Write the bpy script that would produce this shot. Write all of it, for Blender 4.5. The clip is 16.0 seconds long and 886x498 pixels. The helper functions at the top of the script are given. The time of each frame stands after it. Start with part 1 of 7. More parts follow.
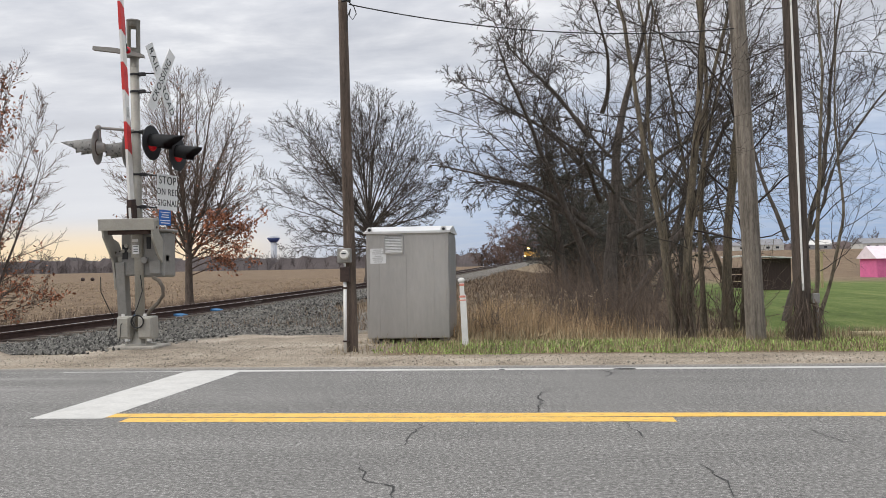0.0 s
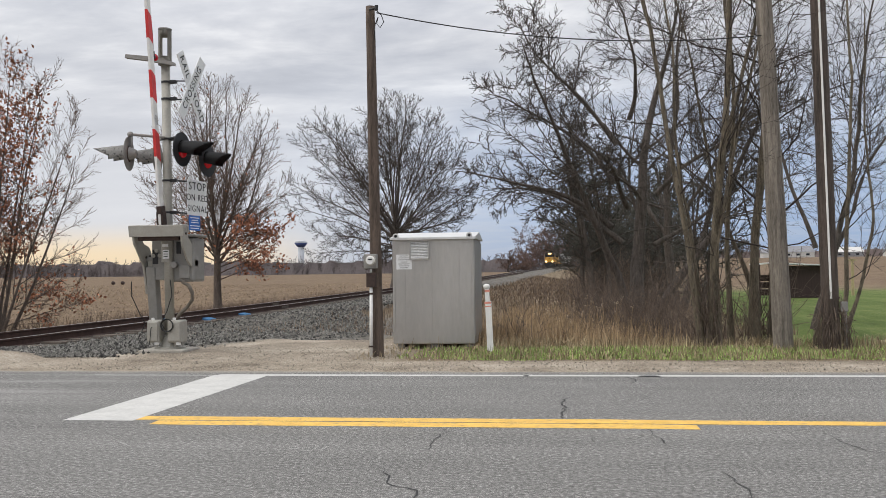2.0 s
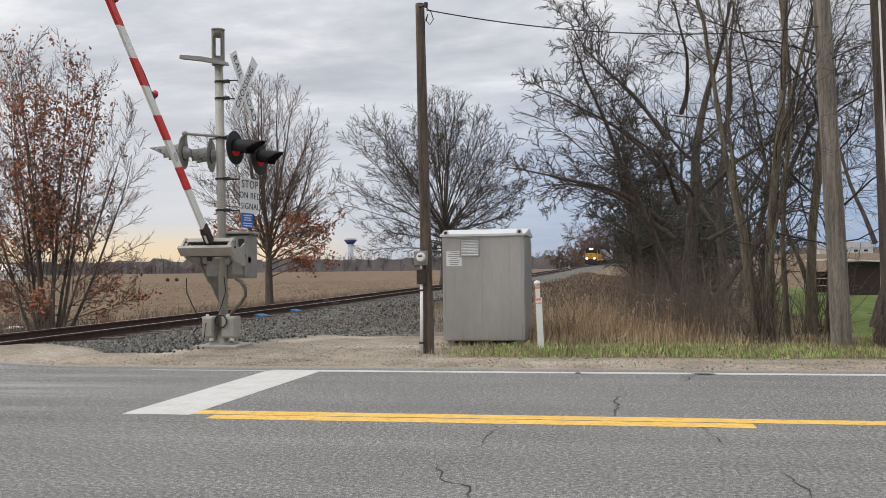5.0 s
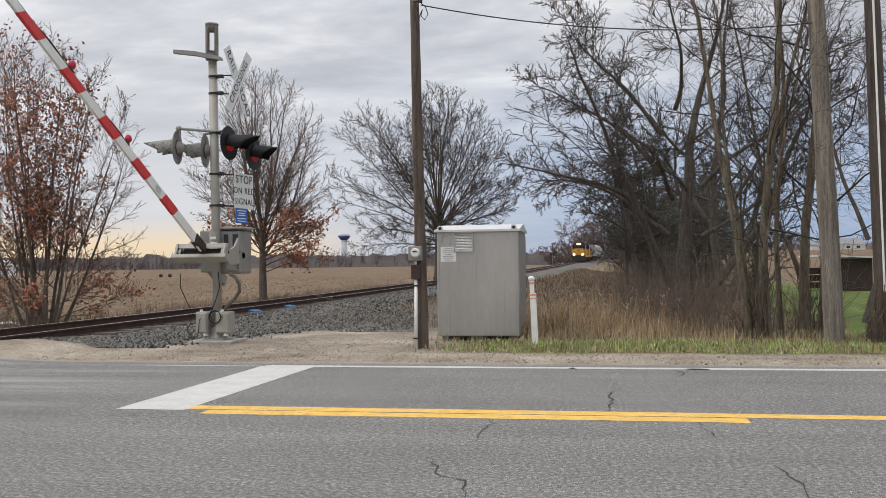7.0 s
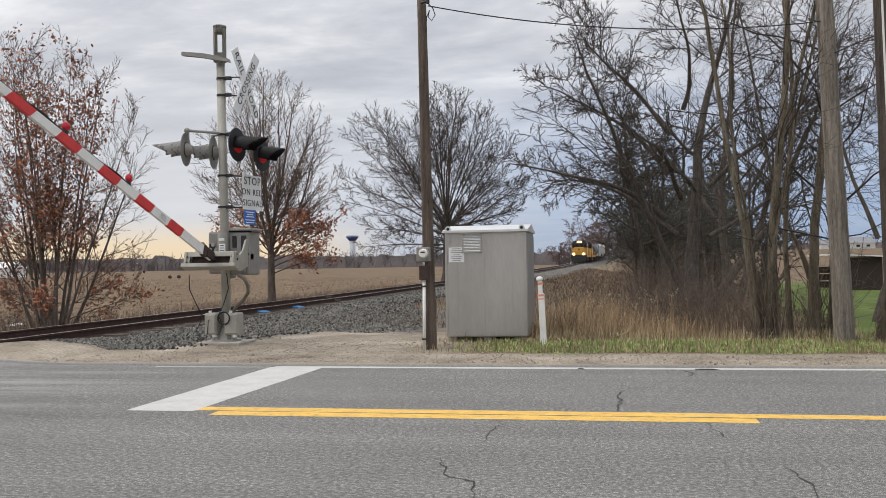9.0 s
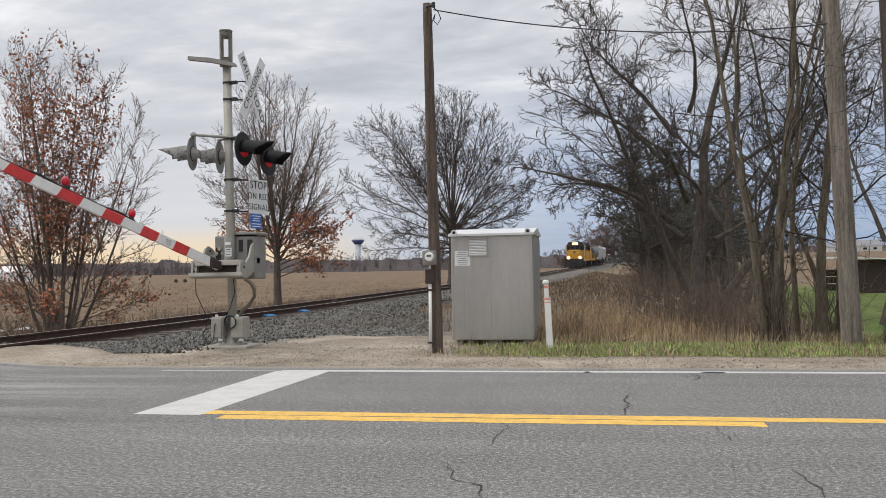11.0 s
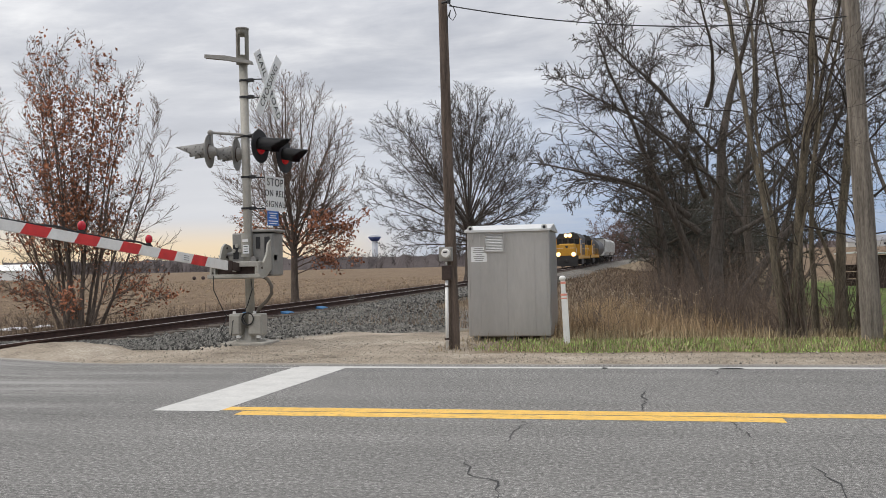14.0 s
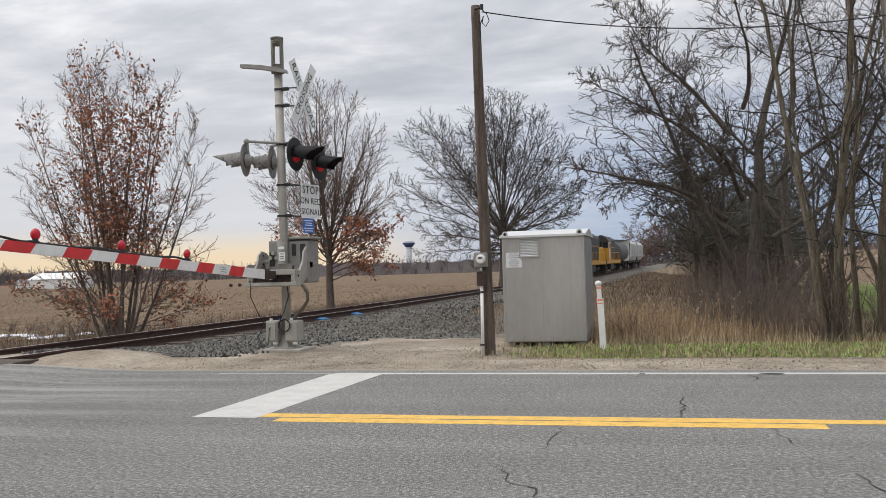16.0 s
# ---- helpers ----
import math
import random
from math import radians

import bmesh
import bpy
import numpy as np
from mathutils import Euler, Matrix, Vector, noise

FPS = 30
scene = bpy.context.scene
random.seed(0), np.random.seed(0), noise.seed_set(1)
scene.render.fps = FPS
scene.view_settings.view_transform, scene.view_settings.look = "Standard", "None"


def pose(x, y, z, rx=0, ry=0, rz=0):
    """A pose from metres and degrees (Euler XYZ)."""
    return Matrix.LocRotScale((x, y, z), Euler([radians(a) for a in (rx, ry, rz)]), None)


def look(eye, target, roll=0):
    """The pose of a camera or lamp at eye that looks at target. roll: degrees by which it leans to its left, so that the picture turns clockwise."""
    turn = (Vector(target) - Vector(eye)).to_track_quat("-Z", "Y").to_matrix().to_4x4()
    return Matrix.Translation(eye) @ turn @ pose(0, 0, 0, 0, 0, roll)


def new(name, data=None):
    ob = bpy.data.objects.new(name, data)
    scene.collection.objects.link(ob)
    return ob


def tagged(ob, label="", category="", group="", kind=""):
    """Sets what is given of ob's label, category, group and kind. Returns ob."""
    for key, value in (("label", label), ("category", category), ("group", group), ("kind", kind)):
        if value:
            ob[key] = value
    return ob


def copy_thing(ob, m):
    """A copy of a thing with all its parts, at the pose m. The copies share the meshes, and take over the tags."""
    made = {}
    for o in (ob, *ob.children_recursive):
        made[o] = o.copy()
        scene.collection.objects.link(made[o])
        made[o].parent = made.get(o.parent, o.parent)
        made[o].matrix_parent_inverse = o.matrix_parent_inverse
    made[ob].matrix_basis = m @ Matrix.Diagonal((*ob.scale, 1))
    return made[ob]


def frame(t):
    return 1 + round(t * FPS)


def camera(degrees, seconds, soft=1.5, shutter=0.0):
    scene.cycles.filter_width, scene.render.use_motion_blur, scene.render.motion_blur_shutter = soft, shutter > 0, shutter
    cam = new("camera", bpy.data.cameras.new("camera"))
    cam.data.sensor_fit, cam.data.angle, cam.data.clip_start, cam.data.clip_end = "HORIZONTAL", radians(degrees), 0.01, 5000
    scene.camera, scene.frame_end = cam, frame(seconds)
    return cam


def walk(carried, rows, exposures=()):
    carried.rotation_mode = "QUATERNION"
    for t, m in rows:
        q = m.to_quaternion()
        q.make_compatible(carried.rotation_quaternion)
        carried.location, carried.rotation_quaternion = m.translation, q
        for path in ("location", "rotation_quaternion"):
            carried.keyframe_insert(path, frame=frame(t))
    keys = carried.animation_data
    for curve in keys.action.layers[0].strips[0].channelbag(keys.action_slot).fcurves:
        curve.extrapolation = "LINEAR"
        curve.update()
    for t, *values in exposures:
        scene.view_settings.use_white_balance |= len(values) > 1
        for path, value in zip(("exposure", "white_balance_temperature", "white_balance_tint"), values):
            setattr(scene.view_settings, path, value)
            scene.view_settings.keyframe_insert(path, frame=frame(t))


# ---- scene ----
cam = camera(52.8, 16.0, soft=0.85)
PATH = [
    (0, (-0.062, 0.423, 1.32), (-0.249, 2.413, 1.362), -1.0),
    (0.5, (-0.052, 0.341, 1.327), (-0.259, 2.329, 1.372), -0.9),
    (1, (-0.049, 0.351, 1.331), (-0.269, 2.338, 1.381), -0.8),
    (1.5, (-0.04, 0.343, 1.329), (-0.271, 2.329, 1.383), -0.8),
    (2, (-0.037, 0.34, 1.332), (-0.283, 2.324, 1.387), -0.7),
    (2.5, (-0.037, 0.338, 1.328), (-0.309, 2.319, 1.384), -0.7),
    (3, (-0.061, 0.331, 1.333), (-0.365, 2.307, 1.387), -0.7),
    (3.5, (-0.067, 0.348, 1.333), (-0.402, 2.319, 1.386), -0.8),
    (4, (-0.062, 0.34, 1.333), (-0.418, 2.307, 1.384), -0.8),
    (6.5, (-0.068, 0.334, 1.323), (-0.413, 2.303, 1.367), -0.6),
    (7, (-0.073, 0.334, 1.322), (-0.413, 2.304, 1.362), -0.7),
    (7.5, (-0.065, 0.324, 1.331), (-0.407, 2.294, 1.369), -0.8),
    (8, (-0.072, 0.344, 1.325), (-0.418, 2.313, 1.364), -0.9),
    (8.5, (-0.072, 0.336, 1.328), (-0.425, 2.304, 1.367), -0.9),
    (9, (-0.07, 0.331, 1.327), (-0.428, 2.298, 1.368), -0.9),
    (11.5, (-0.077, 0.327, 1.327), (-0.452, 2.291, 1.377), -1.1),
    (12, (-0.076, 0.332, 1.327), (-0.457, 2.295, 1.374), -1.2),
    (12.5, (-0.081, 0.336, 1.326), (-0.467, 2.298, 1.371), -1.1),
    (13, (-0.079, 0.331, 1.318), (-0.469, 2.292, 1.362), -1.1),
    (13.5, (-0.073, 0.336, 1.328), (-0.472, 2.295, 1.369), -1.2),
    (14, (-0.073, 0.33, 1.324), (-0.48, 2.288, 1.366), -1.2),
    (14.5, (-0.074, 0.326, 1.33), (-0.492, 2.282, 1.375), -1.3),
    (15, (-0.08, 0.329, 1.329), (-0.512, 2.281, 1.378), -1.4),
    (15.5, (-0.084, 0.314, 1.334), (-0.537, 2.261, 1.386), -1.5),
    (16, (-0.082, 0.322, 1.333), (-0.563, 2.262, 1.389), -1.6),
]
walk(cam, [(t, look(eye, target, roll)) for t, eye, target, roll in PATH], [(0, 0.13), (1, 0.10), (2, 0.06), (3.5, 0.0), (16, 0.0)])

# ---- world, sun, exposure ----
world = bpy.data.worlds.new("overcast_evening")
scene.world = world
world.use_nodes = True


def tree_of(owner):
    nt = owner.node_tree
    nt.nodes.clear()
    return nt


def node(nt, kind, **inputs):
    n = nt.nodes.new(kind)
    for key, value in inputs.items():
        n.inputs[key].default_value = value
    return n


def ramp(nt, fac, stops):
    r = nt.nodes.new("ShaderNodeValToRGB")
    el = r.color_ramp.elements
    while len(el) < len(stops):
        el.new(0.5)
    for e, (p, c) in zip(el, stops):
        e.position = p
        e.color = (*c, 1) if len(c) == 3 else c
    nt.links.new(fac, r.inputs[0])
    return r.outputs[0]


def math_node(nt, op, a, b=None, c=None):
    n = nt.nodes.new("ShaderNodeMath")
    n.operation = op
    for i, v in enumerate((a, b, c)):
        if v is None:
            continue
        if isinstance(v, (int, float)):
            n.inputs[i].default_value = v
        else:
            nt.links.new(v, n.inputs[i])
    return n.outputs[0]


def mix_color(nt, fac, a, b, blend="MIX"):
    n = nt.nodes.new("ShaderNodeMix")
    n.data_type = "RGBA"
    n.blend_type = blend
    for sock, v in ((n.inputs[0], fac), (n.inputs[6], a), (n.inputs[7], b)):
        if isinstance(v, (int, float)):
            sock.default_value = v
        elif isinstance(v, tuple):
            sock.default_value = (*v, 1)
        else:
            nt.links.new(v, sock)
    return n.outputs[2]


def smooth_step(nt, v, lo, hi):
    n = nt.nodes.new("ShaderNodeMapRange")
    n.interpolation_type = "SMOOTHSTEP"
    nt.links.new(v, n.inputs[0])
    n.inputs[1].default_value, n.inputs[2].default_value = lo, hi
    return n.outputs[0]


SUN_AZ, SUN_EL = 249.0, 55.0      # compass degrees from +y towards +x, and height of the veiled sun


def build_world():
    nt = tree_of(world)
    tc = nt.nodes.new("ShaderNodeTexCoord")
    sep = nt.nodes.new("ShaderNodeSeparateXYZ")
    nt.links.new(tc.outputs["Generated"], sep.inputs[0])
    x, y, z = sep.outputs
    zz = math_node(nt, "ADD", math_node(nt, "MAXIMUM", z, 0.0), 0.11)
    com = nt.nodes.new("ShaderNodeCombineXYZ")
    nt.links.new(math_node(nt, "DIVIDE", x, zz), com.inputs[0])
    nt.links.new(math_node(nt, "DIVIDE", y, zz), com.inputs[1])
    mp = nt.nodes.new("ShaderNodeMapping")
    mp.inputs["Scale"].default_value = (0.85, 1.35, 1)
    nt.links.new(com.outputs[0], mp.inputs[0])
    big = node(nt, "ShaderNodeTexNoise", Scale=0.9, Detail=7.0, Roughness=0.55, Distortion=0.35)
    fine = node(nt, "ShaderNodeTexNoise", Scale=3.2, Detail=6.0, Roughness=0.6, Distortion=0.2)
    for n in (big, fine):
        nt.links.new(mp.outputs[0], n.inputs["Vector"])
    cover = math_node(nt, "ADD", math_node(nt, "MULTIPLY", big.outputs[0], 0.72), math_node(nt, "MULTIPLY", fine.outputs[0], 0.28))
    cloud = ramp(nt, cover, [(0.36, (0.41, 0.425, 0.47)), (0.46, (0.51, 0.525, 0.57)), (0.53, (0.62, 0.63, 0.665)), (0.64, (0.86, 0.86, 0.87))])
    # lower sky: blue-grey, with a warm gap under the clouds towards the low sun
    low = smooth_step(nt, z, 0.26, 0.03)
    az = math_node(nt, "ARCTAN2", x, y)
    right = smooth_step(nt, az, -0.45, 0.15)
    slate = mix_color(nt, right, (0.93, 0.94, 0.99), (0.44, 0.59, 0.86))
    col = mix_color(nt, math_node(nt, "MULTIPLY", low, 0.92), cloud, slate)
    patch = smooth_step(nt, fine.outputs[0], 0.42, 0.62)
    col = mix_color(nt, math_node(nt, "MULTIPLY", math_node(nt, "MULTIPLY", low, patch), 0.2), col, (0.80, 0.81, 0.85))
    warm = math_node(nt, "MULTIPLY", smooth_step(nt, z, 0.062, 0.02), smooth_step(nt, az, -0.22, -0.40))
    col = mix_color(nt, math_node(nt, "MULTIPLY", warm, 0.95), col, (1.25, 1.0, 0.68))
    # an overcast dome is about three times as bright overhead as at the horizon
    dome = math_node(nt, "MULTIPLY_ADD", math_node(nt, "MAXIMUM", z, 0.0), 2.0, 0.82)
    col = mix_color(nt, 1.0, col, dome, "MULTIPLY")
    sky = nt.nodes.new("ShaderNodeTexSky")
    sky.sky_type, sky.sun_disc = "NISHITA", False
    sky.sun_elevation, sky.sun_rotation = radians(SUN_EL), radians(SUN_AZ)
    bg1 = nt.nodes.new("ShaderNodeBackground")
    nt.links.new(col, bg1.inputs[0])
    bg1.inputs[1].default_value = 0.80
    bg2 = nt.nodes.new("ShaderNodeBackground")
    nt.links.new(sky.outputs[0], bg2.inputs[0])
    bg2.inputs[1].default_value = 0.006
    add = nt.nodes.new("ShaderNodeAddShader")
    nt.links.new(bg1.outputs[0], add.inputs[0])
    nt.links.new(bg2.outputs[0], add.inputs[1])
    out = nt.nodes.new("ShaderNodeOutputWorld")
    nt.links.new(add.outputs[0], out.inputs[0])


build_world()
sun = new("sun", bpy.data.lights.new("sun", "SUN"))
sun.data.energy, sun.data.angle, sun.data.color = 1.5, radians(50), (1.0, 0.95, 0.88)
sun.matrix_world = look((0, 0, 0), (0.55, 0.20, -0.82))
scene.view_settings.exposure = 0.0


# ---- materials ----
def material(name, base, rough=0.8, metal=0.0, scale=4.0, vary=0.25, bump=0.0, bump_scale=None, dark=None, spots=0.0, emit=0.0, per_object=0.0, island=0.0, stretch=(1, 1, 1), spec=0.5):
    """Principled surface with two sizes of variation, bump, and optional blotches for dirt, wear or painted
    reflections.
    """
    m = bpy.data.materials.new(name)
    m.use_nodes = True
    nt = tree_of(m)
    tc = nt.nodes.new("ShaderNodeTexCoord")
    mp = nt.nodes.new("ShaderNodeMapping")
    mp.inputs["Scale"].default_value = stretch
    nt.links.new(tc.outputs["Object"], mp.inputs[0])
    n1 = node(nt, "ShaderNodeTexNoise", Scale=scale, Detail=6.0, Roughness=0.6)
    n2 = node(nt, "ShaderNodeTexNoise", Scale=scale * 9, Detail=4.0, Roughness=0.65)
    for n in (n1, n2):
        nt.links.new(mp.outputs[0], n.inputs["Vector"])
    dark = dark or tuple(c * 0.55 for c in base)
    light = tuple(min(1, c * (1 + vary)) for c in base)
    both = math_node(nt, "ADD", math_node(nt, "MULTIPLY", n1.outputs[0], 0.55), math_node(nt, "MULTIPLY", n2.outputs[0], 0.45))
    low = tuple(c * (1 - vary) for c in base)
    col = ramp(nt, both, [(0.37, low), (0.5, base), (0.63, light)])
    if spots:
        n3 = node(nt, "ShaderNodeTexNoise", Scale=scale * 2.2, Detail=5.0, Roughness=0.7)
        nt.links.new(mp.outputs[0], n3.inputs["Vector"])
        col = mix_color(nt, math_node(nt, "MULTIPLY", smooth_step(nt, n3.outputs[0], 0.52, 0.66), spots), col, dark)
    if per_object:
        info = nt.nodes.new("ShaderNodeObjectInfo")
        col = mix_color(nt, 1.0, col, ramp(nt, info.outputs["Random"], [(0, (1 - per_object,) * 3), (1, (1 + per_object * 0.4,) * 3)]), "MULTIPLY")
    if island:
        geo = nt.nodes.new("ShaderNodeNewGeometry")
        col = mix_color(nt, 1.0, col, ramp(nt, geo.outputs["Random Per Island"], [(0, (1 - island,) * 3), (1, (1 + island * 0.5,) * 3)]), "MULTIPLY")
    b = nt.nodes.new("ShaderNodeBsdfPrincipled")
    nt.links.new(col, b.inputs["Base Color"])
    b.inputs["Metallic"].default_value = metal
    b.inputs["Specular IOR Level"].default_value = spec
    nt.links.new(math_node(nt, "ADD", math_node(nt, "MULTIPLY", n2.outputs[0], 0.2), rough - 0.1), b.inputs["Roughness"])
    if emit:
        nt.links.new(col, b.inputs["Emission Color"])
        b.inputs["Emission Strength"].default_value = emit
    if bump:
        n4 = node(nt, "ShaderNodeTexNoise", Scale=bump_scale or scale * 12, Detail=5.0, Roughness=0.7)
        nt.links.new(mp.outputs[0], n4.inputs["Vector"])
        bp = nt.nodes.new("ShaderNodeBump")
        bp.inputs["Strength"].default_value = 0.8
        bp.inputs["Distance"].default_value = bump
        nt.links.new(n4.outputs[0], bp.inputs["Height"])
        nt.links.new(bp.outputs[0], b.inputs["Normal"])
    out = nt.nodes.new("ShaderNodeOutputMaterial")
    nt.links.new(b.outputs[0], out.inputs[0])
    return m


def ground_material():
    """Stubble field, dry verge, dirt and lawn, laid out by place."""
    m = bpy.data.materials.new("ground_cover")
    m.use_nodes = True
    nt = tree_of(m)
    tc = nt.nodes.new("ShaderNodeTexCoord")
    pos = tc.outputs["Object"]
    sep = nt.nodes.new("ShaderNodeSeparateXYZ")
    nt.links.new(pos, sep.inputs[0])
    x, y, _ = sep.outputs
    wide = node(nt, "ShaderNodeTexNoise", Scale=0.05, Detail=5.0, Roughness=0.6)
    mid = node(nt, "ShaderNodeTexNoise", Scale=0.7, Detail=6.0, Roughness=0.65)
    fine = node(nt, "ShaderNodeTexNoise", Scale=9.0, Detail=6.0, Roughness=0.75)
    grit = node(nt, "ShaderNodeTexNoise", Scale=24.0, Detail=6.0, Roughness=0.85)
    for n in (wide, mid, fine, grit):
        nt.links.new(pos, n.inputs["Vector"])
    # rows of cut stalks
    mp = nt.nodes.new("ShaderNodeMapping")
    mp.inputs["Rotation"].default_value = (0, 0, radians(8))
    mp.inputs["Scale"].default_value = (1.3, 0.06, 1)
    nt.links.new(pos, mp.inputs[0])
    rows = node(nt, "ShaderNodeTexNoise", Scale=1.0, Detail=3.0, Roughness=0.6)
    nt.links.new(mp.outputs[0], rows.inputs["Vector"])
    mixn = math_node(nt, "ADD", math_node(nt, "MULTIPLY", fine.outputs[0], 0.5), math_node(nt, "ADD", math_node(nt, "MULTIPLY", mid.outputs[0], 0.25), math_node(nt, "MULTIPLY", rows.outputs[0], 0.25)))
    field = ramp(nt, mixn, [(0.34, (0.06, 0.040, 0.027)), (0.47, (0.145, 0.102, 0.068)), (0.56, (0.22, 0.163, 0.108)), (0.7, (0.38, 0.30, 0.21))])
    dry = ramp(nt, mixn, [(0.34, (0.075, 0.056, 0.038)), (0.5, (0.18, 0.138, 0.09)), (0.68, (0.34, 0.27, 0.18))])
    dirt = ramp(nt, math_node(nt, "ADD", math_node(nt, "MULTIPLY", grit.outputs[0], 0.55), math_node(nt, "MULTIPLY", mid.outputs[0], 0.45)),
                [(0.38, (0.12, 0.10, 0.078)), (0.47, (0.29, 0.245, 0.19)), (0.55, (0.40, 0.345, 0.275)), (0.64, (0.60, 0.54, 0.45))])
    lawn = ramp(nt, mixn, [(0.36, (0.05, 0.07, 0.022)), (0.5, (0.105, 0.145, 0.042)), (0.64, (0.22, 0.23, 0.09))])
    wob = math_node(nt, "MULTIPLY", math_node(nt, "SUBTRACT", mid.outputs[0], 0.5), 3.0)
    xr = math_node(nt, "ADD", x, wob)
    yr = math_node(nt, "ADD", y, wob)
    past_track = smooth_step(nt, xr, -13.2, -15.0)
    col = mix_color(nt, past_track, dry, field)
    in_lawn = math_node(nt, "MULTIPLY", smooth_step(nt, math_node(nt, "SUBTRACT", xr, math_node(nt, "MULTIPLY", y, 0.10)), 2.0, 3.2), math_node(nt, "MULTIPLY", smooth_step(nt, yr, 18.0, 20.0), smooth_step(nt, yr, 80.0, 66.0)))
    col = mix_color(nt, in_lawn, col, lawn)
    far_right = math_node(nt, "MULTIPLY", smooth_step(nt, yr, 80.0, 95.0), smooth_step(nt, x, 0.0, 10.0))
    col = mix_color(nt, far_right, col, field)
    near_road = smooth_step(nt, math_node(nt, "ADD", y, math_node(nt, "MULTIPLY", wob, 0.12)), 14.25, 13.85)
    # worn gravel pad between the road and the track, round the signal and the cabinet
    pad = math_node(nt, "MULTIPLY", smooth_step(nt, math_node(nt, "ADD", x, math_node(nt, "MULTIPLY", wob, 0.5)), -1.9, -2.9), smooth_step(nt, math_node(nt, "ADD", y, math_node(nt, "MULTIPLY", wob, 0.6)), 21.5, 18.5))
    col = mix_color(nt, math_node(nt, "MAXIMUM", near_road, pad), col, dirt)
    # crushed stone spread from the track towards the cabinet
    rim = math_node(nt, "MINIMUM", math_node(nt, "MULTIPLY_ADD", y, 0.39, -13.46), -3.0)
    spread = smooth_step(nt, math_node(nt, "ADD", math_node(nt, "SUBTRACT", x, rim), math_node(nt, "MULTIPLY", wob, 0.3)), 0.5, -0.5)
    spread = math_node(nt, "MULTIPLY", spread, math_node(nt, "MULTIPLY", math_node(nt, "MULTIPLY", smooth_step(nt, y, 15.2, 15.9), smooth_step(nt, yr, 40.0, 30.0)), smooth_step(nt, x, -14.6, -13.6)))
    rock = ramp(nt, grit.outputs[0], [(0.4, (0.05, 0.048, 0.043)), (0.5, (0.15, 0.145, 0.13)), (0.62, (0.34, 0.33, 0.30))])
    col = mix_color(nt, spread, col, rock)
    b = nt.nodes.new("ShaderNodeBsdfPrincipled")
    nt.links.new(col, b.inputs["Base Color"])
    b.inputs["Roughness"].default_value = 0.95
    b.inputs["Specular IOR Level"].default_value = 0.1
    bp = nt.nodes.new("ShaderNodeBump")
    bp.inputs["Strength"].default_value = 0.9
    bp.inputs["Distance"].default_value = 0.035
    nt.links.new(math_node(nt, "ADD", fine.outputs[0], math_node(nt, "MULTIPLY", grit.outputs[0], 0.35)), bp.inputs["Height"])
    nt.links.new(bp.outputs[0], b.inputs["Normal"])
    out = nt.nodes.new("ShaderNodeOutputMaterial")
    nt.links.new(b.outputs[0], out.inputs[0])
    return m


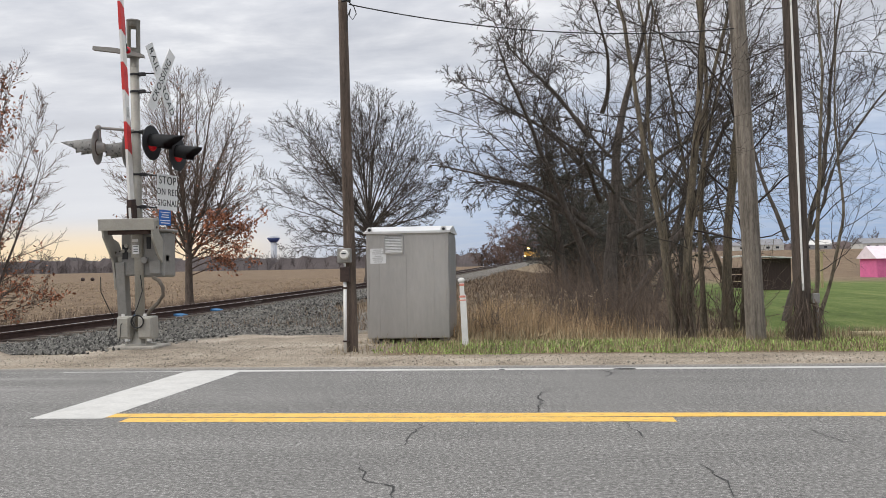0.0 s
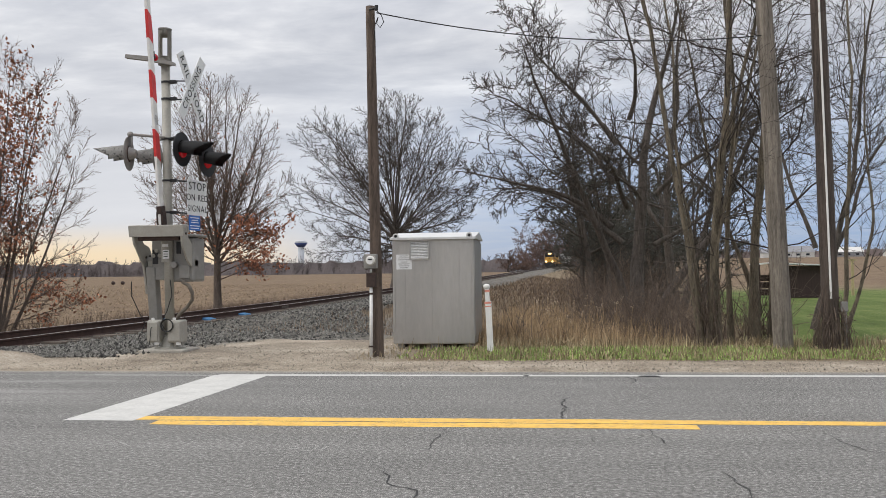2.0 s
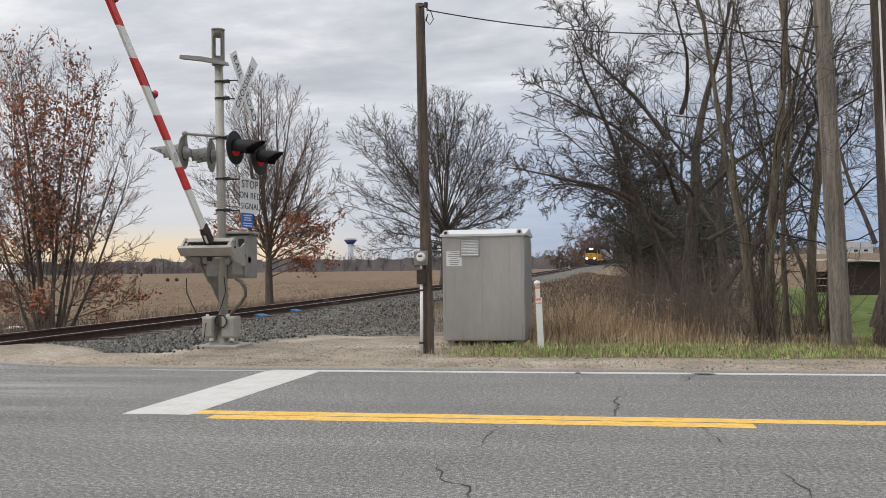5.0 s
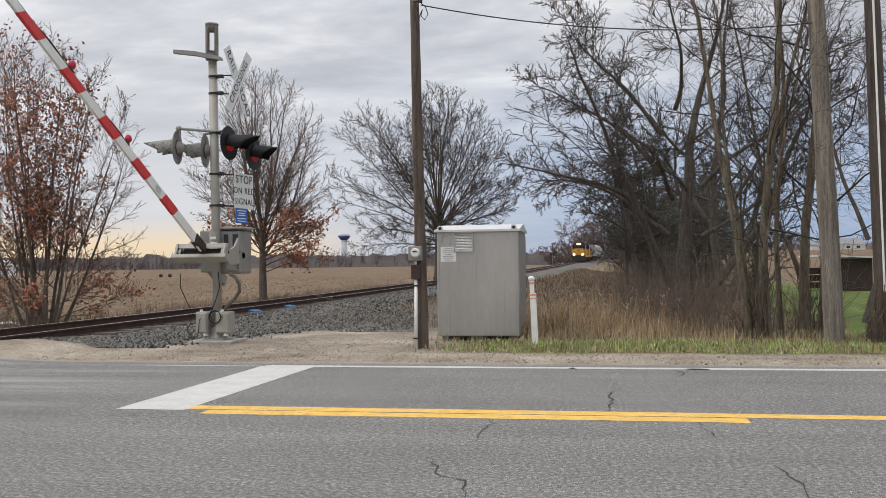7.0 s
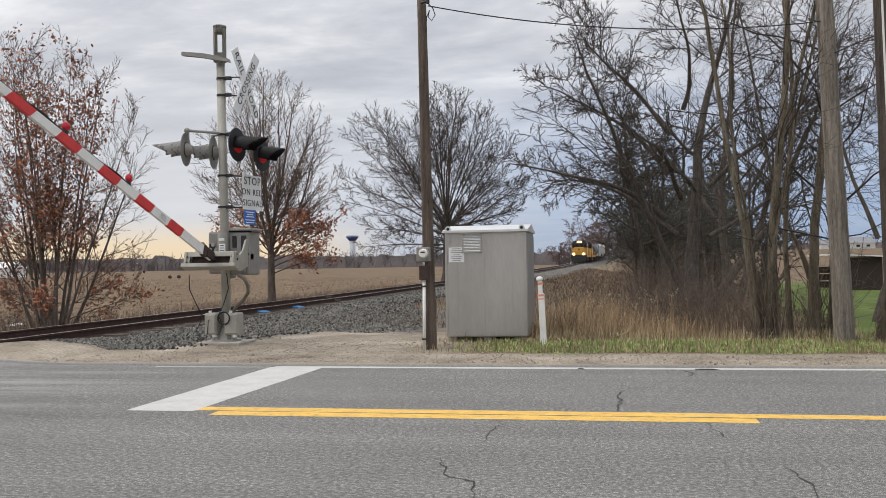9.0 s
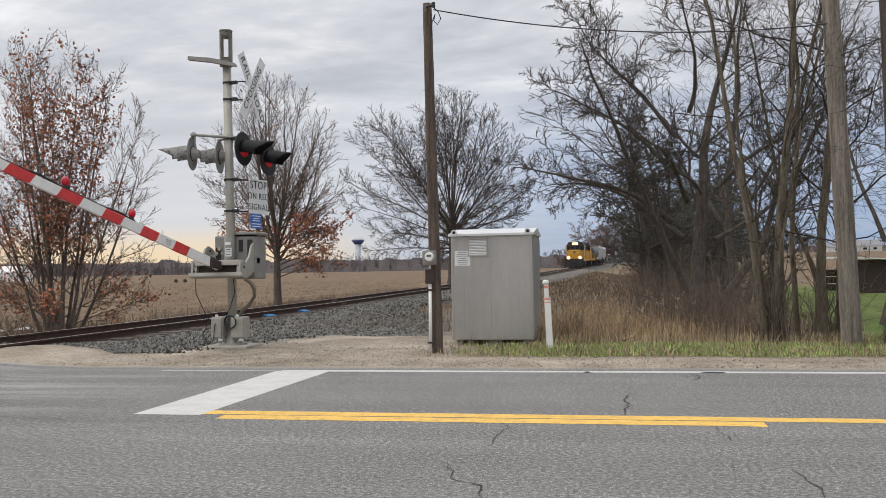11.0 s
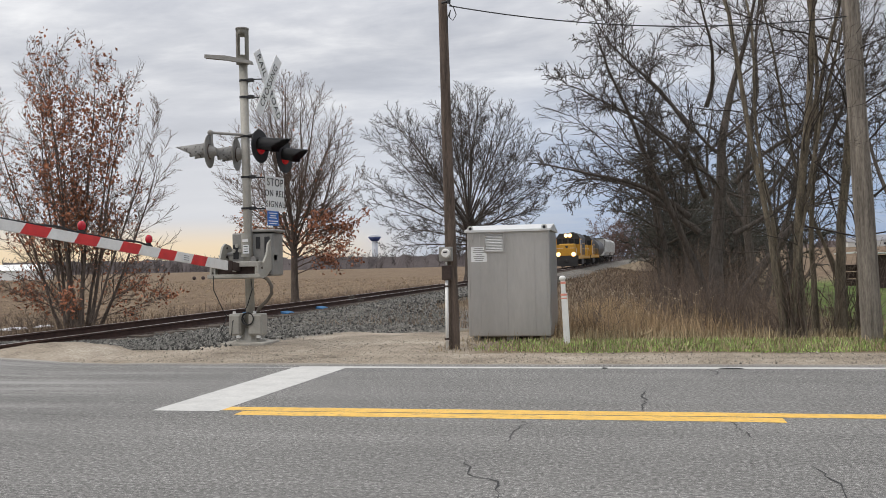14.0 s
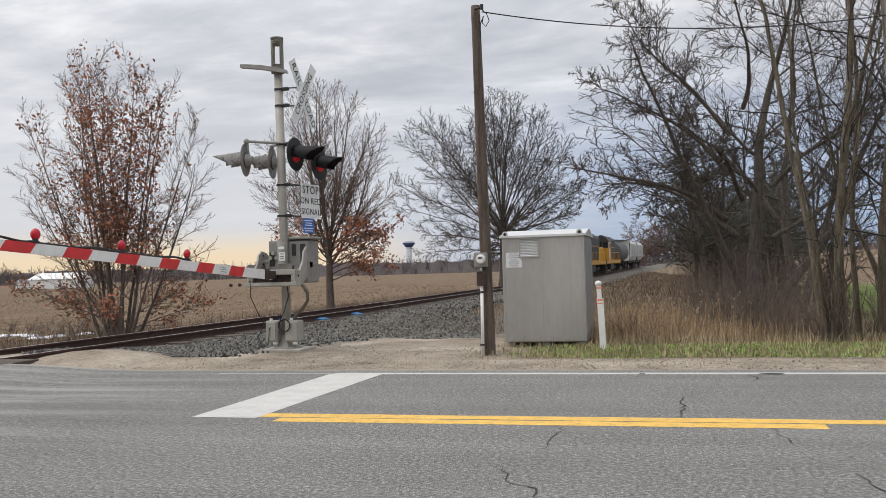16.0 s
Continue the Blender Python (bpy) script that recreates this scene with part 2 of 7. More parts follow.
def asphalt_material():
    m = bpy.data.materials.new("worn_asphalt")
    m.use_nodes = True
    nt = tree_of(m)
    tc = nt.nodes.new("ShaderNodeTexCoord")
    pos = tc.outputs["Object"]
    sep = nt.nodes.new("ShaderNodeSeparateXYZ")
    nt.links.new(pos, sep.inputs[0])
    x, y, _ = sep.outputs
    stone = node(nt, "ShaderNodeTexNoise", Scale=30.0, Detail=6.0, Roughness=0.85)
    grain = node(nt, "ShaderNodeTexNoise", Scale=150.0, Detail=2.0, Roughness=0.6)
    wide = node(nt, "ShaderNodeTexNoise", Scale=0.35, Detail=5.0, Roughness=0.6)
    for n in (stone, grain, wide):
        nt.links.new(pos, n.inputs["Vector"])
    mp = nt.nodes.new("ShaderNodeMapping")
    mp.inputs["Scale"].default_value = (0.12, 2.2, 1)
    nt.links.new(pos, mp.inputs[0])
    streak = node(nt, "ShaderNodeTexNoise", Scale=1.0, Detail=5.0, Roughness=0.6)
    nt.links.new(mp.outputs[0], streak.inputs["Vector"])
    v = math_node(nt, "ADD", math_node(nt, "MULTIPLY", stone.outputs[0], 0.6), math_node(nt, "MULTIPLY", grain.outputs[0], 0.4))
    col = ramp(nt, v, [(0.37, (0.026, 0.025, 0.023)), (0.45, (0.10, 0.097, 0.090)), (0.53, (0.205, 0.199, 0.187)), (0.62, (0.56, 0.545, 0.515))])
    tone = math_node(nt, "ADD", math_node(nt, "MULTIPLY", wide.outputs[0], 0.5), math_node(nt, "MULTIPLY", streak.outputs[0], 0.5))
    col = mix_color(nt, 1.0, col, ramp(nt, tone, [(0.35, (0.84, 0.84, 0.84)), (0.65, (1.15, 1.15, 1.15))]), "MULTIPLY")
    # pale dust dragged out by the crossing
    dust = math_node(nt, "MULTIPLY", smooth_step(nt, streak.outputs[0], 0.46, 0.64), smooth_step(nt, x, -4.8, -7.5))
    col = mix_color(nt, math_node(nt, "MULTIPLY", dust, 0.6), col, (0.34, 0.33, 0.31))
    edge = smooth_step(nt, math_node(nt, "ADD", y, math_node(nt, "MULTIPLY", wide.outputs[0], 0.5)), 12.3, 12.9)
    col = mix_color(nt, math_node(nt, "MULTIPLY", edge, 0.8), col, (0.36, 0.31, 0.25))
    b = nt.nodes.new("ShaderNodeBsdfPrincipled")
    nt.links.new(col, b.inputs["Base Color"])
    b.inputs["Roughness"].default_value = 0.88
    b.inputs["Specular IOR Level"].default_value = 0.25
    bp = nt.nodes.new("ShaderNodeBump")
    bp.inputs["Strength"].default_value = 0.7
    bp.inputs["Distance"].default_value = 0.006
    nt.links.new(v, bp.inputs["Height"])
    nt.links.new(bp.outputs[0], b.inputs["Normal"])
    out = nt.nodes.new("ShaderNodeOutputMaterial")
    nt.links.new(b.outputs[0], out.inputs[0])
    return m


M = dict(
    ground=ground_material(),
    asphalt=asphalt_material(),
    white_line=material("worn_white_road_paint", (0.52, 0.51, 0.48), 0.75, scale=3.0, vary=0.12, spots=0.35, dark=(0.36, 0.355, 0.34), bump=0.002, bump_scale=120),
    yellow_line=material("worn_yellow_road_paint", (0.72, 0.44, 0.09), 0.75, scale=6.0, vary=0.2, spots=0.6, dark=(0.28, 0.21, 0.11), bump=0.002, bump_scale=120),
    tar=material("crack_tar", (0.022, 0.021, 0.02), 0.75, scale=20),
    ballast=material("ballast_bed", (0.125, 0.113, 0.094), 0.95, scale=2.0, vary=0.85, bump=0.12, bump_scale=7, spots=0.8, dark=(0.085, 0.066, 0.042)),
    stone=material("ballast_stone", (0.175, 0.168, 0.15), 0.9, scale=8.0, vary=0.4, island=0.9),
    rail=material("rusty_rail_side", (0.052, 0.027, 0.020), 0.92, scale=6.0, vary=0.35, bump=0.002),
    railtop=material("worn_rail_head", (0.42, 0.37, 0.33), 0.38, 0.75, scale=8.0, vary=0.25),
    tie=material("weathered_timber_tie", (0.13, 0.105, 0.085), 0.95, scale=5.0, vary=0.35, bump=0.01, per_object=0.35, stretch=(1, 6, 6)),
    blue=material("blue_marking_paint", (0.05, 0.17, 0.34), 0.8, scale=9, vary=0.3, spots=0.3),
    pole=material("weathered_grey_pole_wood", (0.235, 0.205, 0.17), 0.92, scale=3.0, vary=0.6, bump=0.03, bump_scale=26, stretch=(5, 5, 0.35), spots=0.5, dark=(0.10, 0.08, 0.065)),
    pole_dark=material("dark_creosoted_pole_wood", (0.085, 0.066, 0.054), 0.92, scale=3.0, vary=0.6, bump=0.03, bump_scale=26, stretch=(5, 5, 0.35)),
    pole_brown=material("brown_pole_wood", (0.115, 0.085, 0.066), 0.92, scale=3.0, vary=0.6, bump=0.03, bump_scale=26, stretch=(5, 5, 0.35), spots=0.5, dark=(0.06, 0.045, 0.035)),
    # darker upright streaks in the colour stand for soft reflections in brushed metal
    alu=material("dull_mill_aluminium", (0.47, 0.455, 0.43), 0.42, 0.85, scale=0.9, vary=0.09, spots=0.22, dark=(0.37, 0.355, 0.33), stretch=(2.0, 2.0, 0.5)),
    alu_light=material("bright_aluminium_roof", (0.66, 0.66, 0.645), 0.5, 0.45, scale=2.5, vary=0.08),
    galv=material("galvanised_grey_steel", (0.26, 0.252, 0.235), 0.6, 0.3, scale=5.0, vary=0.15, spots=0.3, dark=(0.28, 0.26, 0.23)),
    silver=material("silver_painted_steel", (0.35, 0.335, 0.295), 0.6, 0.15, scale=4.0, vary=0.14, spots=0.35, dark=(0.34, 0.31, 0.26)),
    black=material("black_painted_metal", (0.016, 0.016, 0.018), 0.55, scale=9, vary=0.3),
    rubber=material("black_rubber_cable", (0.018, 0.018, 0.018), 0.7, scale=9),
    mottled=material("flaking_black_and_white_paint", (0.45, 0.44, 0.42), 0.75, scale=7, vary=0.2, spots=1.0, dark=(0.03, 0.03, 0.03)),
    white=material("white_paint", (0.76, 0.75, 0.72), 0.6, scale=5, vary=0.08, spots=0.15, dark=(0.55, 0.52, 0.46)),
    sign_white=material("white_reflective_sheeting", (0.74, 0.745, 0.74), 0.5, scale=3, vary=0.06, spots=0.1, dark=(0.6, 0.6, 0.58)),
    sign_black=material("black_sign_paint", (0.02, 0.02, 0.022), 0.6, scale=6),
    sign_blue=material("blue_sign_sheeting", (0.022, 0.13, 0.46), 0.5, scale=6, vary=0.1),
    red_paint=material("red_reflective_stripe", (0.60, 0.035, 0.035), 0.5, scale=6, vary=0.15),
    orange=material("faded_orange_band", (0.75, 0.30, 0.22), 0.6, scale=9, vary=0.2),
    red_glass=material("red_lens", (0.40, 0.006, 0.012), 0.2, scale=9, vary=0.2, emit=0.16),
    red_lamp=material("red_gate_lamp", (0.42, 0.008, 0.02), 0.2, scale=9, vary=0.2, emit=0.08),
    rust=material("rusted_iron", (0.05, 0.032, 0.026), 0.85, scale=9, vary=0.4),
    hose=material("grey_brown_hose", (0.13, 0.11, 0.088), 0.8, scale=9, vary=0.3),
    concrete=material("stained_concrete", (0.36, 0.335, 0.29), 0.9, scale=4, vary=0.2, bump=0.006),
    bark=material("grey_brown_bark", (0.10, 0.083, 0.07), 0.95, scale=5, vary=0.6, bump=0.05, bump_scale=9, stretch=(3, 3, 0.6), spots=0.6, dark=(0.035, 0.029, 0.025)),
    bark_oak=material("pale_brown_oak_bark", (0.125, 0.098, 0.080), 0.95, scale=5, vary=0.5, bump=0.04, bump_scale=12, stretch=(3, 3, 0.6), spots=0.5, dark=(0.06, 0.047, 0.038)),
    bark_mossy=material("mossy_brown_bark", (0.145, 0.12, 0.085), 0.95, scale=4, vary=0.65, bump=0.06, bump_scale=7, stretch=(3, 3, 0.5), spots=0.7, dark=(0.04, 0.036, 0.025)),
    twig=material("dark_bare_twigs", (0.062, 0.050, 0.042), 0.95, scale=2, vary=0.3, island=0.4),
    twig_oak=material("brown_bare_twigs", (0.165, 0.115, 0.09), 0.95, scale=2, vary=0.3, island=0.4),
    brush=material("grey_brown_brush_twigs", (0.15, 0.112, 0.086), 0.95, scale=0.6, vary=0.35, island=0.5),
    brush_dark=material("dark_tangled_vine_twigs", (0.085, 0.082, 0.068), 0.95, scale=0.6, vary=0.4, island=0.5),
    leaf=material("dead_russet_leaves", (0.40, 0.16, 0.085), 0.85, scale=2, vary=0.35, island=0.5),
    reed=material("dry_straw_reeds", (0.42, 0.30, 0.175), 0.9, scale=0.8, vary=0.35, island=0.5),
    reed_plume=material("pale_reed_plumes", (0.55, 0.45, 0.33), 0.95, scale=2, vary=0.25, island=0.3),
    grass=material("spring_grass_blades", (0.32, 0.42, 0.125), 0.85, scale=1.2, vary=0.35, island=0.55),
    grass_dry=material("dead_grass_blades", (0.36, 0.285, 0.17), 0.9, scale=1.2, vary=0.3, island=0.5),
)


# ---- mesh helpers ----
def mesh_object(name, bm, mat, parent=None, label="", smooth=False):
    me = bpy.data.meshes.new(name)
    bm.normal_update()
    bm.to_mesh(me)
    bm.free()
    for mt in (mat if isinstance(mat, (list, tuple)) else [mat]):
        me.materials.append(mt)
    if smooth:
        me.polygons.foreach_set("use_smooth", [True] * len(me.polygons))
    ob = new(name, me)
    if parent:
        ob.parent = parent
    if label:
        ob["label"] = label
    return ob


def part(name, bm, mat, parent, label="", smooth=False):
    return mesh_object(name, bm, mat, parent, label, smooth)


def raw_object(name, verts, faces, mats, parent=None, label="", index=None, smooth=False):
    me = bpy.data.meshes.new(name)
    me.from_pydata([tuple(v) for v in verts], [], faces)
    for mt in (mats if isinstance(mats, (list, tuple)) else [mats]):
        me.materials.append(mt)
    if index is not None:
        me.polygons.foreach_set("material_index", index)
    if smooth:
        me.polygons.foreach_set("use_smooth", [True] * len(me.polygons))
    ob = new(name, me)
    if parent:
        ob.parent = parent
    if label:
        ob["label"] = label
    return ob


def empty(name, m=None):
    ob = new(name)
    ob.empty_display_size = 0.2
    if m is not None:
        ob.matrix_basis = m
    return ob


def box(bm, c, s, bevel=0.0, rot=(0, 0, 0)):
    r = bmesh.ops.create_cube(bm, size=1.0, matrix=pose(*c, *rot) @ Matrix.Diagonal((*s, 1)))
    if bevel:
        edges = list({e for v in r["verts"] for e in v.link_edges})
        bmesh.ops.bevel(bm, geom=edges, offset=bevel, segments=2, affect="EDGES", profile=0.5)
    return bm


def rod(bm, a, b, r, r2=None, sides=12, caps=True):
    a, b = Vector(a), Vector(b)
    d = b - a
    m = Matrix.Translation((a + b) / 2) @ d.to_track_quat("Z", "Y").to_matrix().to_4x4()
    bmesh.ops.create_cone(bm, cap_ends=caps, segments=sides, radius1=r, radius2=r if r2 is None else r2, depth=d.length, matrix=m)
    return bm


def pipe(bm, pts, r, sides=8):
    pts = [Vector(p) for p in pts]
    rings = []
    for i, p in enumerate(pts):
        d = (pts[min(i + 1, len(pts) - 1)] - pts[max(i - 1, 0)]).normalized()
        side = d.cross(Vector((0.31, 0.17, 0.93))).normalized()
        up = side.cross(d)
        rings.append([bm.verts.new(p + (side * math.cos(k * math.tau / sides) + up * math.sin(k * math.tau / sides)) * r) for k in range(sides)])
    for a, b in zip(rings, rings[1:]):
        for k in range(sides):
            bm.faces.new((a[k], a[(k + 1) % sides], b[(k + 1) % sides], b[k]))
    bm.faces.new(rings[0][::-1])
    bm.faces.new(rings[-1])
    return bm


def prism(bm, outline, depth, m=None):
    """Flat outline in local x-z, thick along y."""
    m = m or Matrix()
    a = [bm.verts.new(m @ Vector((x, -depth / 2, z))) for x, z in outline]
    b = [bm.verts.new(m @ Vector((x, depth / 2, z))) for x, z in outline]
    n = len(outline)
    bm.faces.new(a)
    bm.faces.new(b[::-1])
    for i in range(n):
        bm.faces.new((a[i], b[i], b[(i + 1) % n], a[(i + 1) % n]))
    bmesh.ops.recalc_face_normals(bm, faces=bm.faces)
    return bm


def spline(knots, v):
    """Smooth value through (position, value) knots."""
    xs = [k[0] for k in knots]
    if v <= xs[0]:
        return knots[0][1]
    if v >= xs[-1]:
        return knots[-1][1] + (v - xs[-1]) * (knots[-1][1] - knots[-2][1]) / (xs[-1] - xs[-2])
    i = max(k for k in range(len(xs) - 1) if xs[k] <= v)
    t = (v - xs[i]) / (xs[i + 1] - xs[i])

    def slope(j):
        lo, hi = max(j - 1, 0), min(j + 1, len(xs) - 1)
        return (knots[hi][1] - knots[lo][1]) / (xs[hi] - xs[lo])
    h = xs[i + 1] - xs[i]
    p0, p1, m0, m1 = knots[i][1], knots[i + 1][1], slope(i) * h, slope(i + 1) * h
    return p0 + t * m0 + t * t * (3 * (p1 - p0) - 2 * m0 - m1) + t ** 3 * (2 * (p0 - p1) + m0 + m1)


# ---- ground, road and track ----
TRACK_X = [(-80, -11.8), (0, -11.8), (30, -11.8), (44, -11.78), (60, -11.1), (80, -9.8), (100, -8.45), (120, -7.5), (145, -6.5), (178, -5.3), (204, -4.3), (250, -2.4), (295, 0.2), (340, 4.0), (420, 14.0)]
TRACK_Z = [(-80, 0.12), (20, 0.12), (44, 0.17), (75, 0.47), (100, 0.80), (135, 1.24), (178, 1.80), (215, 2.15), (295, 3.1), (420, 4.2)]


def track_at(y):
    return spline(TRACK_X, y), spline(TRACK_Z, y)


def step(v, lo, hi):
    t = min(1.0, max(0.0, (v - lo) / (hi - lo)))
    return t * t * (3 - 2 * t)


def ground_z(x, y):
    """Height of the land: level by the road, a shallow dip behind it, rising gently far off."""
    z = -0.32 * step(abs(y - 8), 7.6, 13.0)
    if y > 8:
        z += -0.25 * step(x, -4.0, 0.5) * step(y, 16.5, 19.0) * (1 - step(y, 24.0, 36.0)) * (1 - step(x, 2.0, 6.0))
        z += 2.0 * step(y, 40.0, 420.0) + 4.6 * step(y, 95.0, 400.0) * step(x, 12.0, 70.0)
        tx, tz = track_at(min(y, 420))
        near = 1 - step(abs(x - tx), 3.2, 9.0)
        z = z + (max(z, tz - 0.62) - z) * near
        pad = step(x, -10.5, -9.0) * (1 - step(x, -2.0, -0.8)) * (1 - step(y, 18.0, 22.0))
        z = z * (1 - pad) + 0.02 * pad * (1 - step(y, 12.0, 13.0))
    return z


def build_ground():
    def axis(lo, hi, mid, half, fine, grow):
        out, v, s = [mid], mid, fine
        while v < hi:
            s = fine if v < mid + half else s * grow
            v += s
            out.append(min(v, hi))
        v, s = mid, fine
        while v > lo:
            s = fine if v > mid - half else s * grow
            v -= s
            out.insert(0, max(v, lo))
        return out
    xs = axis(-3500, 3500, -4, 22, 0.5, 1.16)
    ys = axis(-400, 4500, 22, 20, 0.5, 1.10)
    verts, faces = [], []
    for y in ys:
        for x in xs:
            z = ground_z(x, y) - 0.015
            if -14 < x < 12 and 13 < y < 45:
                z += 0.05 * noise.noise((x * 0.9, y * 0.9, 3)) * (0.25 if y < 15 else 1)
            if 3.4 < y < 12.6:
                z -= 0.12
            verts.append((x, y, z))
    n = len(xs)
    for j in range(len(ys) - 1):
        for i in range(n - 1):
            a = j * n + i
            faces.append((a, a + 1, a + n + 1, a + n))
    ob = raw_object("ground", verts, faces, M["ground"], smooth=True)
    tagged(ob, "stubble field, gravel verge and lawn of open farmland", "ground", kind="structure")


def road_z(x):
    return 0.115 * (1 - step(x, -10.6, -7.6)) * step(x, -16.5, -13.2)


def strip(verts, faces, xs, y0, y1, lift):
    k = len(verts)
    for x in xs:
        w0, w1 = 0.016 * noise.noise((x * 3.1, y0, 0)), 0.016 * noise.noise((x * 3.1, y1, 4))
        verts += [(x, y0 + w0, road_z(x) + lift), (x, y1 + w1, road_z(x) + lift)]
    for i in range(len(xs) - 1):
        faces.append((k + 2 * i, k + 2 * i + 2, k + 2 * i + 3, k + 2 * i + 1))


def build_road():
    xs = [-900, -200, -60, -30] + [-20 + 0.4 * i for i in range(101)] + [30, 60, 200, 900]
    rng = random.Random(4)
    verts, faces = [], []
    ys = [3.9, 3.9, 12.45, 12.45]
    for x in xs:
        e = rng.uniform(-0.07, 0.07) if -20 <= x <= 20 else 0
        z = road_z(x)
        verts += [(x, 3.9, -0.14), (x, 3.9, z), (x, 12.42 + e, z), (x, 12.5 + e, -0.14)]
    for i in range(len(xs) - 1):
        for k in range(3):
            a = 4 * i + k
            faces.append((a, a + 4, a + 5, a + 1))
    road = raw_object("road", verts, faces, M["asphalt"])
    tagged(road, "worn grey two-lane asphalt road with fine cracks", "road", kind="structure")
    lines = [x for x in xs]

    def painted(name, label, x0, x1, y0, y1, mat):
        v, f = [], []
        strip(v, f, [x0] + [x for x in lines if x0 < x < x1] + [x1], y0, y1, 0.002)
        tagged(raw_object(name, v, f, mat, road), label)
    painted("edge_line", "white edge line along the far side of the road", -4.55, 880, 11.87, 12.04, M["white_line"])
    painted("edge_line", "worn remains of the white edge line by the crossing", -6.3, -4.62, 11.90, 11.95, M["white_line"])
    painted("edge_line", "white edge line along the near side of the road", -5.0, 880, 4.45, 4.57, M["white_line"])
    painted("centre_line", "worn double yellow line, the far stripe", -4.0, 880, 8.31, 8.52, M["yellow_line"])
    painted("centre_line", "worn double yellow line, the near stripe that stops", -3.7, 1.16, 8.06, 8.28, M["yellow_line"])
    v, f = [(-4.63, 8.24, 0.003), (-3.94, 8.24, 0.003), (-3.84, 11.93, 0.003), (-4.60, 11.93, 0.003)], [(0, 1, 2, 3)]
    raw_object("stop_line", v, f, M["white_line"], road, "broad white stop line")

    def crack(points, width, seed):
        r = random.Random(seed)
        bm = bmesh.new()
        pts = []
        for (x0, y0), (x1, y1) in zip(points, points[1:]):
            n = max(2, int(math.hypot(x1 - x0, y1 - y0) / 0.09))
            pts += [(x0 + (x1 - x0) * i / n + r.uniform(-0.025, 0.025), y0 + (y1 - y0) * i / n + r.uniform(-0.02, 0.02)) for i in range(n)]
        pts.append(points[-1])
        prev = None
        for i, (x, y) in enumerate(pts):
            w = 0.62 * width * (0.35 + r.random()) * (0.3 + math.sin(math.pi * (i + 0.5) / len(pts)))
            dx = pts[min(i + 1, len(pts) - 1)][0] - pts[max(i - 1, 0)][0]
            dy = pts[min(i + 1, len(pts) - 1)][1] - pts[max(i - 1, 0)][1]
            l = math.hypot(dx, dy) or 1
            nx, ny = -dy / l * w, dx / l * w
            cur = (bm.verts.new((x + nx, y + ny, 0.004)), bm.verts.new((x - nx, y - ny, 0.004)))
            if prev:
                bm.faces.new((prev[0], prev[1], cur[1], cur[0]))
            prev = cur
        part("crack", bm, M["tar"], road)
    crack([(0.17, 10.14), (0.01, 9.6), (0.05, 9.25), (0.02, 8.56)], 0.011, 1)
    crack([(0.17, 10.14), (0.42, 10.22)], 0.007, 11)
    crack([(-0.95, 7.82), (-1.02, 7.5), (-1.0, 7.05)], 0.010, 2)
    crack([(-0.95, 7.82), (-1.05, 8.05)], 0.006, 12)
    crack([(1.06, 6.43), (1.1, 6.07), (1.07, 5.6)], 0.008, 3)
    crack([(-1.21, 6.45), (-1.12, 5.99), (-0.91, 5.79), (-0.84, 5.4)], 0.009, 4)
    crack([(0.71, 8.05), (0.8, 7.34)], 0.008, 5)
    crack([(-7.04, 9.0), (-6.98, 9.4), (-6.7, 9.7)], 0.012, 6)
    crack([(2.1, 7.9), (2.22, 7.2), (2.5, 6.8)], 0.006, 7)
    crack([(1.0, 11.2), (1.6, 11.0), (3.0, 11.15), (4.5, 11.1)], 0.008, 8)
    crack([(0.86, 11.86), (0.95, 11.4), (0.8, 11.1)], 0.012, 9)
    crack([(-3.2, 7.9), (-5.0, 7.85), (-6.6, 8.1)], 0.007, 10)
    for x, w in ((0.99, 0.30), (-0.45, 0.08)):
        bm = bmesh.new()
        bmesh.ops.create_circle(bm, cap_ends=True, segments=14, radius=1, matrix=Matrix.Translation((x + w / 2, 11.9, 0.007)) @ Matrix.Diagonal((w / 2, 0.05, 1, 1)))
        part("tar_patch", bm, M["tar"], road)


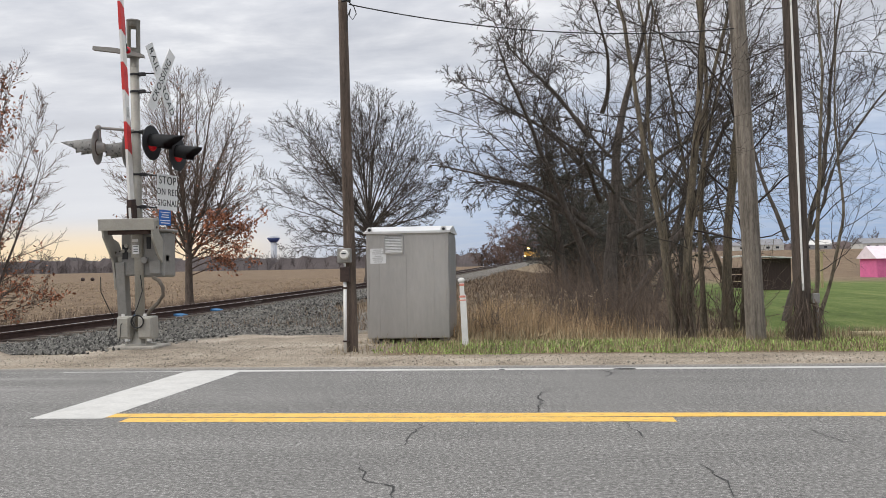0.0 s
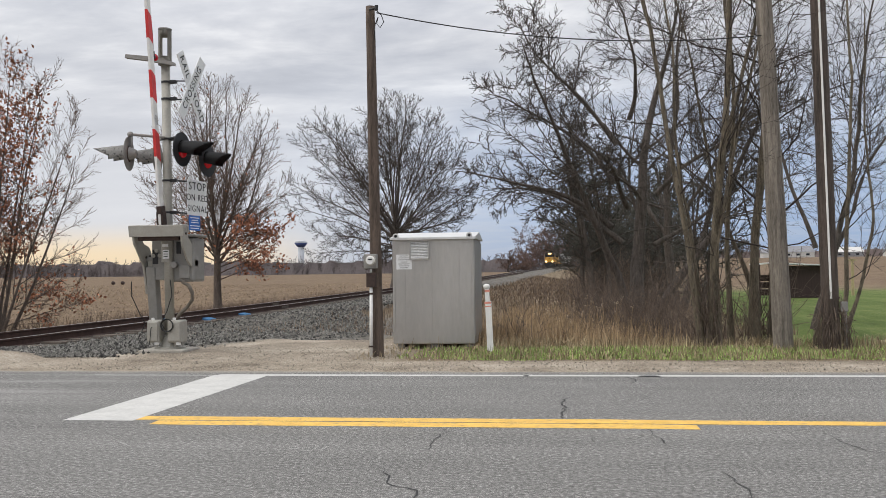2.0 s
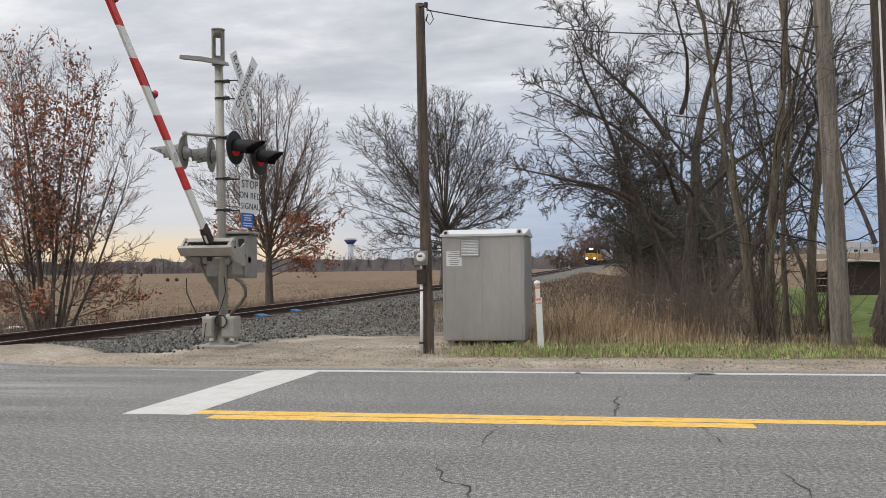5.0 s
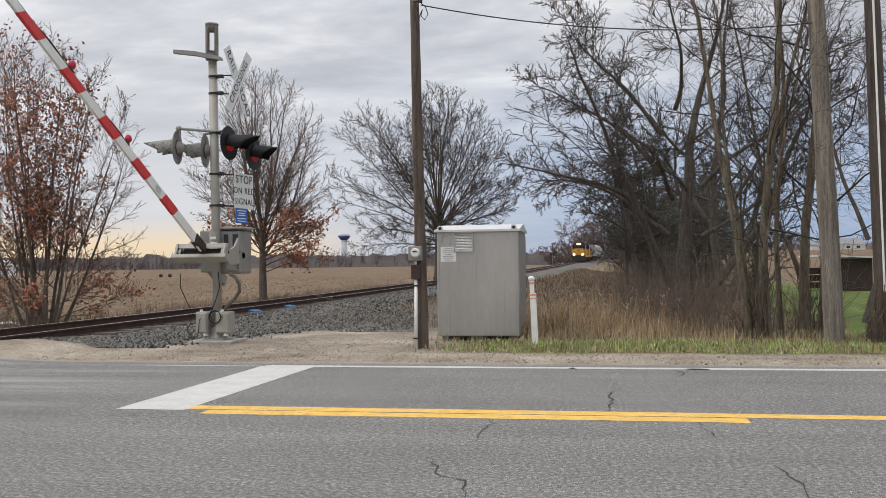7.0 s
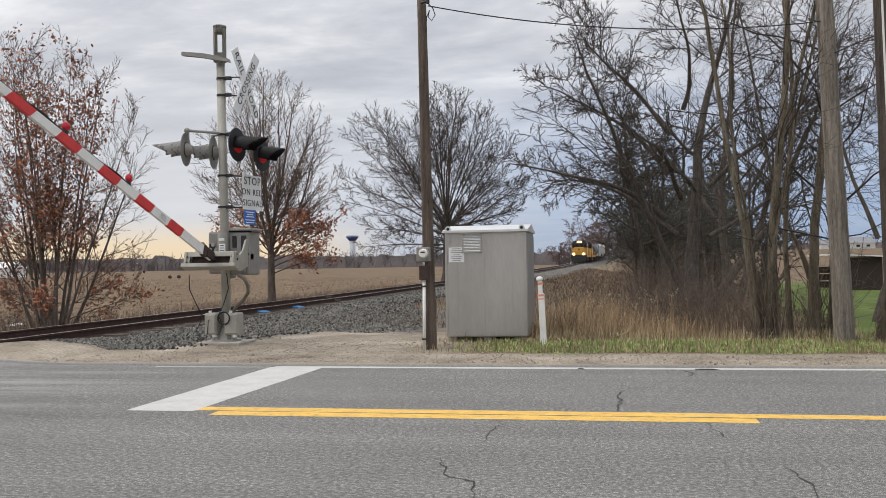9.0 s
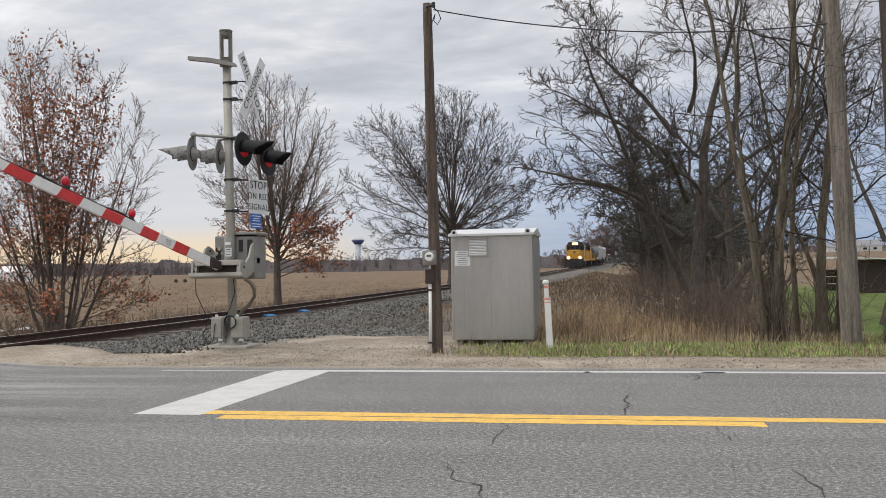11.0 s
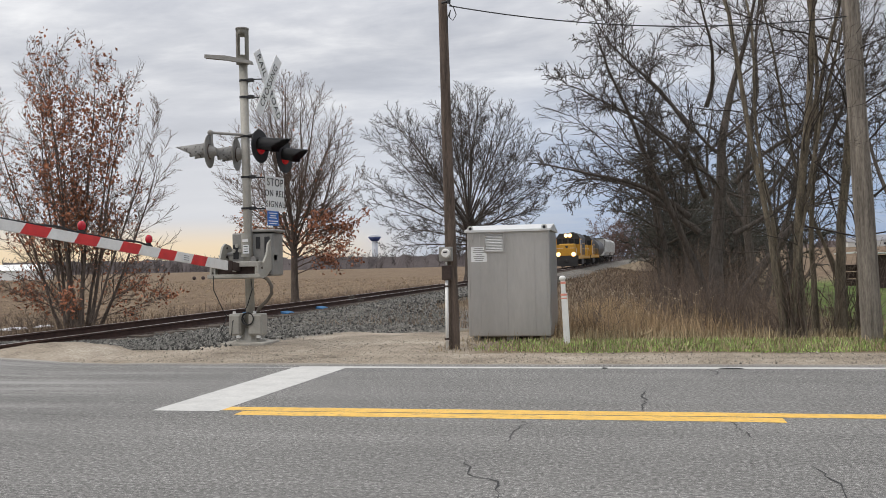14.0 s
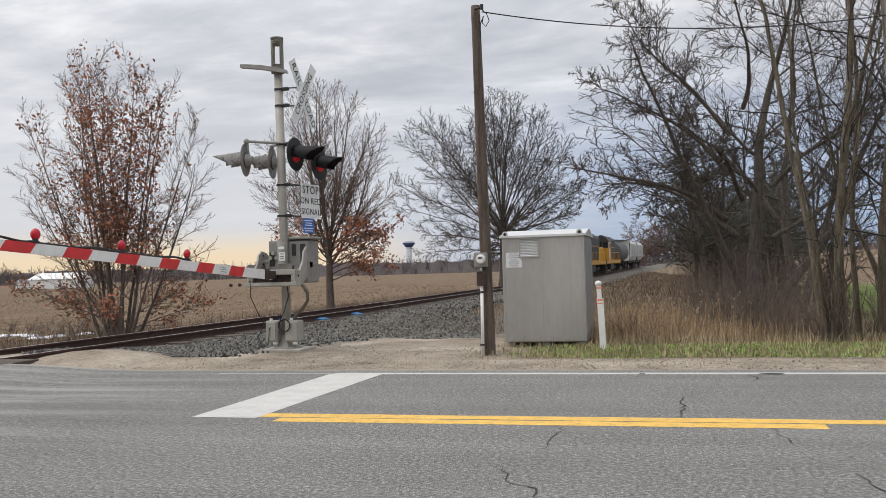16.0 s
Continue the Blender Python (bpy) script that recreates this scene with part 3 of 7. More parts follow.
def build_track():
    # ballast bed
    ys = [-80 + 4 * i for i in range(20)] + [0 + 1.0 * i for i in range(60)] + [60 + 3 * i for i in range(120)]
    prof = [(-4.2, -0.75), (-2.6, -0.40), (-1.9, -0.215), (1.9, -0.215), (2.6, -0.33), (7.0, -0.37), (8.6, -0.75)]
    verts, faces = [], []
    for y in ys:
        tx, tz = track_at(y)
        sink = 0.0 if y > 15.4 or y < -2 else -0.25
        far_off = step(y, 24.0, 40.0)
        for k, (px, pz) in enumerate(prof):
            if k >= 5:
                px += far_off * (-3.6 if k == 5 else -4.4)
                pz += far_off * (-0.10 if k == 5 else 0.0)
            verts.append((tx + px, y, tz + pz + sink + 0.03 * noise.noise((px * 2, y * 0.7, 0))))
    n = len(prof)
    for j in range(len(ys) - 1):
        for i in range(n - 1):
            a = j * n + i
            faces.append((a, a + 1, a + n + 1, a + n))
    bed = raw_object("ballast", verts, faces, M["ballast"], smooth=True)
    tagged(bed, "grey crushed-stone ballast bed under the track", "ballast", kind="structure")
    # loose stones on the near shoulder, down to the gravel pad
    rng = np.random.default_rng(5)
    base = np.array([(1, 0, 0), (-1, 0, 0), (0, 1, 0), (0, -1, 0), (0, 0, 1), (0, 0, -1)], float)
    tri = np.array([(0, 2, 4), (2, 1, 4), (1, 3, 4), (3, 0, 4), (2, 0, 5), (1, 2, 5), (3, 1, 5), (0, 3, 5)])
    vs, fs, k = [], [], 0
    for i in range(30000):
        y = 14.6 + 70 * rng.random() ** 2.0
        tx, tz = track_at(y)
        u = rng.random()
        reach = min(-7.3 + (y - 15.8) * 0.39, -3.0) - tx + 0.25 * rng.standard_normal()
        px = -1.2 + (reach + 1.2) * u ** 0.85
        if y < 15.6 + 0.25 * rng.standard_normal() and px < 1.9:
            continue
        if px > reach - 0.8 and rng.random() < 0.5:
            continue
        if abs(abs(px) - 0.75) < 0.1:
            continue
        reach = min(reach, 7.0 - 3.6 * step(y, 24.0, 40.0))
        if px > reach:
            continue
        pz = np.interp(px, [p[0] for p in prof], [p[1] for p in prof])
        zz = max(tz + pz, ground_z(tx + px, y))
        if y < 16 and px < 3:
            zz = max(zz, 0.0)
        s = rng.uniform(0.02, 0.052, 3) * min(2.4, max(1.0, y / 26))
        a = rng.random() * 6.28
        p = base * s * rng.uniform(0.75, 1.2, (6, 1))
        p = np.stack([p[:, 0] * math.cos(a) - p[:, 1] * math.sin(a), p[:, 0] * math.sin(a) + p[:, 1] * math.cos(a), p[:, 2] + 0.3 * p[:, 0]], 1)
        vs.append(p + (tx + px, y, zz + 0.005))
        fs.append(tri + 6 * k)
        k += 1
    ob = raw_object("ballast_stones", np.concatenate(vs), np.concatenate(fs).tolist(), M["stone"])
    tagged(ob, "loose grey ballast stones on the track shoulder", "ballast", kind="stuff")
    # rails: head, web and foot swept along the line
    track = empty("railway_track")
    tagged(track, "single railway track, rusty rails on timber ties", "railway track", kind="structure")
    shape = [(-0.037, 0.0), (0.037, 0.0), (0.037, -0.035), (0.010, -0.05), (0.010, -0.145), (0.072, -0.165), (0.072, -0.178), (-0.072, -0.178), (-0.072, -0.165), (-0.010, -0.145), (-0.010, -0.05), (-0.037, -0.035)]
    rys = [-80, -40, -20] + [-10 + 1.5 * i for i in range(60)] + [80 + 3 * i for i in range(110)]
    for side in (-1, 1):
        verts, faces, idx = [], [], []
        for y in rys:
            tx, tz = track_at(y)
            for px, pz in shape:
                verts.append((tx + side * 0.755 + px, y, tz + pz))
        n = len(shape)
        for j in range(len(rys) - 1):
            for i in range(n):
                a, b = j * n + i, j * n + (i + 1) % n
                faces.append((a, a + n, b + n, b))
                idx.append(1 if i == 0 else 0)
        raw_object("rail", verts, faces, [M["rail"], M["railtop"]], track, "rusty steel rail with a worn bright head", idx)
        for jy in ((36.0 if side > 0 else 39.5), 58.0):
            tx, tz = track_at(jy)
            bm = bmesh.new()
            box(bm, (tx + side * 0.755 + 0.03, jy, tz - 0.095), (0.05, 0.9, 0.09), 0.008)
            for q in (-0.33, -0.11, 0.11, 0.33):
                rod(bm, (tx + side * 0.755 + 0.05, jy + q, tz - 0.095), (tx + side * 0.755 + 0.085, jy + q, tz - 0.095), 0.018, sides=6)
            part("joint_bar", bm, M["tie"], track, "pale dusty joint bar with bolts")
    bm = bmesh.new()
    box(bm, (0, 0, 0), (2.6, 0.23, 0.17), 0.012)
    me = bpy.data.meshes.new("tie")
    bm.to_mesh(me)
    bm.free()
    me.materials.append(M["tie"])
    rng = random.Random(8)
    y = 15.2
    while y < 150:
        tx, tz = track_at(y)
        t = new("tie", me)
        t.parent = track
        t.matrix_basis = pose(tx + rng.uniform(-0.04, 0.04), y, tz - 0.25 + rng.uniform(-0.015, 0.015), 0, 0, rng.uniform(-1.5, 1.5))
        y += 0.54 if y < 90 else 0.9
    for y, px in ((30.8, 0.84), (27.6, 0.80), (27.3, -0.35)):
        tx, tz = track_at(y)
        bm = bmesh.new()
        box(bm, (tx + px + 0.06, y, tz - 0.15), (0.26, 0.62, 0.08), 0.02, (0, 12, 0))
        part("paint_mark", bm, M["blue"], track, "patch of blue marking paint by the rail")
    # crossing panels where the road meets the rails
    for x0, x1 in ((-13.6, -12.62), (-12.45, -11.16), (-10.98, -10.2)):
        bm = bmesh.new()
        box(bm, ((x0 + x1) / 2, 8.3, 0.06), (x1 - x0, 9.6, 0.11), 0.01)
        part("crossing_panel", bm, M["tie"], track, "timber crossing panel between the rails")
    # sandy gravel heaped beside the rail at the road
    bm = bmesh.new()
    bmesh.ops.create_grid(bm, x_segments=36, y_segments=20, size=0.5)
    for v in bm.verts:
        u, w = v.co.x * 2, v.co.y * 2
        h = max(0.0, 1 - u * u) * max(0.0, 1 - w * w)
        v.co = Vector((-9.75 + u * 1.15, 13.9 + w * 1.25, -0.03 + 0.21 * h ** 0.8 + 0.02 * noise.noise((u * 5, w * 5, 1)) * h))
    tagged(mesh_object("gravel_heap", bm, M["ground"], smooth=True), "low heap of sandy gravel beside the rails", "gravel heap", kind="structure")


build_ground()
build_road()
build_track()


# ---- roadside things ----
def wooden_pole(name, base, top, r0, r1, mat, label):
    """Leaning round timber pole with checks; parts are added by the caller."""
    base, top = Vector(base), Vector(top)
    root = empty(name, Matrix.Translation(base))
    bm = bmesh.new()
    rings, sides, n = [], 16, 30
    d = top - base
    for i in range(n + 1):
        t = i / n
        c = d * t
        r = r0 + (r1 - r0) * t
        rings.append([bm.verts.new(c + Vector((math.cos(a), math.sin(a), 0)) * r * (1 + 0.05 * noise.noise((math.cos(a) * 2 + base.x, math.sin(a) * 2, t * 9)))) for a in [k * math.tau / sides for k in range(sides)]])
    for a, b in zip(rings, rings[1:]):
        for k in range(sides):
            bm.faces.new((a[k], a[(k + 1) % sides], b[(k + 1) % sides], b[k]))
    bm.faces.new(rings[-1])
    part("shaft", bm, mat, root, smooth=True)
    tagged(root, label, "utility pole")
    return root


def build_poles():
    # pole with the electricity meter, beside the cabinet
    p = wooden_pole("utility_pole", (-2.93, 14.80, -0.05), (-3.0, 14.80, 5.78), 0.105, 0.075, M["pole_brown"], "brown weathered wooden service pole with an electricity meter")
    o = Vector((2.93, -14.80, 0.05))

    def loc(x, y, z):
        return Vector((x, y, z)) + o
    bm = bmesh.new()
    box(bm, loc(-3.0, 14.64, 1.545), (0.22, 0.11, 0.235), 0.015)
    meter = part("meter_box", bm, M["galv"], p, "grey meter box")
    bm = bmesh.new()
    rod(bm, loc(-2.985, 14.585, 1.56), loc(-2.985, 14.545, 1.56), 0.088, sides=24)
    part("meter_rim", bm, M["silver"], meter)
    bm = bmesh.new()
    rod(bm, loc(-2.985, 14.545, 1.56), loc(-2.985, 14.50, 1.56), 0.074, 0.06, sides=24)
    dial = part("meter_glass", bm, M["white"], meter, "round pale meter dial")
    bm = bmesh.new()
    box(bm, loc(-2.985, 14.495, 1.575), (0.07, 0.006, 0.022))
    part("dial_bar", bm, M["sign_black"], meter)
    bm = bmesh.new()
    box(bm, loc(-2.995, 14.65, 1.24), (0.15, 0.11, 0.235), 0.01)
    part("switch_box", bm, M["rust"], p, "brown switch box")
    bm = bmesh.new()
    rod(bm, loc(-3.0, 14.65, 1.42), loc(-3.0, 14.65, 1.36), 0.018, sides=10)
    rod(bm, loc(-3.0, 14.65, 1.12), loc(-3.01, 14.65, -0.02), 0.027, sides=10)
    part("conduit", bm, M["white"], p, "white plastic conduit", True)
    for z in (0.16, 1.02):
        bm = bmesh.new()
        box(bm, loc(-3.005, 14.655, z), (0.085, 0.07, 0.03), 0.006)
        part("conduit_clip", bm, M["rust"], p)
    bm = bmesh.new()
    rod(bm, loc(-2.99, 14.70, 5.70), loc(-2.86, 14.62, 5.70), 0.02)
    rod(bm, loc(-2.86, 14.62, 5.74), loc(-2.86, 14.62, 5.66), 0.03)
    part("insulator", bm, M["black"], p)
    bm = bmesh.new()
    pts = [(-2.86, 14.62, 5.66), (-2.78, 14.62, 5.58), (-2.74, 14.62, 5.46), (-2.80, 14.62, 5.37), (-2.86, 14.63, 5.44), (-2.84, 14.65, 5.55), (-2.9, 14.7, 5.45), (-2.92, 14.71, 5.2)]
    pipe(bm, [loc(*q) for q in pts], 0.008, 6)
    part("drip_loop", bm, M["rubber"], p, "black service cable loop")
    # tall grey pole and the dark pole beside it
    g = wooden_pole("utility_pole", (3.78, 15.98, -0.1), (3.46, 15.98, 9.4), 0.165, 0.118, M["pole"], "tall grey weathered wooden pole leaning beside bare trees")
    d = wooden_pole("utility_pole", (4.43, 15.56, -0.1), (4.28, 15.56, 9.6), 0.14, 0.105, M["pole_dark"], "tall dark wooden pole with a white cable and dead vines")
    bm = bmesh.new()
    pipe(bm, [(-0.02 - 0.0155 * z, -0.142 + 0.004 * z, z) for z in [0.95 + 0.3 * i for i in range(28)]], 0.017, 6)
    part("cable_guard", bm, M["white"], d, "white cable running up the pole")
    bm = bmesh.new()
    box(bm, (0.17, -0.10, 0.82), (0.11, 0.09, 0.16), 0.01)
    box(bm, (0.19, -0.10, 0.45), (0.04, 0.05, 0.6), 0.01)
    part("junction_box", bm, M["galv"], d, "small grey junction box")
    rng = random.Random(31)
    bm = bmesh.new()
    for i in range(110):
        a, r = rng.uniform(0, 6.28), rng.uniform(0.15, 0.3)
        p0 = Vector((math.cos(a) * r, math.sin(a) * r, 0.05))
        h = rng.uniform(0.4, 1.25) * rng.uniform(0.5, 1)
        p2 = Vector((math.cos(a) * 0.17, math.sin(a) * 0.17, h))
        mid = (p0 + p2) / 2 + Vector((math.cos(a) * 0.08 + rng.uniform(-0.06, 0.06), math.sin(a) * 0.08 + rng.uniform(-0.06, 0.06), 0))
        end = p2 + Vector((rng.uniform(-0.22, 0.22), rng.uniform(-0.22, 0.12), rng.uniform(-0.4, 0.15)))
        pipe(bm, [p0, mid, p2, end], rng.uniform(0.003, 0.0065), 4)
    part("dead_vines", bm, M["brush"], d, "tangle of dry grey vines")
    # service wire between the two poles
    bm = bmesh.new()
    a, b = Vector((-2.86, 14.62, 5.62)), Vector((3.60, 15.9, 5.30))
    pts = []
    for i in range(29):
        t = i / 28
        pts.append(a.lerp(b, t) + Vector((0, 0, -0.25 * 4 * t * (1 - t))))
    pipe(bm, pts, 0.0095, 6)
    tagged(mesh_object("service_wire", bm, M["rubber"]), "black sagging overhead service wire between poles", "wire")


def build_cabinet():
    x0, x1, y0, y1, zb, zt = -2.95, -1.47, 16.37, 17.95, 0.06, 1.96
    cab = empty("signal_cabinet", Matrix.Translation((x0, y0, 0)))
    tagged(cab, "dull aluminium railway signal cabinet with a vented door", "equipment cabinet")
    w, dp = x1 - x0, y1 - y0
    bm = bmesh.new()
    box(bm, (w / 2, dp / 2, (zb + zt) / 2), (w, dp, zt - zb), 0.012)
    part("body", bm, M["alu"], cab)
    bm = bmesh.new()
    oh = 0.06
    prism(bm, [(-oh, 0.0), (dp + oh, 0.0), (dp + oh, 0.03), (dp / 2, 0.15), (-oh, 0.03)], w + 2 * oh * 0.6, Matrix.Translation((w / 2, 0, zt)) @ pose(0, 0, 0, 0, 0, 90))
    part("roof", bm, M["alu_light"], cab, "bright sheet-metal gable roof")
    bm = bmesh.new()
    box(bm, (w / 2, -oh - 0.004, zt + 0.012), (w + 0.08, 0.012, 0.045), 0.004)
    part("eave_trim", bm, M["alu_light"], cab)
    for x in (0.0, w):
        bm = bmesh.new()
        box(bm, (x + (0.02 if x == 0 else -0.02), -0.006, (zb + zt) / 2), (0.045, 0.012, zt - zb - 0.02), 0.004)
        part("corner_trim", bm, M["alu"], cab)
    for i, (a, b) in enumerate(((0.045, 0.231), (0.2325, 0.7215), (0.723, 1.2215), (1.223, w - 0.045))):
        bm = bmesh.new()
        box(bm, ((a + b) / 2, -0.004, (zb + zt) / 2 - 0.01), (b - a, 0.010, zt - zb - 0.06), 0.001)
        part("panel", bm, M["alu"], cab)
    bm = bmesh.new()
    for (cx, cz, sx, sz) in ((0.495, 1.935, 0.36, 0.03), (0.495, 1.60, 0.36, 0.03), (0.325, 1.767, 0.025, 0.34), (0.665, 1.767, 0.025, 0.34)):
        box(bm, (cx, -0.022, cz), (sx, 0.035, sz), 0.004)
    vent = part("vent_frame", bm, M["alu"], cab)
    bm = bmesh.new()
    box(bm, (0.495, -0.0115, 1.767), (0.32, 0.004, 0.31))
    part("vent_backing", bm, M["galv"], vent)
    for i in range(11):
        bm = bmesh.new()
        box(bm, (0.495, -0.024, 1.628 + i * 0.0278), (0.315, 0.003, 0.03), 0, (-38, 0, 0))
        part("slat", bm, M["alu_light"], vent)
    bm = bmesh.new()
    box(bm, (0.21, -0.013, 1.55), (0.285, 0.006, 0.27), 0.002)
    plate = part("notice_plate", bm, M["sign_white"], cab, "white notice plate with unreadable lines")
    for i, (ww, z) in enumerate(((0.16, 1.66), (0.2, 1.625), (0.22, 1.59), (0.12, 1.55), (0.2, 1.515), (0.18, 1.48), (0.15, 1.445))):
        bm = bmesh.new()
        box(bm, (0.21, -0.0175, z), (ww, 0.003, 0.011))
        part("text_bar", bm, M["galv"], plate)
    for x in (0.07, w - 0.07):
        bm = bmesh.new()
        bmesh.ops.create_cone(bm, cap_ends=True, segments=20, radius1=0.055, radius2=0.055, depth=0.02, matrix=pose(x, -0.062, zt + 0.055, 90))
        part("lifting_eye", bm, M["alu_light"], cab)
        # black disc on the solid eye paints the shade of its hole
        bm = bmesh.new()
        rod(bm, (x, -0.0725, zt + 0.058), (x, -0.0765, zt + 0.058), 0.028, sides=16)
        part("eye_hole", bm, M["black"], cab)
        bm = bmesh.new()
        prism(bm, [(-0.035, 0.08), (0.035, 0.08), (0.035, -0.03), (0.0, -0.075), (-0.035, -0.03)], 0.014, Matrix.Translation((x, -0.016, zt - 0.115)))
        part("bracket", bm, M["alu"], cab)
    for x in (0.12, w / 2, w - 0.12):
        bm = bmesh.new()
        box(bm, (x, dp / 2, 0.02), (0.12, dp - 0.1, 0.08), 0.01)
        part("skid", bm, M["galv"], cab)
    bm = bmesh.new()
    box(bm, (w + 0.008, dp / 2, 1.05), (0.014, dp - 0.08, 1.7), 0.004)
    part("side_panel", bm, M["alu"], cab)


def build_post():
    post = empty("marker_post", pose(-1.12, 15.44, -0.03, 0, -2.0, 0))
    tagged(post, "white marker post with faded orange bands and round cap", "marker post")
    bm = bmesh.new()
    box(bm, (0, 0, 0.44), (0.105, 0.05, 0.9), 0.008)
    box(bm, (-0.01, 0, 0.97), (0.075, 0.05, 0.25), 0.008)
    part("stem", bm, M["white"], post)
    bm = bmesh.new()
    bmesh.ops.create_uvsphere(bm, u_segments=16, v_segments=10, radius=0.058, matrix=pose(-0.015, 0, 1.135) @ Matrix.Diagonal((1, 0.8, 0.8, 1)))
    part("cap", bm, M["white"], post, smooth=True)
    for z, h in ((1.06, 0.04), (0.86, 0.035), (0.80, 0.02)):
        bm = bmesh.new()
        box(bm, (-0.008, 0, z), (0.11 if z < 0.88 else 0.082, 0.056, h), 0.004)
        part("band", bm, M["orange"], post, "faded orange band")


def glyph_part(text, size, m, mat, parent):
    cu = bpy.data.curves.new("lettering", "FONT")
    cu.body, cu.size, cu.align_x, cu.align_y, cu.extrude = text, size, "CENTER", "CENTER", 0.002
    cu.space_character = 1.16
    tmp = bpy.data.objects.new("lettering", cu)
    scene.collection.objects.link(tmp)
    me = bpy.data.meshes.new_from_object(tmp.evaluated_get(bpy.context.evaluated_depsgraph_get()))
    bpy.data.objects.remove(tmp)
    whole = bmesh.new()
    whole.from_mesh(me)
    bpy.data.meshes.remove(me)
    left = set(whole.verts)
    while left:
        island, todo = set(), [left.pop()]
        while todo:
            v = todo.pop()
            island.add(v)
            for e in v.link_edges:
                o = e.other_vert(v)
                if o in left:
                    left.discard(o)
                    todo.append(o)
        bm = bmesh.new()
        twin = {v: bm.verts.new(m @ v.co) for v in whole.verts if v in island}
        for f in whole.faces:
            if f.verts[0] in island:
                bm.faces.new([twin[v] for v in f.verts])
        part("letter", bm, mat, parent)
    whole.free()


PX, PY, PZ = -6.98, 15.92, 1.65     # pivot of the gate


def build_signal_mast():
    bx, by = -6.98, 15.80
    mast = empty("crossing_signal", Matrix.Translation((bx, by, 0)))
    tagged(mast, "silver railway crossing signal mast with crossbuck and lights", "crossing signal")
    bm = bmesh.new()
    rod(bm, (0.03, 0, 0.1), (-0.04, 0, 5.28), 0.083, 0.078, 20)
    part("mast_tube", bm, M["silver"], mast, smooth=True)
    # open cable head at the top, cut away at the side
    bm = bmesh.new()
    n, rows = 24, 10
    grid = [[bm.verts.new((-0.05 + 0.118 * math.cos(k * math.tau / n), 0.118 * math.sin(k * math.tau / n), 5.22 + 0.64 * j / rows)) for k in range(n)] for j in range(rows + 1)]
    for j in range(rows):
        for k in range(n):
            ang = (k + 0.5) / n * 360
            if 2 <= j <= 7 and (255 < ang < 318 or 75 < ang < 138):
                continue
            bm.faces.new((grid[j][k], grid[j][(k + 1) % n], grid[j + 1][(k + 1) % n], grid[j + 1][k]))
    bmesh.ops.solidify(bm, geom=list(bm.faces), thickness=0.014)
    part("cable_head", bm, M["silver"], mast, "cut-away round head of the mast", True)
    bm = bmesh.new()
    rod(bm, (-0.05, 0, 5.845), (-0.05, 0, 5.865), 0.122, sides=24)
    part("head_cap", bm, M["galv"], mast)
    bm = bmesh.new()
    rod(bm, (-0.04, -0.02, 5.19), (-0.04, -0.02, 5.24), 0.12, sides=20)
    part("collar", bm, M["galv"], mast)
    # small arm that carries the bell lamp
    bm = bmesh.new()
    prism(bm, [(-0.72, 0.085), (-0.71, 0.15), (-0.3, 0.10), (0.0, 0.03), (0.2, -0.03), (0.22, -0.09), (0.0, -0.05), (-0.3, 0.02)], 0.10, Matrix.Translation((-0.02, -0.12, 5.24)))
    part("side_arm", bm, M["galv"], mast, "flat grey side arm")
    for z in (4.88, 4.57, 3.84, 3.08, 2.5):
        bm = bmesh.new()
        rod(bm, (-0.02, 0, z - 0.018), (-0.02, 0, z + 0.018), 0.097, sides=16)
        box(bm, (0.12, -0.03, z), (0.12, 0.07, 0.06), 0.008)
        rod(bm, (-0.02, -0.06, z), (0.02, -0.11, z), 0.012, sides=6)
        part("clamp", bm, M["black"], mast)
    # crossbuck
    cross = pose(0.38, 0.16, 4.80, 0, 0, 80)
    for ang, words, off in ((-58, ("RAIL", "ROAD"), 0.0), (58, ("CROSSING",), -0.016)):
        bm = bmesh.new()
        box(bm, (0, 0, 0), (1.36, 0.012, 0.225), 0.0)
        b = part("crossbuck_board", bm, M["sign_white"], mast, "white crossbuck board with black letters")
        b.matrix_basis = cross @ pose(0, off, 0, 0, -ang, 0)
        if len(words) == 2:
            glyph_part(words[0], 0.19, pose(-0.40, -0.009, 0, 90), M["sign_black"], b)
            glyph_part(words[1], 0.19, pose(0.40, -0.009, 0, 90), M["sign_black"], b)
        else:
            glyph_part(words[0], 0.185, pose(0, -0.009, 0, 90), M["sign_black"], b)
    for z in (4.90, 4.56):
        bm = bmesh.new()
        rod(bm, (0.08, -0.02, z), (0.38, 0.14, z + 0.02), 0.012, sides=8)
        part("crossbuck_bracket", bm, M["black"], mast)
    # stop sign plate, three lines of words, with a small blue plate under it
    plate = empty("stop_on_red_sign", pose(0.50, 0.12, 2.76, 0, 0, 79))
    plate.parent = mast
    plate["label"] = "white sign reading stop on red signal"
    bm = bmesh.new()
    box(bm, (0, 0, 0), (0.61, 0.008, 0.64), 0.003)
    s = part("sign_plate", bm, M["sign_white"], plate)
    for z, word, size in ((0.205, "STOP", 0.205), (0.0, "ON RED", 0.165), (-0.20, "SIGNAL", 0.165)):
        glyph_part(word, size, pose(0, -0.007, z, 90), M["sign_black"], plate)
    bm = bmesh.new()
    box(bm, (-0.10, -0.012, -0.46), (0.36, 0.006, 0.27), 0.003)
    blue = part("blue_plate", bm, M["sign_blue"], plate, "blue notice plate with unreadable white lines")
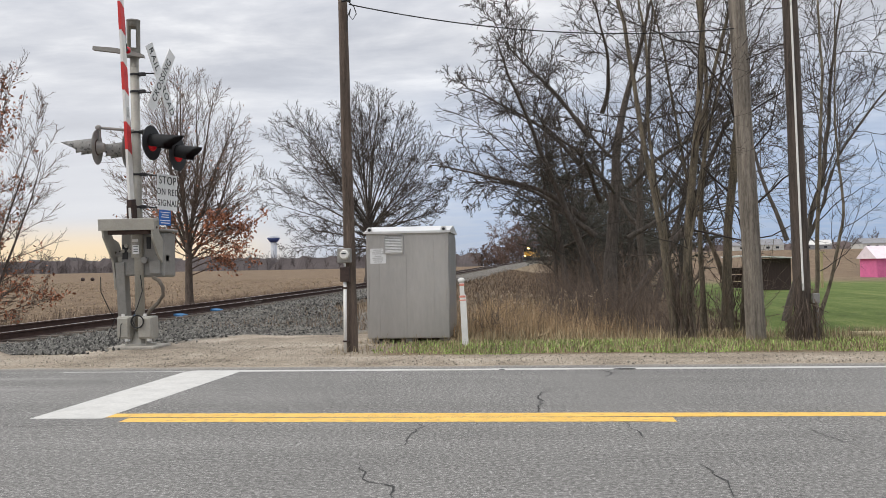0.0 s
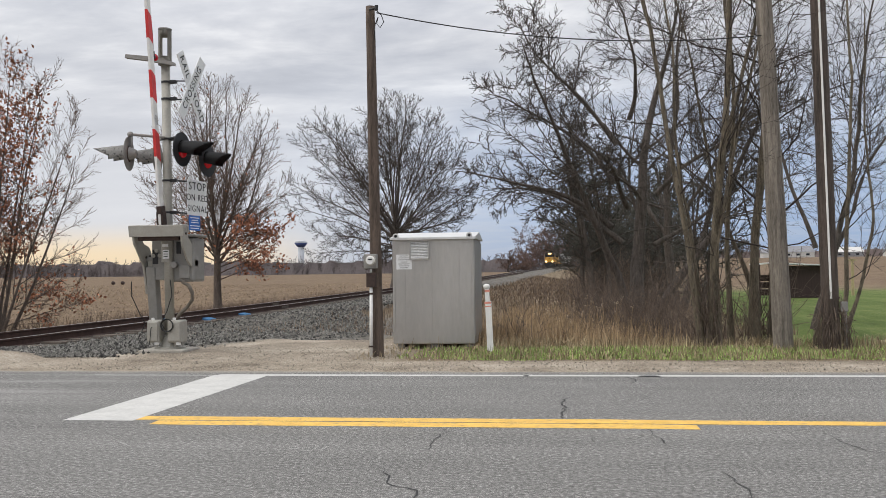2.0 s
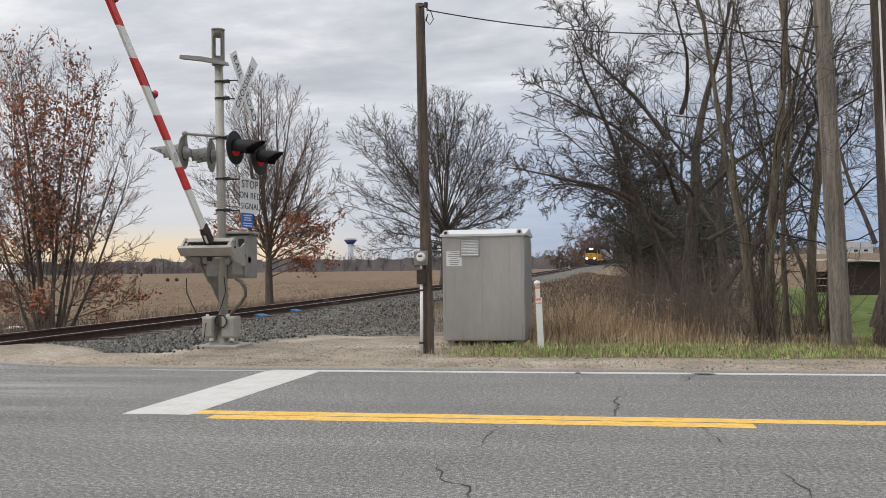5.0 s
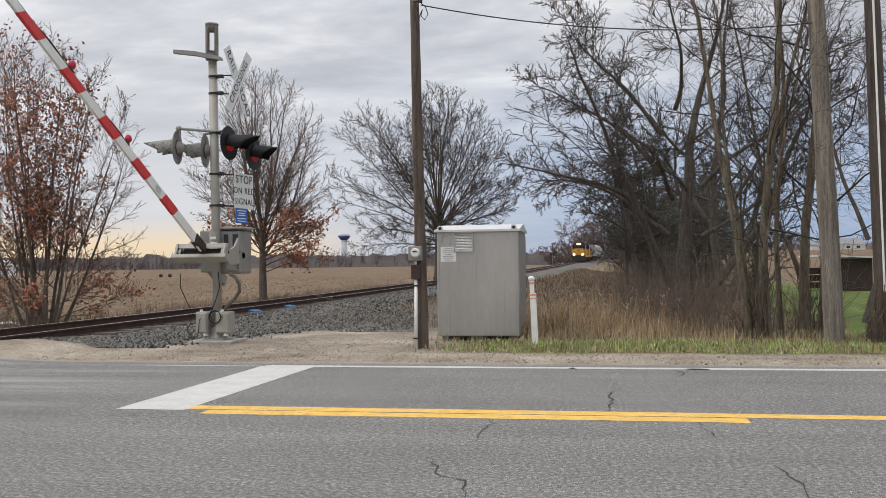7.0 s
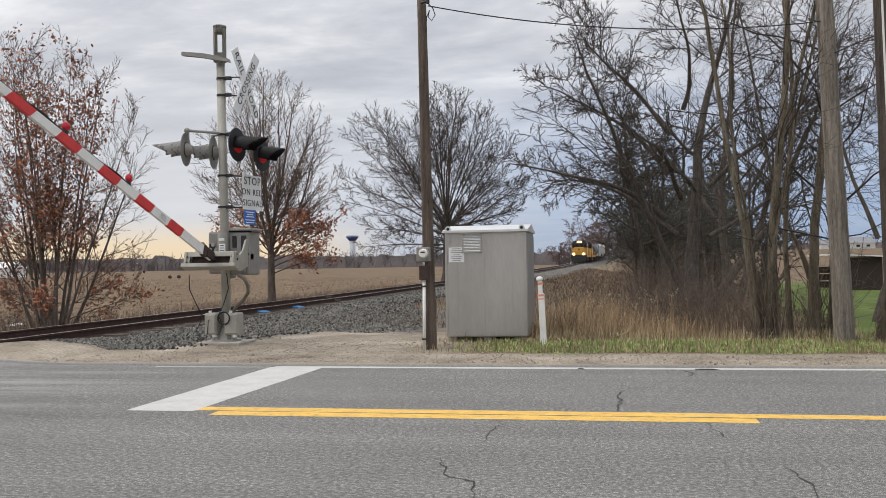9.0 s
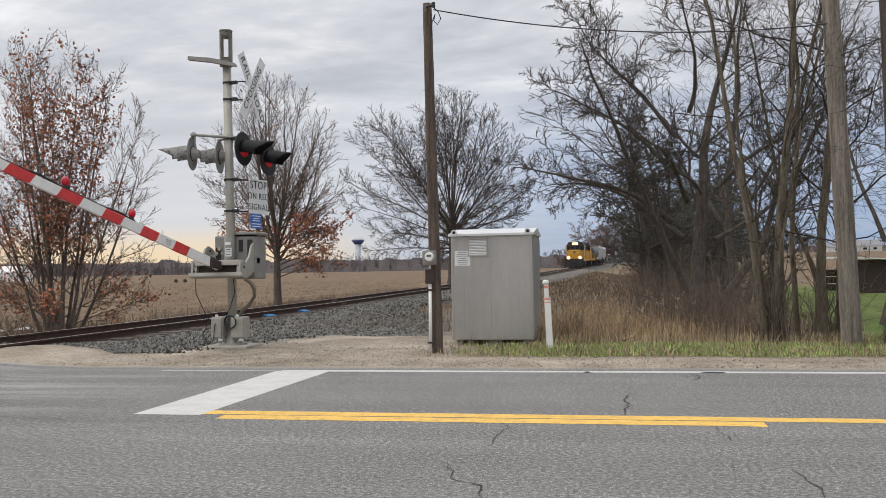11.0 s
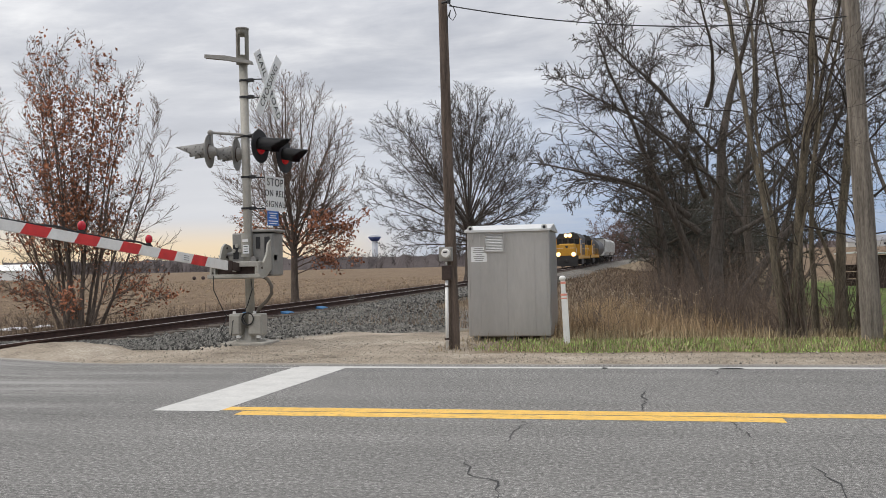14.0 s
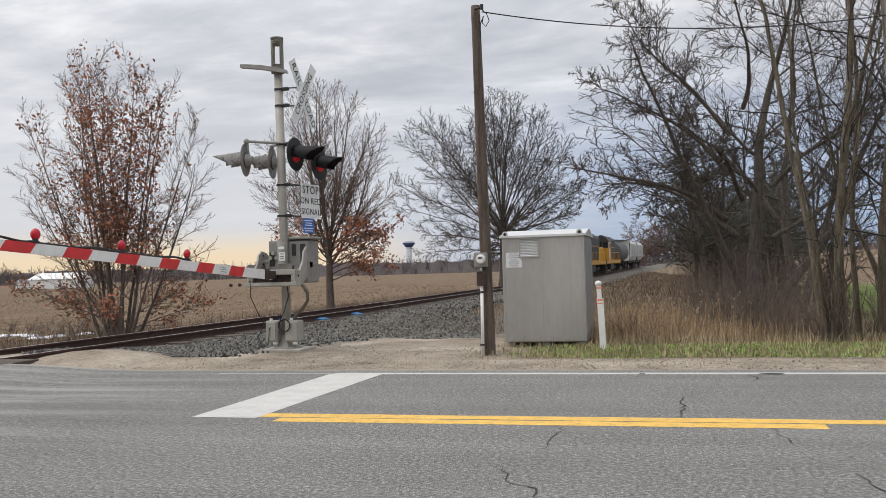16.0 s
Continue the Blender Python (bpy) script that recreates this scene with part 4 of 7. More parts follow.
    for z, w in ((-0.365, 0.28), (-0.41, 0.2), (-0.45, 0.24), (-0.51, 0.3), (-0.555, 0.26)):
        bm = bmesh.new()
        box(bm, (-0.10, -0.0165, z), (w, 0.003, 0.016))
        part("text_bar", bm, M["sign_white"], plate)
    for z in (3.08, 2.5):
        bm = bmesh.new()
        rod(bm, (0.1, -0.02, z), (0.46, 0.10, z - 0.02), 0.014, sides=8)
        part("sign_bracket", bm, M["black"], mast)

    # flashing lights
    def lamp(name, c, turn, visor_mat, back_mat, lens_mat, label, length):
        head = empty(name, pose(*c, 0, 0, turn))       # faces local +x
        head.parent = mast
        head["label"] = label
        bm = bmesh.new()
        bmesh.ops.create_cone(bm, cap_ends=True, segments=28, radius1=0.305, radius2=0.305, depth=0.012, matrix=pose(0, 0, 0, 0, 90, 0))
        bmesh.ops.create_cone(bm, cap_ends=True, segments=20, radius1=0.13, radius2=0.07, depth=0.13, matrix=pose(-0.07, 0, 0, 0, -90, 0))
        part("backboard", bm, back_mat, head)
        bm = bmesh.new()
        n, rows = 18, 6
        g = []
        for j in range(rows + 1):
            u = j / rows
            r = 0.165 - 0.015 * u
            g.append([bm.verts.new((0.012 + u * length * (0.5 + 0.5 * max(0.0, math.sin(math.radians(-25 + 230 * k / n)))), r * math.cos(math.radians(-25 + 230 * k / n)), r * math.sin(math.radians(-25 + 230 * k / n)) - 0.05 * u)) for k in range(n + 1)])
        for j in range(rows):
            for k in range(n):
                bm.faces.new((g[j][k], g[j][k + 1], g[j + 1][k + 1], g[j + 1][k]))
        bmesh.ops.solidify(bm, geom=list(bm.faces), thickness=0.006)
        part("visor", bm, visor_mat, head, smooth=True)
        bm = bmesh.new()
        bmesh.ops.create_uvsphere(bm, u_segments=20, v_segments=10, radius=0.15, matrix=pose(0.01, 0, 0) @ Matrix.Diagonal((0.35, 1, 1, 1)))
        part("lens", bm, lens_mat, head, "round red lens", True)
        return head
    lamp("signal_light", (0.40, -0.30, 3.60), -7, M["black"], M["black"], M["red_glass"], "black crossing light with a long hood, glowing red", 0.60)
    lamp("signal_light", (0.70, 0.12, 3.45), -7, M["black"], M["black"], M["red_glass"], "black crossing light with a long hood, glowing red", 0.46)
    lamp("signal_light", (-0.60, -0.30, 3.55), 189, M["mottled"], M["galv"], M["rust"], "crossing light seen from behind with flaking hood", 0.62)
    lamp("signal_light", (-0.22, 0.05, 3.52), 189, M["mottled"], M["galv"], M["rust"], "crossing light seen from behind with flaking hood", 0.62)
    bm = bmesh.new()
    rod(bm, (-0.02, -0.1, 3.86), (-0.56, -0.28, 3.90), 0.026, sides=10)
    bmesh.ops.create_uvsphere(bm, u_segments=12, v_segments=8, radius=0.055, matrix=pose(-0.58, -0.285, 3.90))
    rod(bm, (-0.56, -0.28, 3.90), (-0.56, -0.28, 3.6), 0.024, sides=8)
    rod(bm, (-0.1, 0, 3.84), (-0.25, 0.05, 3.84), 0.024, sides=8)
    rod(bm, (-0.22, 0.05, 3.84), (-0.22, 0.05, 3.5), 0.024, sides=8)
    part("crossarm", bm, M["galv"], mast, "grey pipe crossarm")
    bm = bmesh.new()
    rod(bm, (0.05, -0.02, 3.84), (0.34, -0.29, 3.84), 0.026, sides=10)
    rod(bm, (0.34, -0.29, 3.86), (0.34, -0.29, 3.62), 0.026, sides=8)
    rod(bm, (0.05, 0.0, 3.84), (0.60, 0.14, 3.74), 0.026, sides=10)
    rod(bm, (0.60, 0.14, 3.76), (0.60, 0.14, 3.45), 0.026, sides=8)
    part("crossarm", bm, M["black"], mast, "dark pipe crossarm")
    # base: flared foot, two junction boxes, slab
    bm = bmesh.new()
    box(bm, (0.02, 0, -0.02), (0.84, 0.75, 0.12), 0.02)
    part("foundation", bm, M["concrete"], mast, "stained concrete foundation slab")
    bm = bmesh.new()
    rod(bm, (0.03, 0, 0.04), (0.03, 0, 0.28), 0.20, 0.10, 16)
    rod(bm, (0.03, 0, 0.04), (0.03, 0, 0.075), 0.27, sides=16)
    for sx, sy in ((-1, -1), (1, -1), (1, 1), (-1, 1)):
        rod(bm, (0.03 + sx * 0.17, sy * 0.17, 0.06), (0.03 + sx * 0.17, sy * 0.17, 0.17), 0.02, sides=6)
    part("foot_casting", bm, M["silver"], mast)
    for cx, w in ((-0.18, 0.24), (0.22, 0.28)):
        bm = bmesh.new()
        box(bm, (cx, -0.12, 0.36), (w, 0.26, 0.40), 0.03)
        jb = part("junction_box", bm, M["silver"], mast, "rounded silver junction box")
        bm = bmesh.new()
        box(bm, (cx, -0.26, 0.36), (w - 0.05, 0.03, 0.34), 0.012)
        part("cover", bm, M["silver"], jb)
        bm = bmesh.new()
        rod(bm, (cx - 0.04, -0.16, 0.56), (cx - 0.04, -0.16, 0.60), 0.03, sides=8)
        part("gland", bm, M["white"], jb)
        bm = bmesh.new()
        rod(bm, (cx + 0.05, -0.2, 0.12), (cx + 0.05, -0.2, 0.17), 0.045, sides=8)
        part("gland", bm, M["white"], jb)
    # cables and hose
    bm = bmesh.new()
    pipe(bm, [(0.30, -0.08, 1.24), (0.42, -0.1, 1.18), (0.50, -0.12, 1.05), (0.50, -0.12, 0.92), (0.40, -0.12, 0.78), (0.26, -0.12, 0.66), (0.2, -0.12, 0.55)], 0.034, 10)
    part("conduit_hose", bm, M["hose"], mast, "grey-brown flexible conduit hose", True)
    bm = bmesh.new()
    for r, dz in ((0.105, 0), (0.115, 0.01)):
        pipe(bm, [(0.10 + r * math.cos(a), -0.29 - dz, 0.47 + r * math.sin(a)) for a in [k * math.tau / 20 for k in range(21)]], 0.009, 6)
    pipe(bm, [(0.08, -0.10, 1.28), (0.12, -0.12, 1.0), (0.06, -0.2, 0.72), (-0.01, -0.28, 0.52), (0.05, -0.29, 0.40)], 0.009, 6)
    pipe(bm, [(-0.1, -0.16, 0.56), (-0.2, -0.29, 0.42), (-0.22, -0.29, 0.2), (-0.24, -0.3, 0.1)], 0.007, 6)
    part("cable_coil", bm, M["rubber"], mast, "coil of black cable")
    bm = bmesh.new()
    pipe(bm, [(-0.40, -0.62, 1.26), (-0.43, -0.55, 1.0), (-0.36, -0.42, 0.72), (-0.30, -0.30, 0.50), (-0.42, -0.32, 0.24), (-0.30, -0.34, 0.06)], 0.008, 6)
    part("hanging_cable", bm, M["rubber"], mast, "black cable hanging from the gate")
    # gate machine behind the mast
    bm = bmesh.new()
    box(bm, (0.22, 0.30, 1.64), (0.50, 0.52, 0.80), 0.04)
    box(bm, (-0.2, 0.26, 1.66), (0.30, 0.40, 0.78), 0.03)
    rod(bm, (0.12, 0.03, 1.55), (0.12, -0.06, 1.55), 0.06, sides=14)
    box(bm, (0.30, 0.02, 1.42), (0.20, 0.06, 0.24), 0.012)
    mach = part("gate_machine", bm, M["galv"], mast, "grey gate machine housing")
    bm = bmesh.new()
    box(bm, (0.22, 0.28, 2.08), (0.60, 0.56, 0.05), 0.02)
    part("machine_lid", bm, M["galv"], mach)
    for i in range(4):
        bm = bmesh.new()
        rod(bm, (-0.30 + i * 0.06, 0.05, 1.72 + 0.09 * (i % 2)), (-0.30 + i * 0.06, 0.02, 1.72 + 0.09 * (i % 2)), 0.035, sides=10)
        part("bolt", bm, M["silver"], mach)
    # raised black ribs added to give the grey housing dark detail
    for x, z, w, h in ((0.36, 1.80, 0.10, 0.34), (0.18, 1.86, 0.08, 0.22), (-0.27, 1.70, 0.10, 0.26)):
        bm = bmesh.new()
        box(bm, (x, 0.035 if x > 0 else 0.055, z), (w, 0.02, h), 0.005)
        part("access_slot", bm, M["black"], mach, "black rib added on the machine housing")
    bm = bmesh.new()
    rod(bm, (-0.50, PY - by, PZ), (0.46, PY - by, PZ), 0.05, sides=14)
    part("shaft", bm, M["galv"], mast)
    bm = bmesh.new()
    box(bm, (0.02, 0.16, 1.58), (0.9, 0.16, 0.12), 0.01)
    rod(bm, (-0.02, 0, 1.60), (-0.02, 0, 2.02), 0.105, sides=16)
    part("machine_bracket", bm, M["silver"], mast)
    bm = bmesh.new()
    box(bm, (0.0, -0.1, 1.74), (0.12, 0.02, 0.16), 0.003)
    box(bm, (-0.01, -0.108, 1.90), (0.11, 0.01, 0.05), 0.002)
    t = part("mast_label", bm, M["sign_white"], mast, "white label strip")
    for z in (1.70, 1.745, 1.79):
        bm = bmesh.new()
        box(bm, (0.0, -0.1115, z), (0.08, 0.004, 0.012))
        part("text_bar", bm, M["sign_black"], mast)


def build_gate_arm():
    """The arm lies along local -y; the pivot is the origin."""
    gate = empty("crossing_gate_arm", pose(PX, PY, PZ, -84.3, 0, 0))
    tagged(gate, "red and white striped crossing gate arm with red lamps", "gate arm")
    s0, s1 = 0.90, 8.4

    def half(s):
        return 0.088 - 0.004 * s
    bm = bmesh.new()
    n = 24
    prev = None
    for i in range(n + 1):
        s = s0 + (s1 - s0) * i / n
        h = half(s)
        ring = [bm.verts.new((dx, -s, dz)) for dx, dz in ((-0.022, -h), (0.022, -h), (0.022, h), (-0.022, h))]
        if prev:
            for k in range(4):
                bm.faces.new((prev[k], prev[(k + 1) % 4], ring[(k + 1) % 4], ring[k]))
        else:
            bm.faces.new(ring[::-1])
        prev = ring
    bm.faces.new(prev)
    bmesh.ops.recalc_face_normals(bm, faces=bm.faces)
    part("arm", bm, M["white"], gate, "white fibreglass gate arm")
    k = 0
    while True:
        c = 2.30 + 1.03 * k
        if c + 0.3 > s1:
            break
        a, b = c - 0.24, c + 0.24
        bm = bmesh.new()
        sl = 0.05
        q = [(-(a - sl), half(a) + 0.0015), (-(b - sl), half(b) + 0.0015), (-(b + sl), -half(b) - 0.0015), (-(a + sl), -half(a) - 0.0015)]
        sides = [[bm.verts.new((dx, y, z)) for y, z in q] for dx in (-0.0255, 0.0255)]
        bm.faces.new(sides[0])
        bm.faces.new(sides[1][::-1])
        for i in range(4):
            bm.faces.new((sides[0][i], sides[1][i], sides[1][(i + 1) % 4], sides[0][(i + 1) % 4]))
        bmesh.ops.recalc_face_normals(bm, faces=bm.faces)
        part("stripe", bm, M["red_paint"], gate, "red reflective stripe")
        k += 1
    for s in (3.85, 5.5, 7.15):
        bm = bmesh.new()
        rod(bm, (0, -s, half(s)), (0, -s, half(s) + 0.05), 0.035, sides=10)
        box(bm, (0, -s - 0.03, half(s) + 0.015), (0.06, 0.14, 0.03), 0.005)
        l = part("lamp_base", bm, M["black"], gate)
        bm = bmesh.new()
        bmesh.ops.create_uvsphere(bm, u_segments=16, v_segments=10, radius=0.062, matrix=pose(0, -s, half(s) + 0.105) @ Matrix.Diagonal((0.8, 1, 1.1, 1)))
        part("lamp_lens", bm, M["red_lamp"], l, "red gate lamp", True)
    bm = bmesh.new()
    pts = []
    for i in range(60):
        s = 3.75 + 4.2 * i / 59
        w = max(0.0, math.sin((s - 3.75) * 3.49)) ** 2
        pts.append((0.0, -s, half(s) + 0.008 + 0.028 * w))
    pipe(bm, pts, 0.016, 6)
    part("lamp_cable", bm, M["rubber"], gate, "black lamp cable along the arm")
    bm = bmesh.new()
    box(bm, (0.0265, -2.75, 0.0), (0.003, 0.22, 0.11))
    part("label", bm, M["sign_white"], gate)
    bm = bmesh.new()
    for z in (-0.035, 0.0, 0.03):
        box(bm, (0.029, -2.75, z), (0.003, 0.17, 0.010))
    part("text_bar", bm, M["galv"], gate)
    # base frame: channel beam, side plates, counterweight
    bm = bmesh.new()
    box(bm, (-0.03, -0.80, 0.085), (0.98, 0.13, 0.03), 0.006)
    box(bm, (-0.03, -0.855, 0.05), (0.98, 0.025, 0.09), 0.006)
    part("upper_flange", bm, M["silver"], gate, "silver upper flange of the arm frame")
    bm = bmesh.new()
    box(bm, (-0.03, -0.80, -0.185), (1.02, 0.20, 0.03), 0.006)
    box(bm, (-0.03, -0.89, -0.160), (1.02, 0.025, 0.06), 0.006)
    part("lower_flange", bm, M["silver"], gate, "silver lower flange of the arm frame")
    for x in (-0.45, 0.40):
        bm = bmesh.new()
        box(bm, (x, -0.845, -0.06), (0.09, 0.025, 0.22), 0.006)
        part("web_plate", bm, M["silver"], gate)
    bm = bmesh.new()
    box(bm, (0.0, -0.96, 0.0), (0.13, 0.34, 0.15), 0.01)
    box(bm, (0.0, -1.16, 0.0), (0.09, 0.14, 0.19), 0.01)
    # wide dark box between the flanges stands for the shade in their recess
    box(bm, (-0.02, -0.70, -0.05), (0.76, 0.16, 0.18), 0.01)
    part("arm_socket", bm, M["rust"], gate, "dark rusty arm socket with dark fill in the frame recess")
    for x, z in ((-0.45, 0.0), (-0.45, -0.10), (0.40, 0.0), (0.40, -0.10)):
        bm = bmesh.new()
        rod(bm, (x, -0.85, z), (x, -0.872, z), 0.016, sides=6)
        part("bolt", bm, M["rust"], gate)
    # beam, arm and lamps sit ahead of the shaft and below it
    for ob in list(gate.children):
        ob.matrix_basis = Matrix.Translation((0, 0.23, -0.29))
    long_side = [(0.66, -0.20), (0.45, -0.20), (0.30, -0.08), (0.22, 0.12), (0.10, 0.20), (-0.10, 0.18), (-0.25, 0.10), (-0.62, 0.06), (-0.62, -0.08), (-0.30, -0.10), (-0.08, -0.14), (0.12, -0.28), (0.35, -0.44), (0.66, -0.48)]
    short_side = [(0.66, -0.20), (0.42, -0.20), (0.28, -0.05), (0.22, 0.16), (0.10, 0.26), (-0.08, 0.24), (-0.16, 0.10), (-0.14, -0.10), (0.02, -0.28), (0.30, -0.45), (0.66, -0.48)]
    for x, outline in ((-0.48, long_side), (0.42, short_side)):
        bm = bmesh.new()
        prism(bm, [(-p, q) for p, q in outline][::-1], 0.035, Matrix.Translation((x, 0, 0)) @ pose(0, 0, 0, 0, 0, 90))
        plate = part("side_plate", bm, M["silver"], gate, "curved silver side plate")
        for p, q in ((0.05, 0.12), (0.05, -0.04), (0.50, -0.30)):
            bm = bmesh.new()
            rod(bm, (x - 0.03, -p, q), (x + 0.03, -p, q), 0.022, sides=8)
            part("bolt", bm, M["rust"], plate)
    bm = bmesh.new()
    box(bm, (-0.36, 0.62, -0.02), (0.17, 1.0, 0.20), 0.015)
    part("counterweight", bm, M["galv"], gate, "grey counterweight block")
    return gate


build_poles()
build_cabinet()
build_post()
build_signal_mast()
gate_arm = build_gate_arm()


# ---- trees ----
def within(env, p, d, length):
    """Lengths cut back so that the tips stay inside an ellipsoid (centre, half-axes)."""
    c, a = np.array(env[0], float), np.array(env[1], float)
    o, u = (p - c) / a, d / a
    uu, ou, oo = (u * u).sum(-1), (o * u).sum(-1), (o * o).sum(-1) - 1.0
    reach = (-ou + np.sqrt(np.maximum(ou * ou - uu * oo, 0.0))) / uu
    return np.minimum(length, np.maximum(reach, 0.12 * length))


def grow(rng, base, levels, direction=(0, 0, 1), stems=None, env=None):
    """Level by level, all branches of a level at once. Returns for each level (points, radii)."""
    if stems is None:
        stems = [(base, direction, levels[0]["length"], levels[0]["radius"])]
    P = np.array([s[0] for s in stems], float)
    D = np.array([s[1] for s in stems], float)
    D /= np.linalg.norm(D, axis=1, keepdims=True)
    L = np.array([s[2] for s in stems], float)
    R = np.array([s[3] for s in stems], float)
    bend = np.array([s[4] if len(s) > 4 else (0, 0, 0) for s in stems], float)
    out = []
    for li, lv in enumerate(levels):
        n = lv["n"]
        pts, dirs, p, d = [P], [D], P, D
        for i in range(n):
            d = d + rng.normal(0, lv["wander"], d.shape) + np.array([0, 0, lv["up"]])
            if li == 0:
                d = d + bend / n
            d = d / np.linalg.norm(d, axis=1, keepdims=True)
            p = p + d * (L / n)[:, None]
            pts.append(p)
            dirs.append(d)
        pts, dirs = np.stack(pts, 1), np.stack(dirs, 1)
        t = np.linspace(0, 1, n + 1)
        rad = R[:, None] * (1 - (1 - lv.get("tip", 0.25)) * t[None, :]) + (lv.get("flare", 0) * R[:, None] * np.maximum(0, 1 - t * 9)[None, :])
        out.append((pts, rad, lv["sides"]))
        if li + 1 == len(levels):
            break
        k = lv["kids"]
        N = len(P)
        tt = lv["t0"] + (0.99 - lv["t0"]) * (np.arange(k)[None, :] + rng.random((N, k))) / k
        f = tt * n
        i0 = np.minimum(f.astype(int), n - 1)
        w = (f - i0)[..., None]
        rows = np.arange(N)[:, None]
        cp = pts[rows, i0] * (1 - w) + pts[rows, i0 + 1] * w
        cd = dirs[rows, i0 + 1]
        az = (np.arange(k)[None, :] * 2.4 + rng.random((N, 1)) * 6.28 + rng.normal(0, 0.5, (N, k)))
        ref = np.where(np.abs(cd[..., 2:3]) > 0.9, np.array([1.0, 0, 0]), np.array([0, 0, 1.0]))
        side = np.cross(cd, ref)
        side /= np.linalg.norm(side, axis=-1, keepdims=True)
        other = np.cross(cd, side)
        ang = np.radians(lv["angle"] + rng.normal(0, lv["spread"], (N, k)) - lv.get("narrow", 0) * tt)
        nd = cd * np.cos(ang)[..., None] + (side * np.cos(az)[..., None] + other * np.sin(az)[..., None]) * np.sin(ang)[..., None]
        nl = L[:, None] * lv["ratio"] * (1 - lv.get("fall", 0.55) * tt) * rng.uniform(0.65, 1.2, (N, k))
        if env:
            nl = within(env, cp, nd, nl) * rng.uniform(0.82, 1.05, nl.shape)
        r_at = rad[rows, i0]
        nr = np.minimum(r_at * lv["thin"], r_at * 0.95) * rng.uniform(0.8, 1.1, (N, k))
        nr = np.maximum(nr, lv.get("least", 0.004))
        P, D, L, R = cp.reshape(-1, 3), nd.reshape(-1, 3), nl.reshape(-1), nr.reshape(-1)
    return out


def tubes(groups):
    verts, faces, k = [], [], 0
    for pts, rad, s in groups:
        N, n, _ = pts.shape
        d = np.gradient(pts, axis=1)
        d /= np.linalg.norm(d, axis=-1, keepdims=True) + 1e-9
        ref = np.where(np.abs(d[..., 2:3]) > 0.9, np.array([1.0, 0, 0]), np.array([0, 0, 1.0]))
        u = np.cross(d, ref)
        u /= np.linalg.norm(u, axis=-1, keepdims=True) + 1e-9
        v = np.cross(d, u)
        a = np.arange(s) * math.tau / s
        ring = pts[:, :, None, :] + rad[:, :, None, None] * (u[:, :, None, :] * np.cos(a)[:, None] + v[:, :, None, :] * np.sin(a)[:, None])
        idx = k + np.arange(N * n * s).reshape(N, n, s)
        nx = np.roll(idx, -1, axis=2)
        faces.append(np.stack([idx[:, :-1], nx[:, :-1], nx[:, 1:], idx[:, 1:]], -1).reshape(-1, 4))
        verts.append(ring.reshape(-1, 3))
        k += N * n * s
    return np.concatenate(verts), np.concatenate(faces)


def quick_mesh(name, verts, faces, mat, parent=None, label=""):
    """Mesh from arrays whose faces all have the same number of corners."""
    me = bpy.data.meshes.new(name)
    faces = np.asarray(faces, np.int32)
    c = faces.shape[1]
    me.vertices.add(len(verts))
    me.vertices.foreach_set("co", np.asarray(verts, np.float32).ravel())
    me.loops.add(faces.size)
    me.loops.foreach_set("vertex_index", faces.ravel())
    me.polygons.add(len(faces))
    me.polygons.foreach_set("loop_start", np.arange(0, faces.size, c, dtype=np.int32))
    me.polygons.foreach_set("use_smooth", np.ones(len(faces), bool))
    me.materials.append(mat)
    me.update(calc_edges=True)
    ob = new(name, me)
    if parent:
        ob.parent = parent
    if label:
        ob["label"] = label
    return ob


def flakes(rng, points, size, per, scatter):
    """Small curled leaves: two triangles folded along the rib, at random turns."""
    c = np.repeat(points, per, axis=0)
    c = c + rng.normal(0, scatter, c.shape)
    n = len(c)
    a = rng.normal(0, 1, (n, 3))
    a /= np.linalg.norm(a, axis=1, keepdims=True)
    b = np.cross(a, rng.normal(0, 1, (n, 3)))
    b /= np.linalg.norm(b, axis=1, keepdims=True)
    nn = np.cross(a, b)
    s = size * rng.uniform(0.6, 1.25, (n, 1))
    v = np.stack([c - a * s, c + b * s * 0.55 + nn * s * 0.25, c + a * s, c - b * s * 0.55 + nn * s * 0.25], 1).reshape(-1, 3)
    i = np.arange(n)[:, None] * 4
    return v, np.concatenate([i + np.array([0, 1, 2]), i + np.array([0, 2, 3])])


def make_tree(name, label, base, levels, seed, bark, twig, stems=None, split=2, leaves=None, category="tree", direction=(0, 0, 1), env=None):
    rng = np.random.default_rng(seed)
    root = empty(name, Matrix.Translation(base))
    groups = grow(rng, (0, 0, 0), levels, direction, stems, env)
    v, f = tubes(groups[:split])
    quick_mesh("trunk", v, f, bark, root)
    v, f = tubes(groups[split:])
    quick_mesh("crown", v, f, twig, root)
    if leaves:
        pts = groups[leaves["level"]][0][:, 1:, :].reshape(-1, 3)
        keep = leaves["where"](pts, rng)
        v, f = flakes(rng, pts[keep], leaves["size"], leaves["per"], leaves["scatter"])
        quick_mesh("dead_leaves", v, f, M["leaf"], root, "clinging russet dead leaves")
    tagged(root, label, category)
    return root


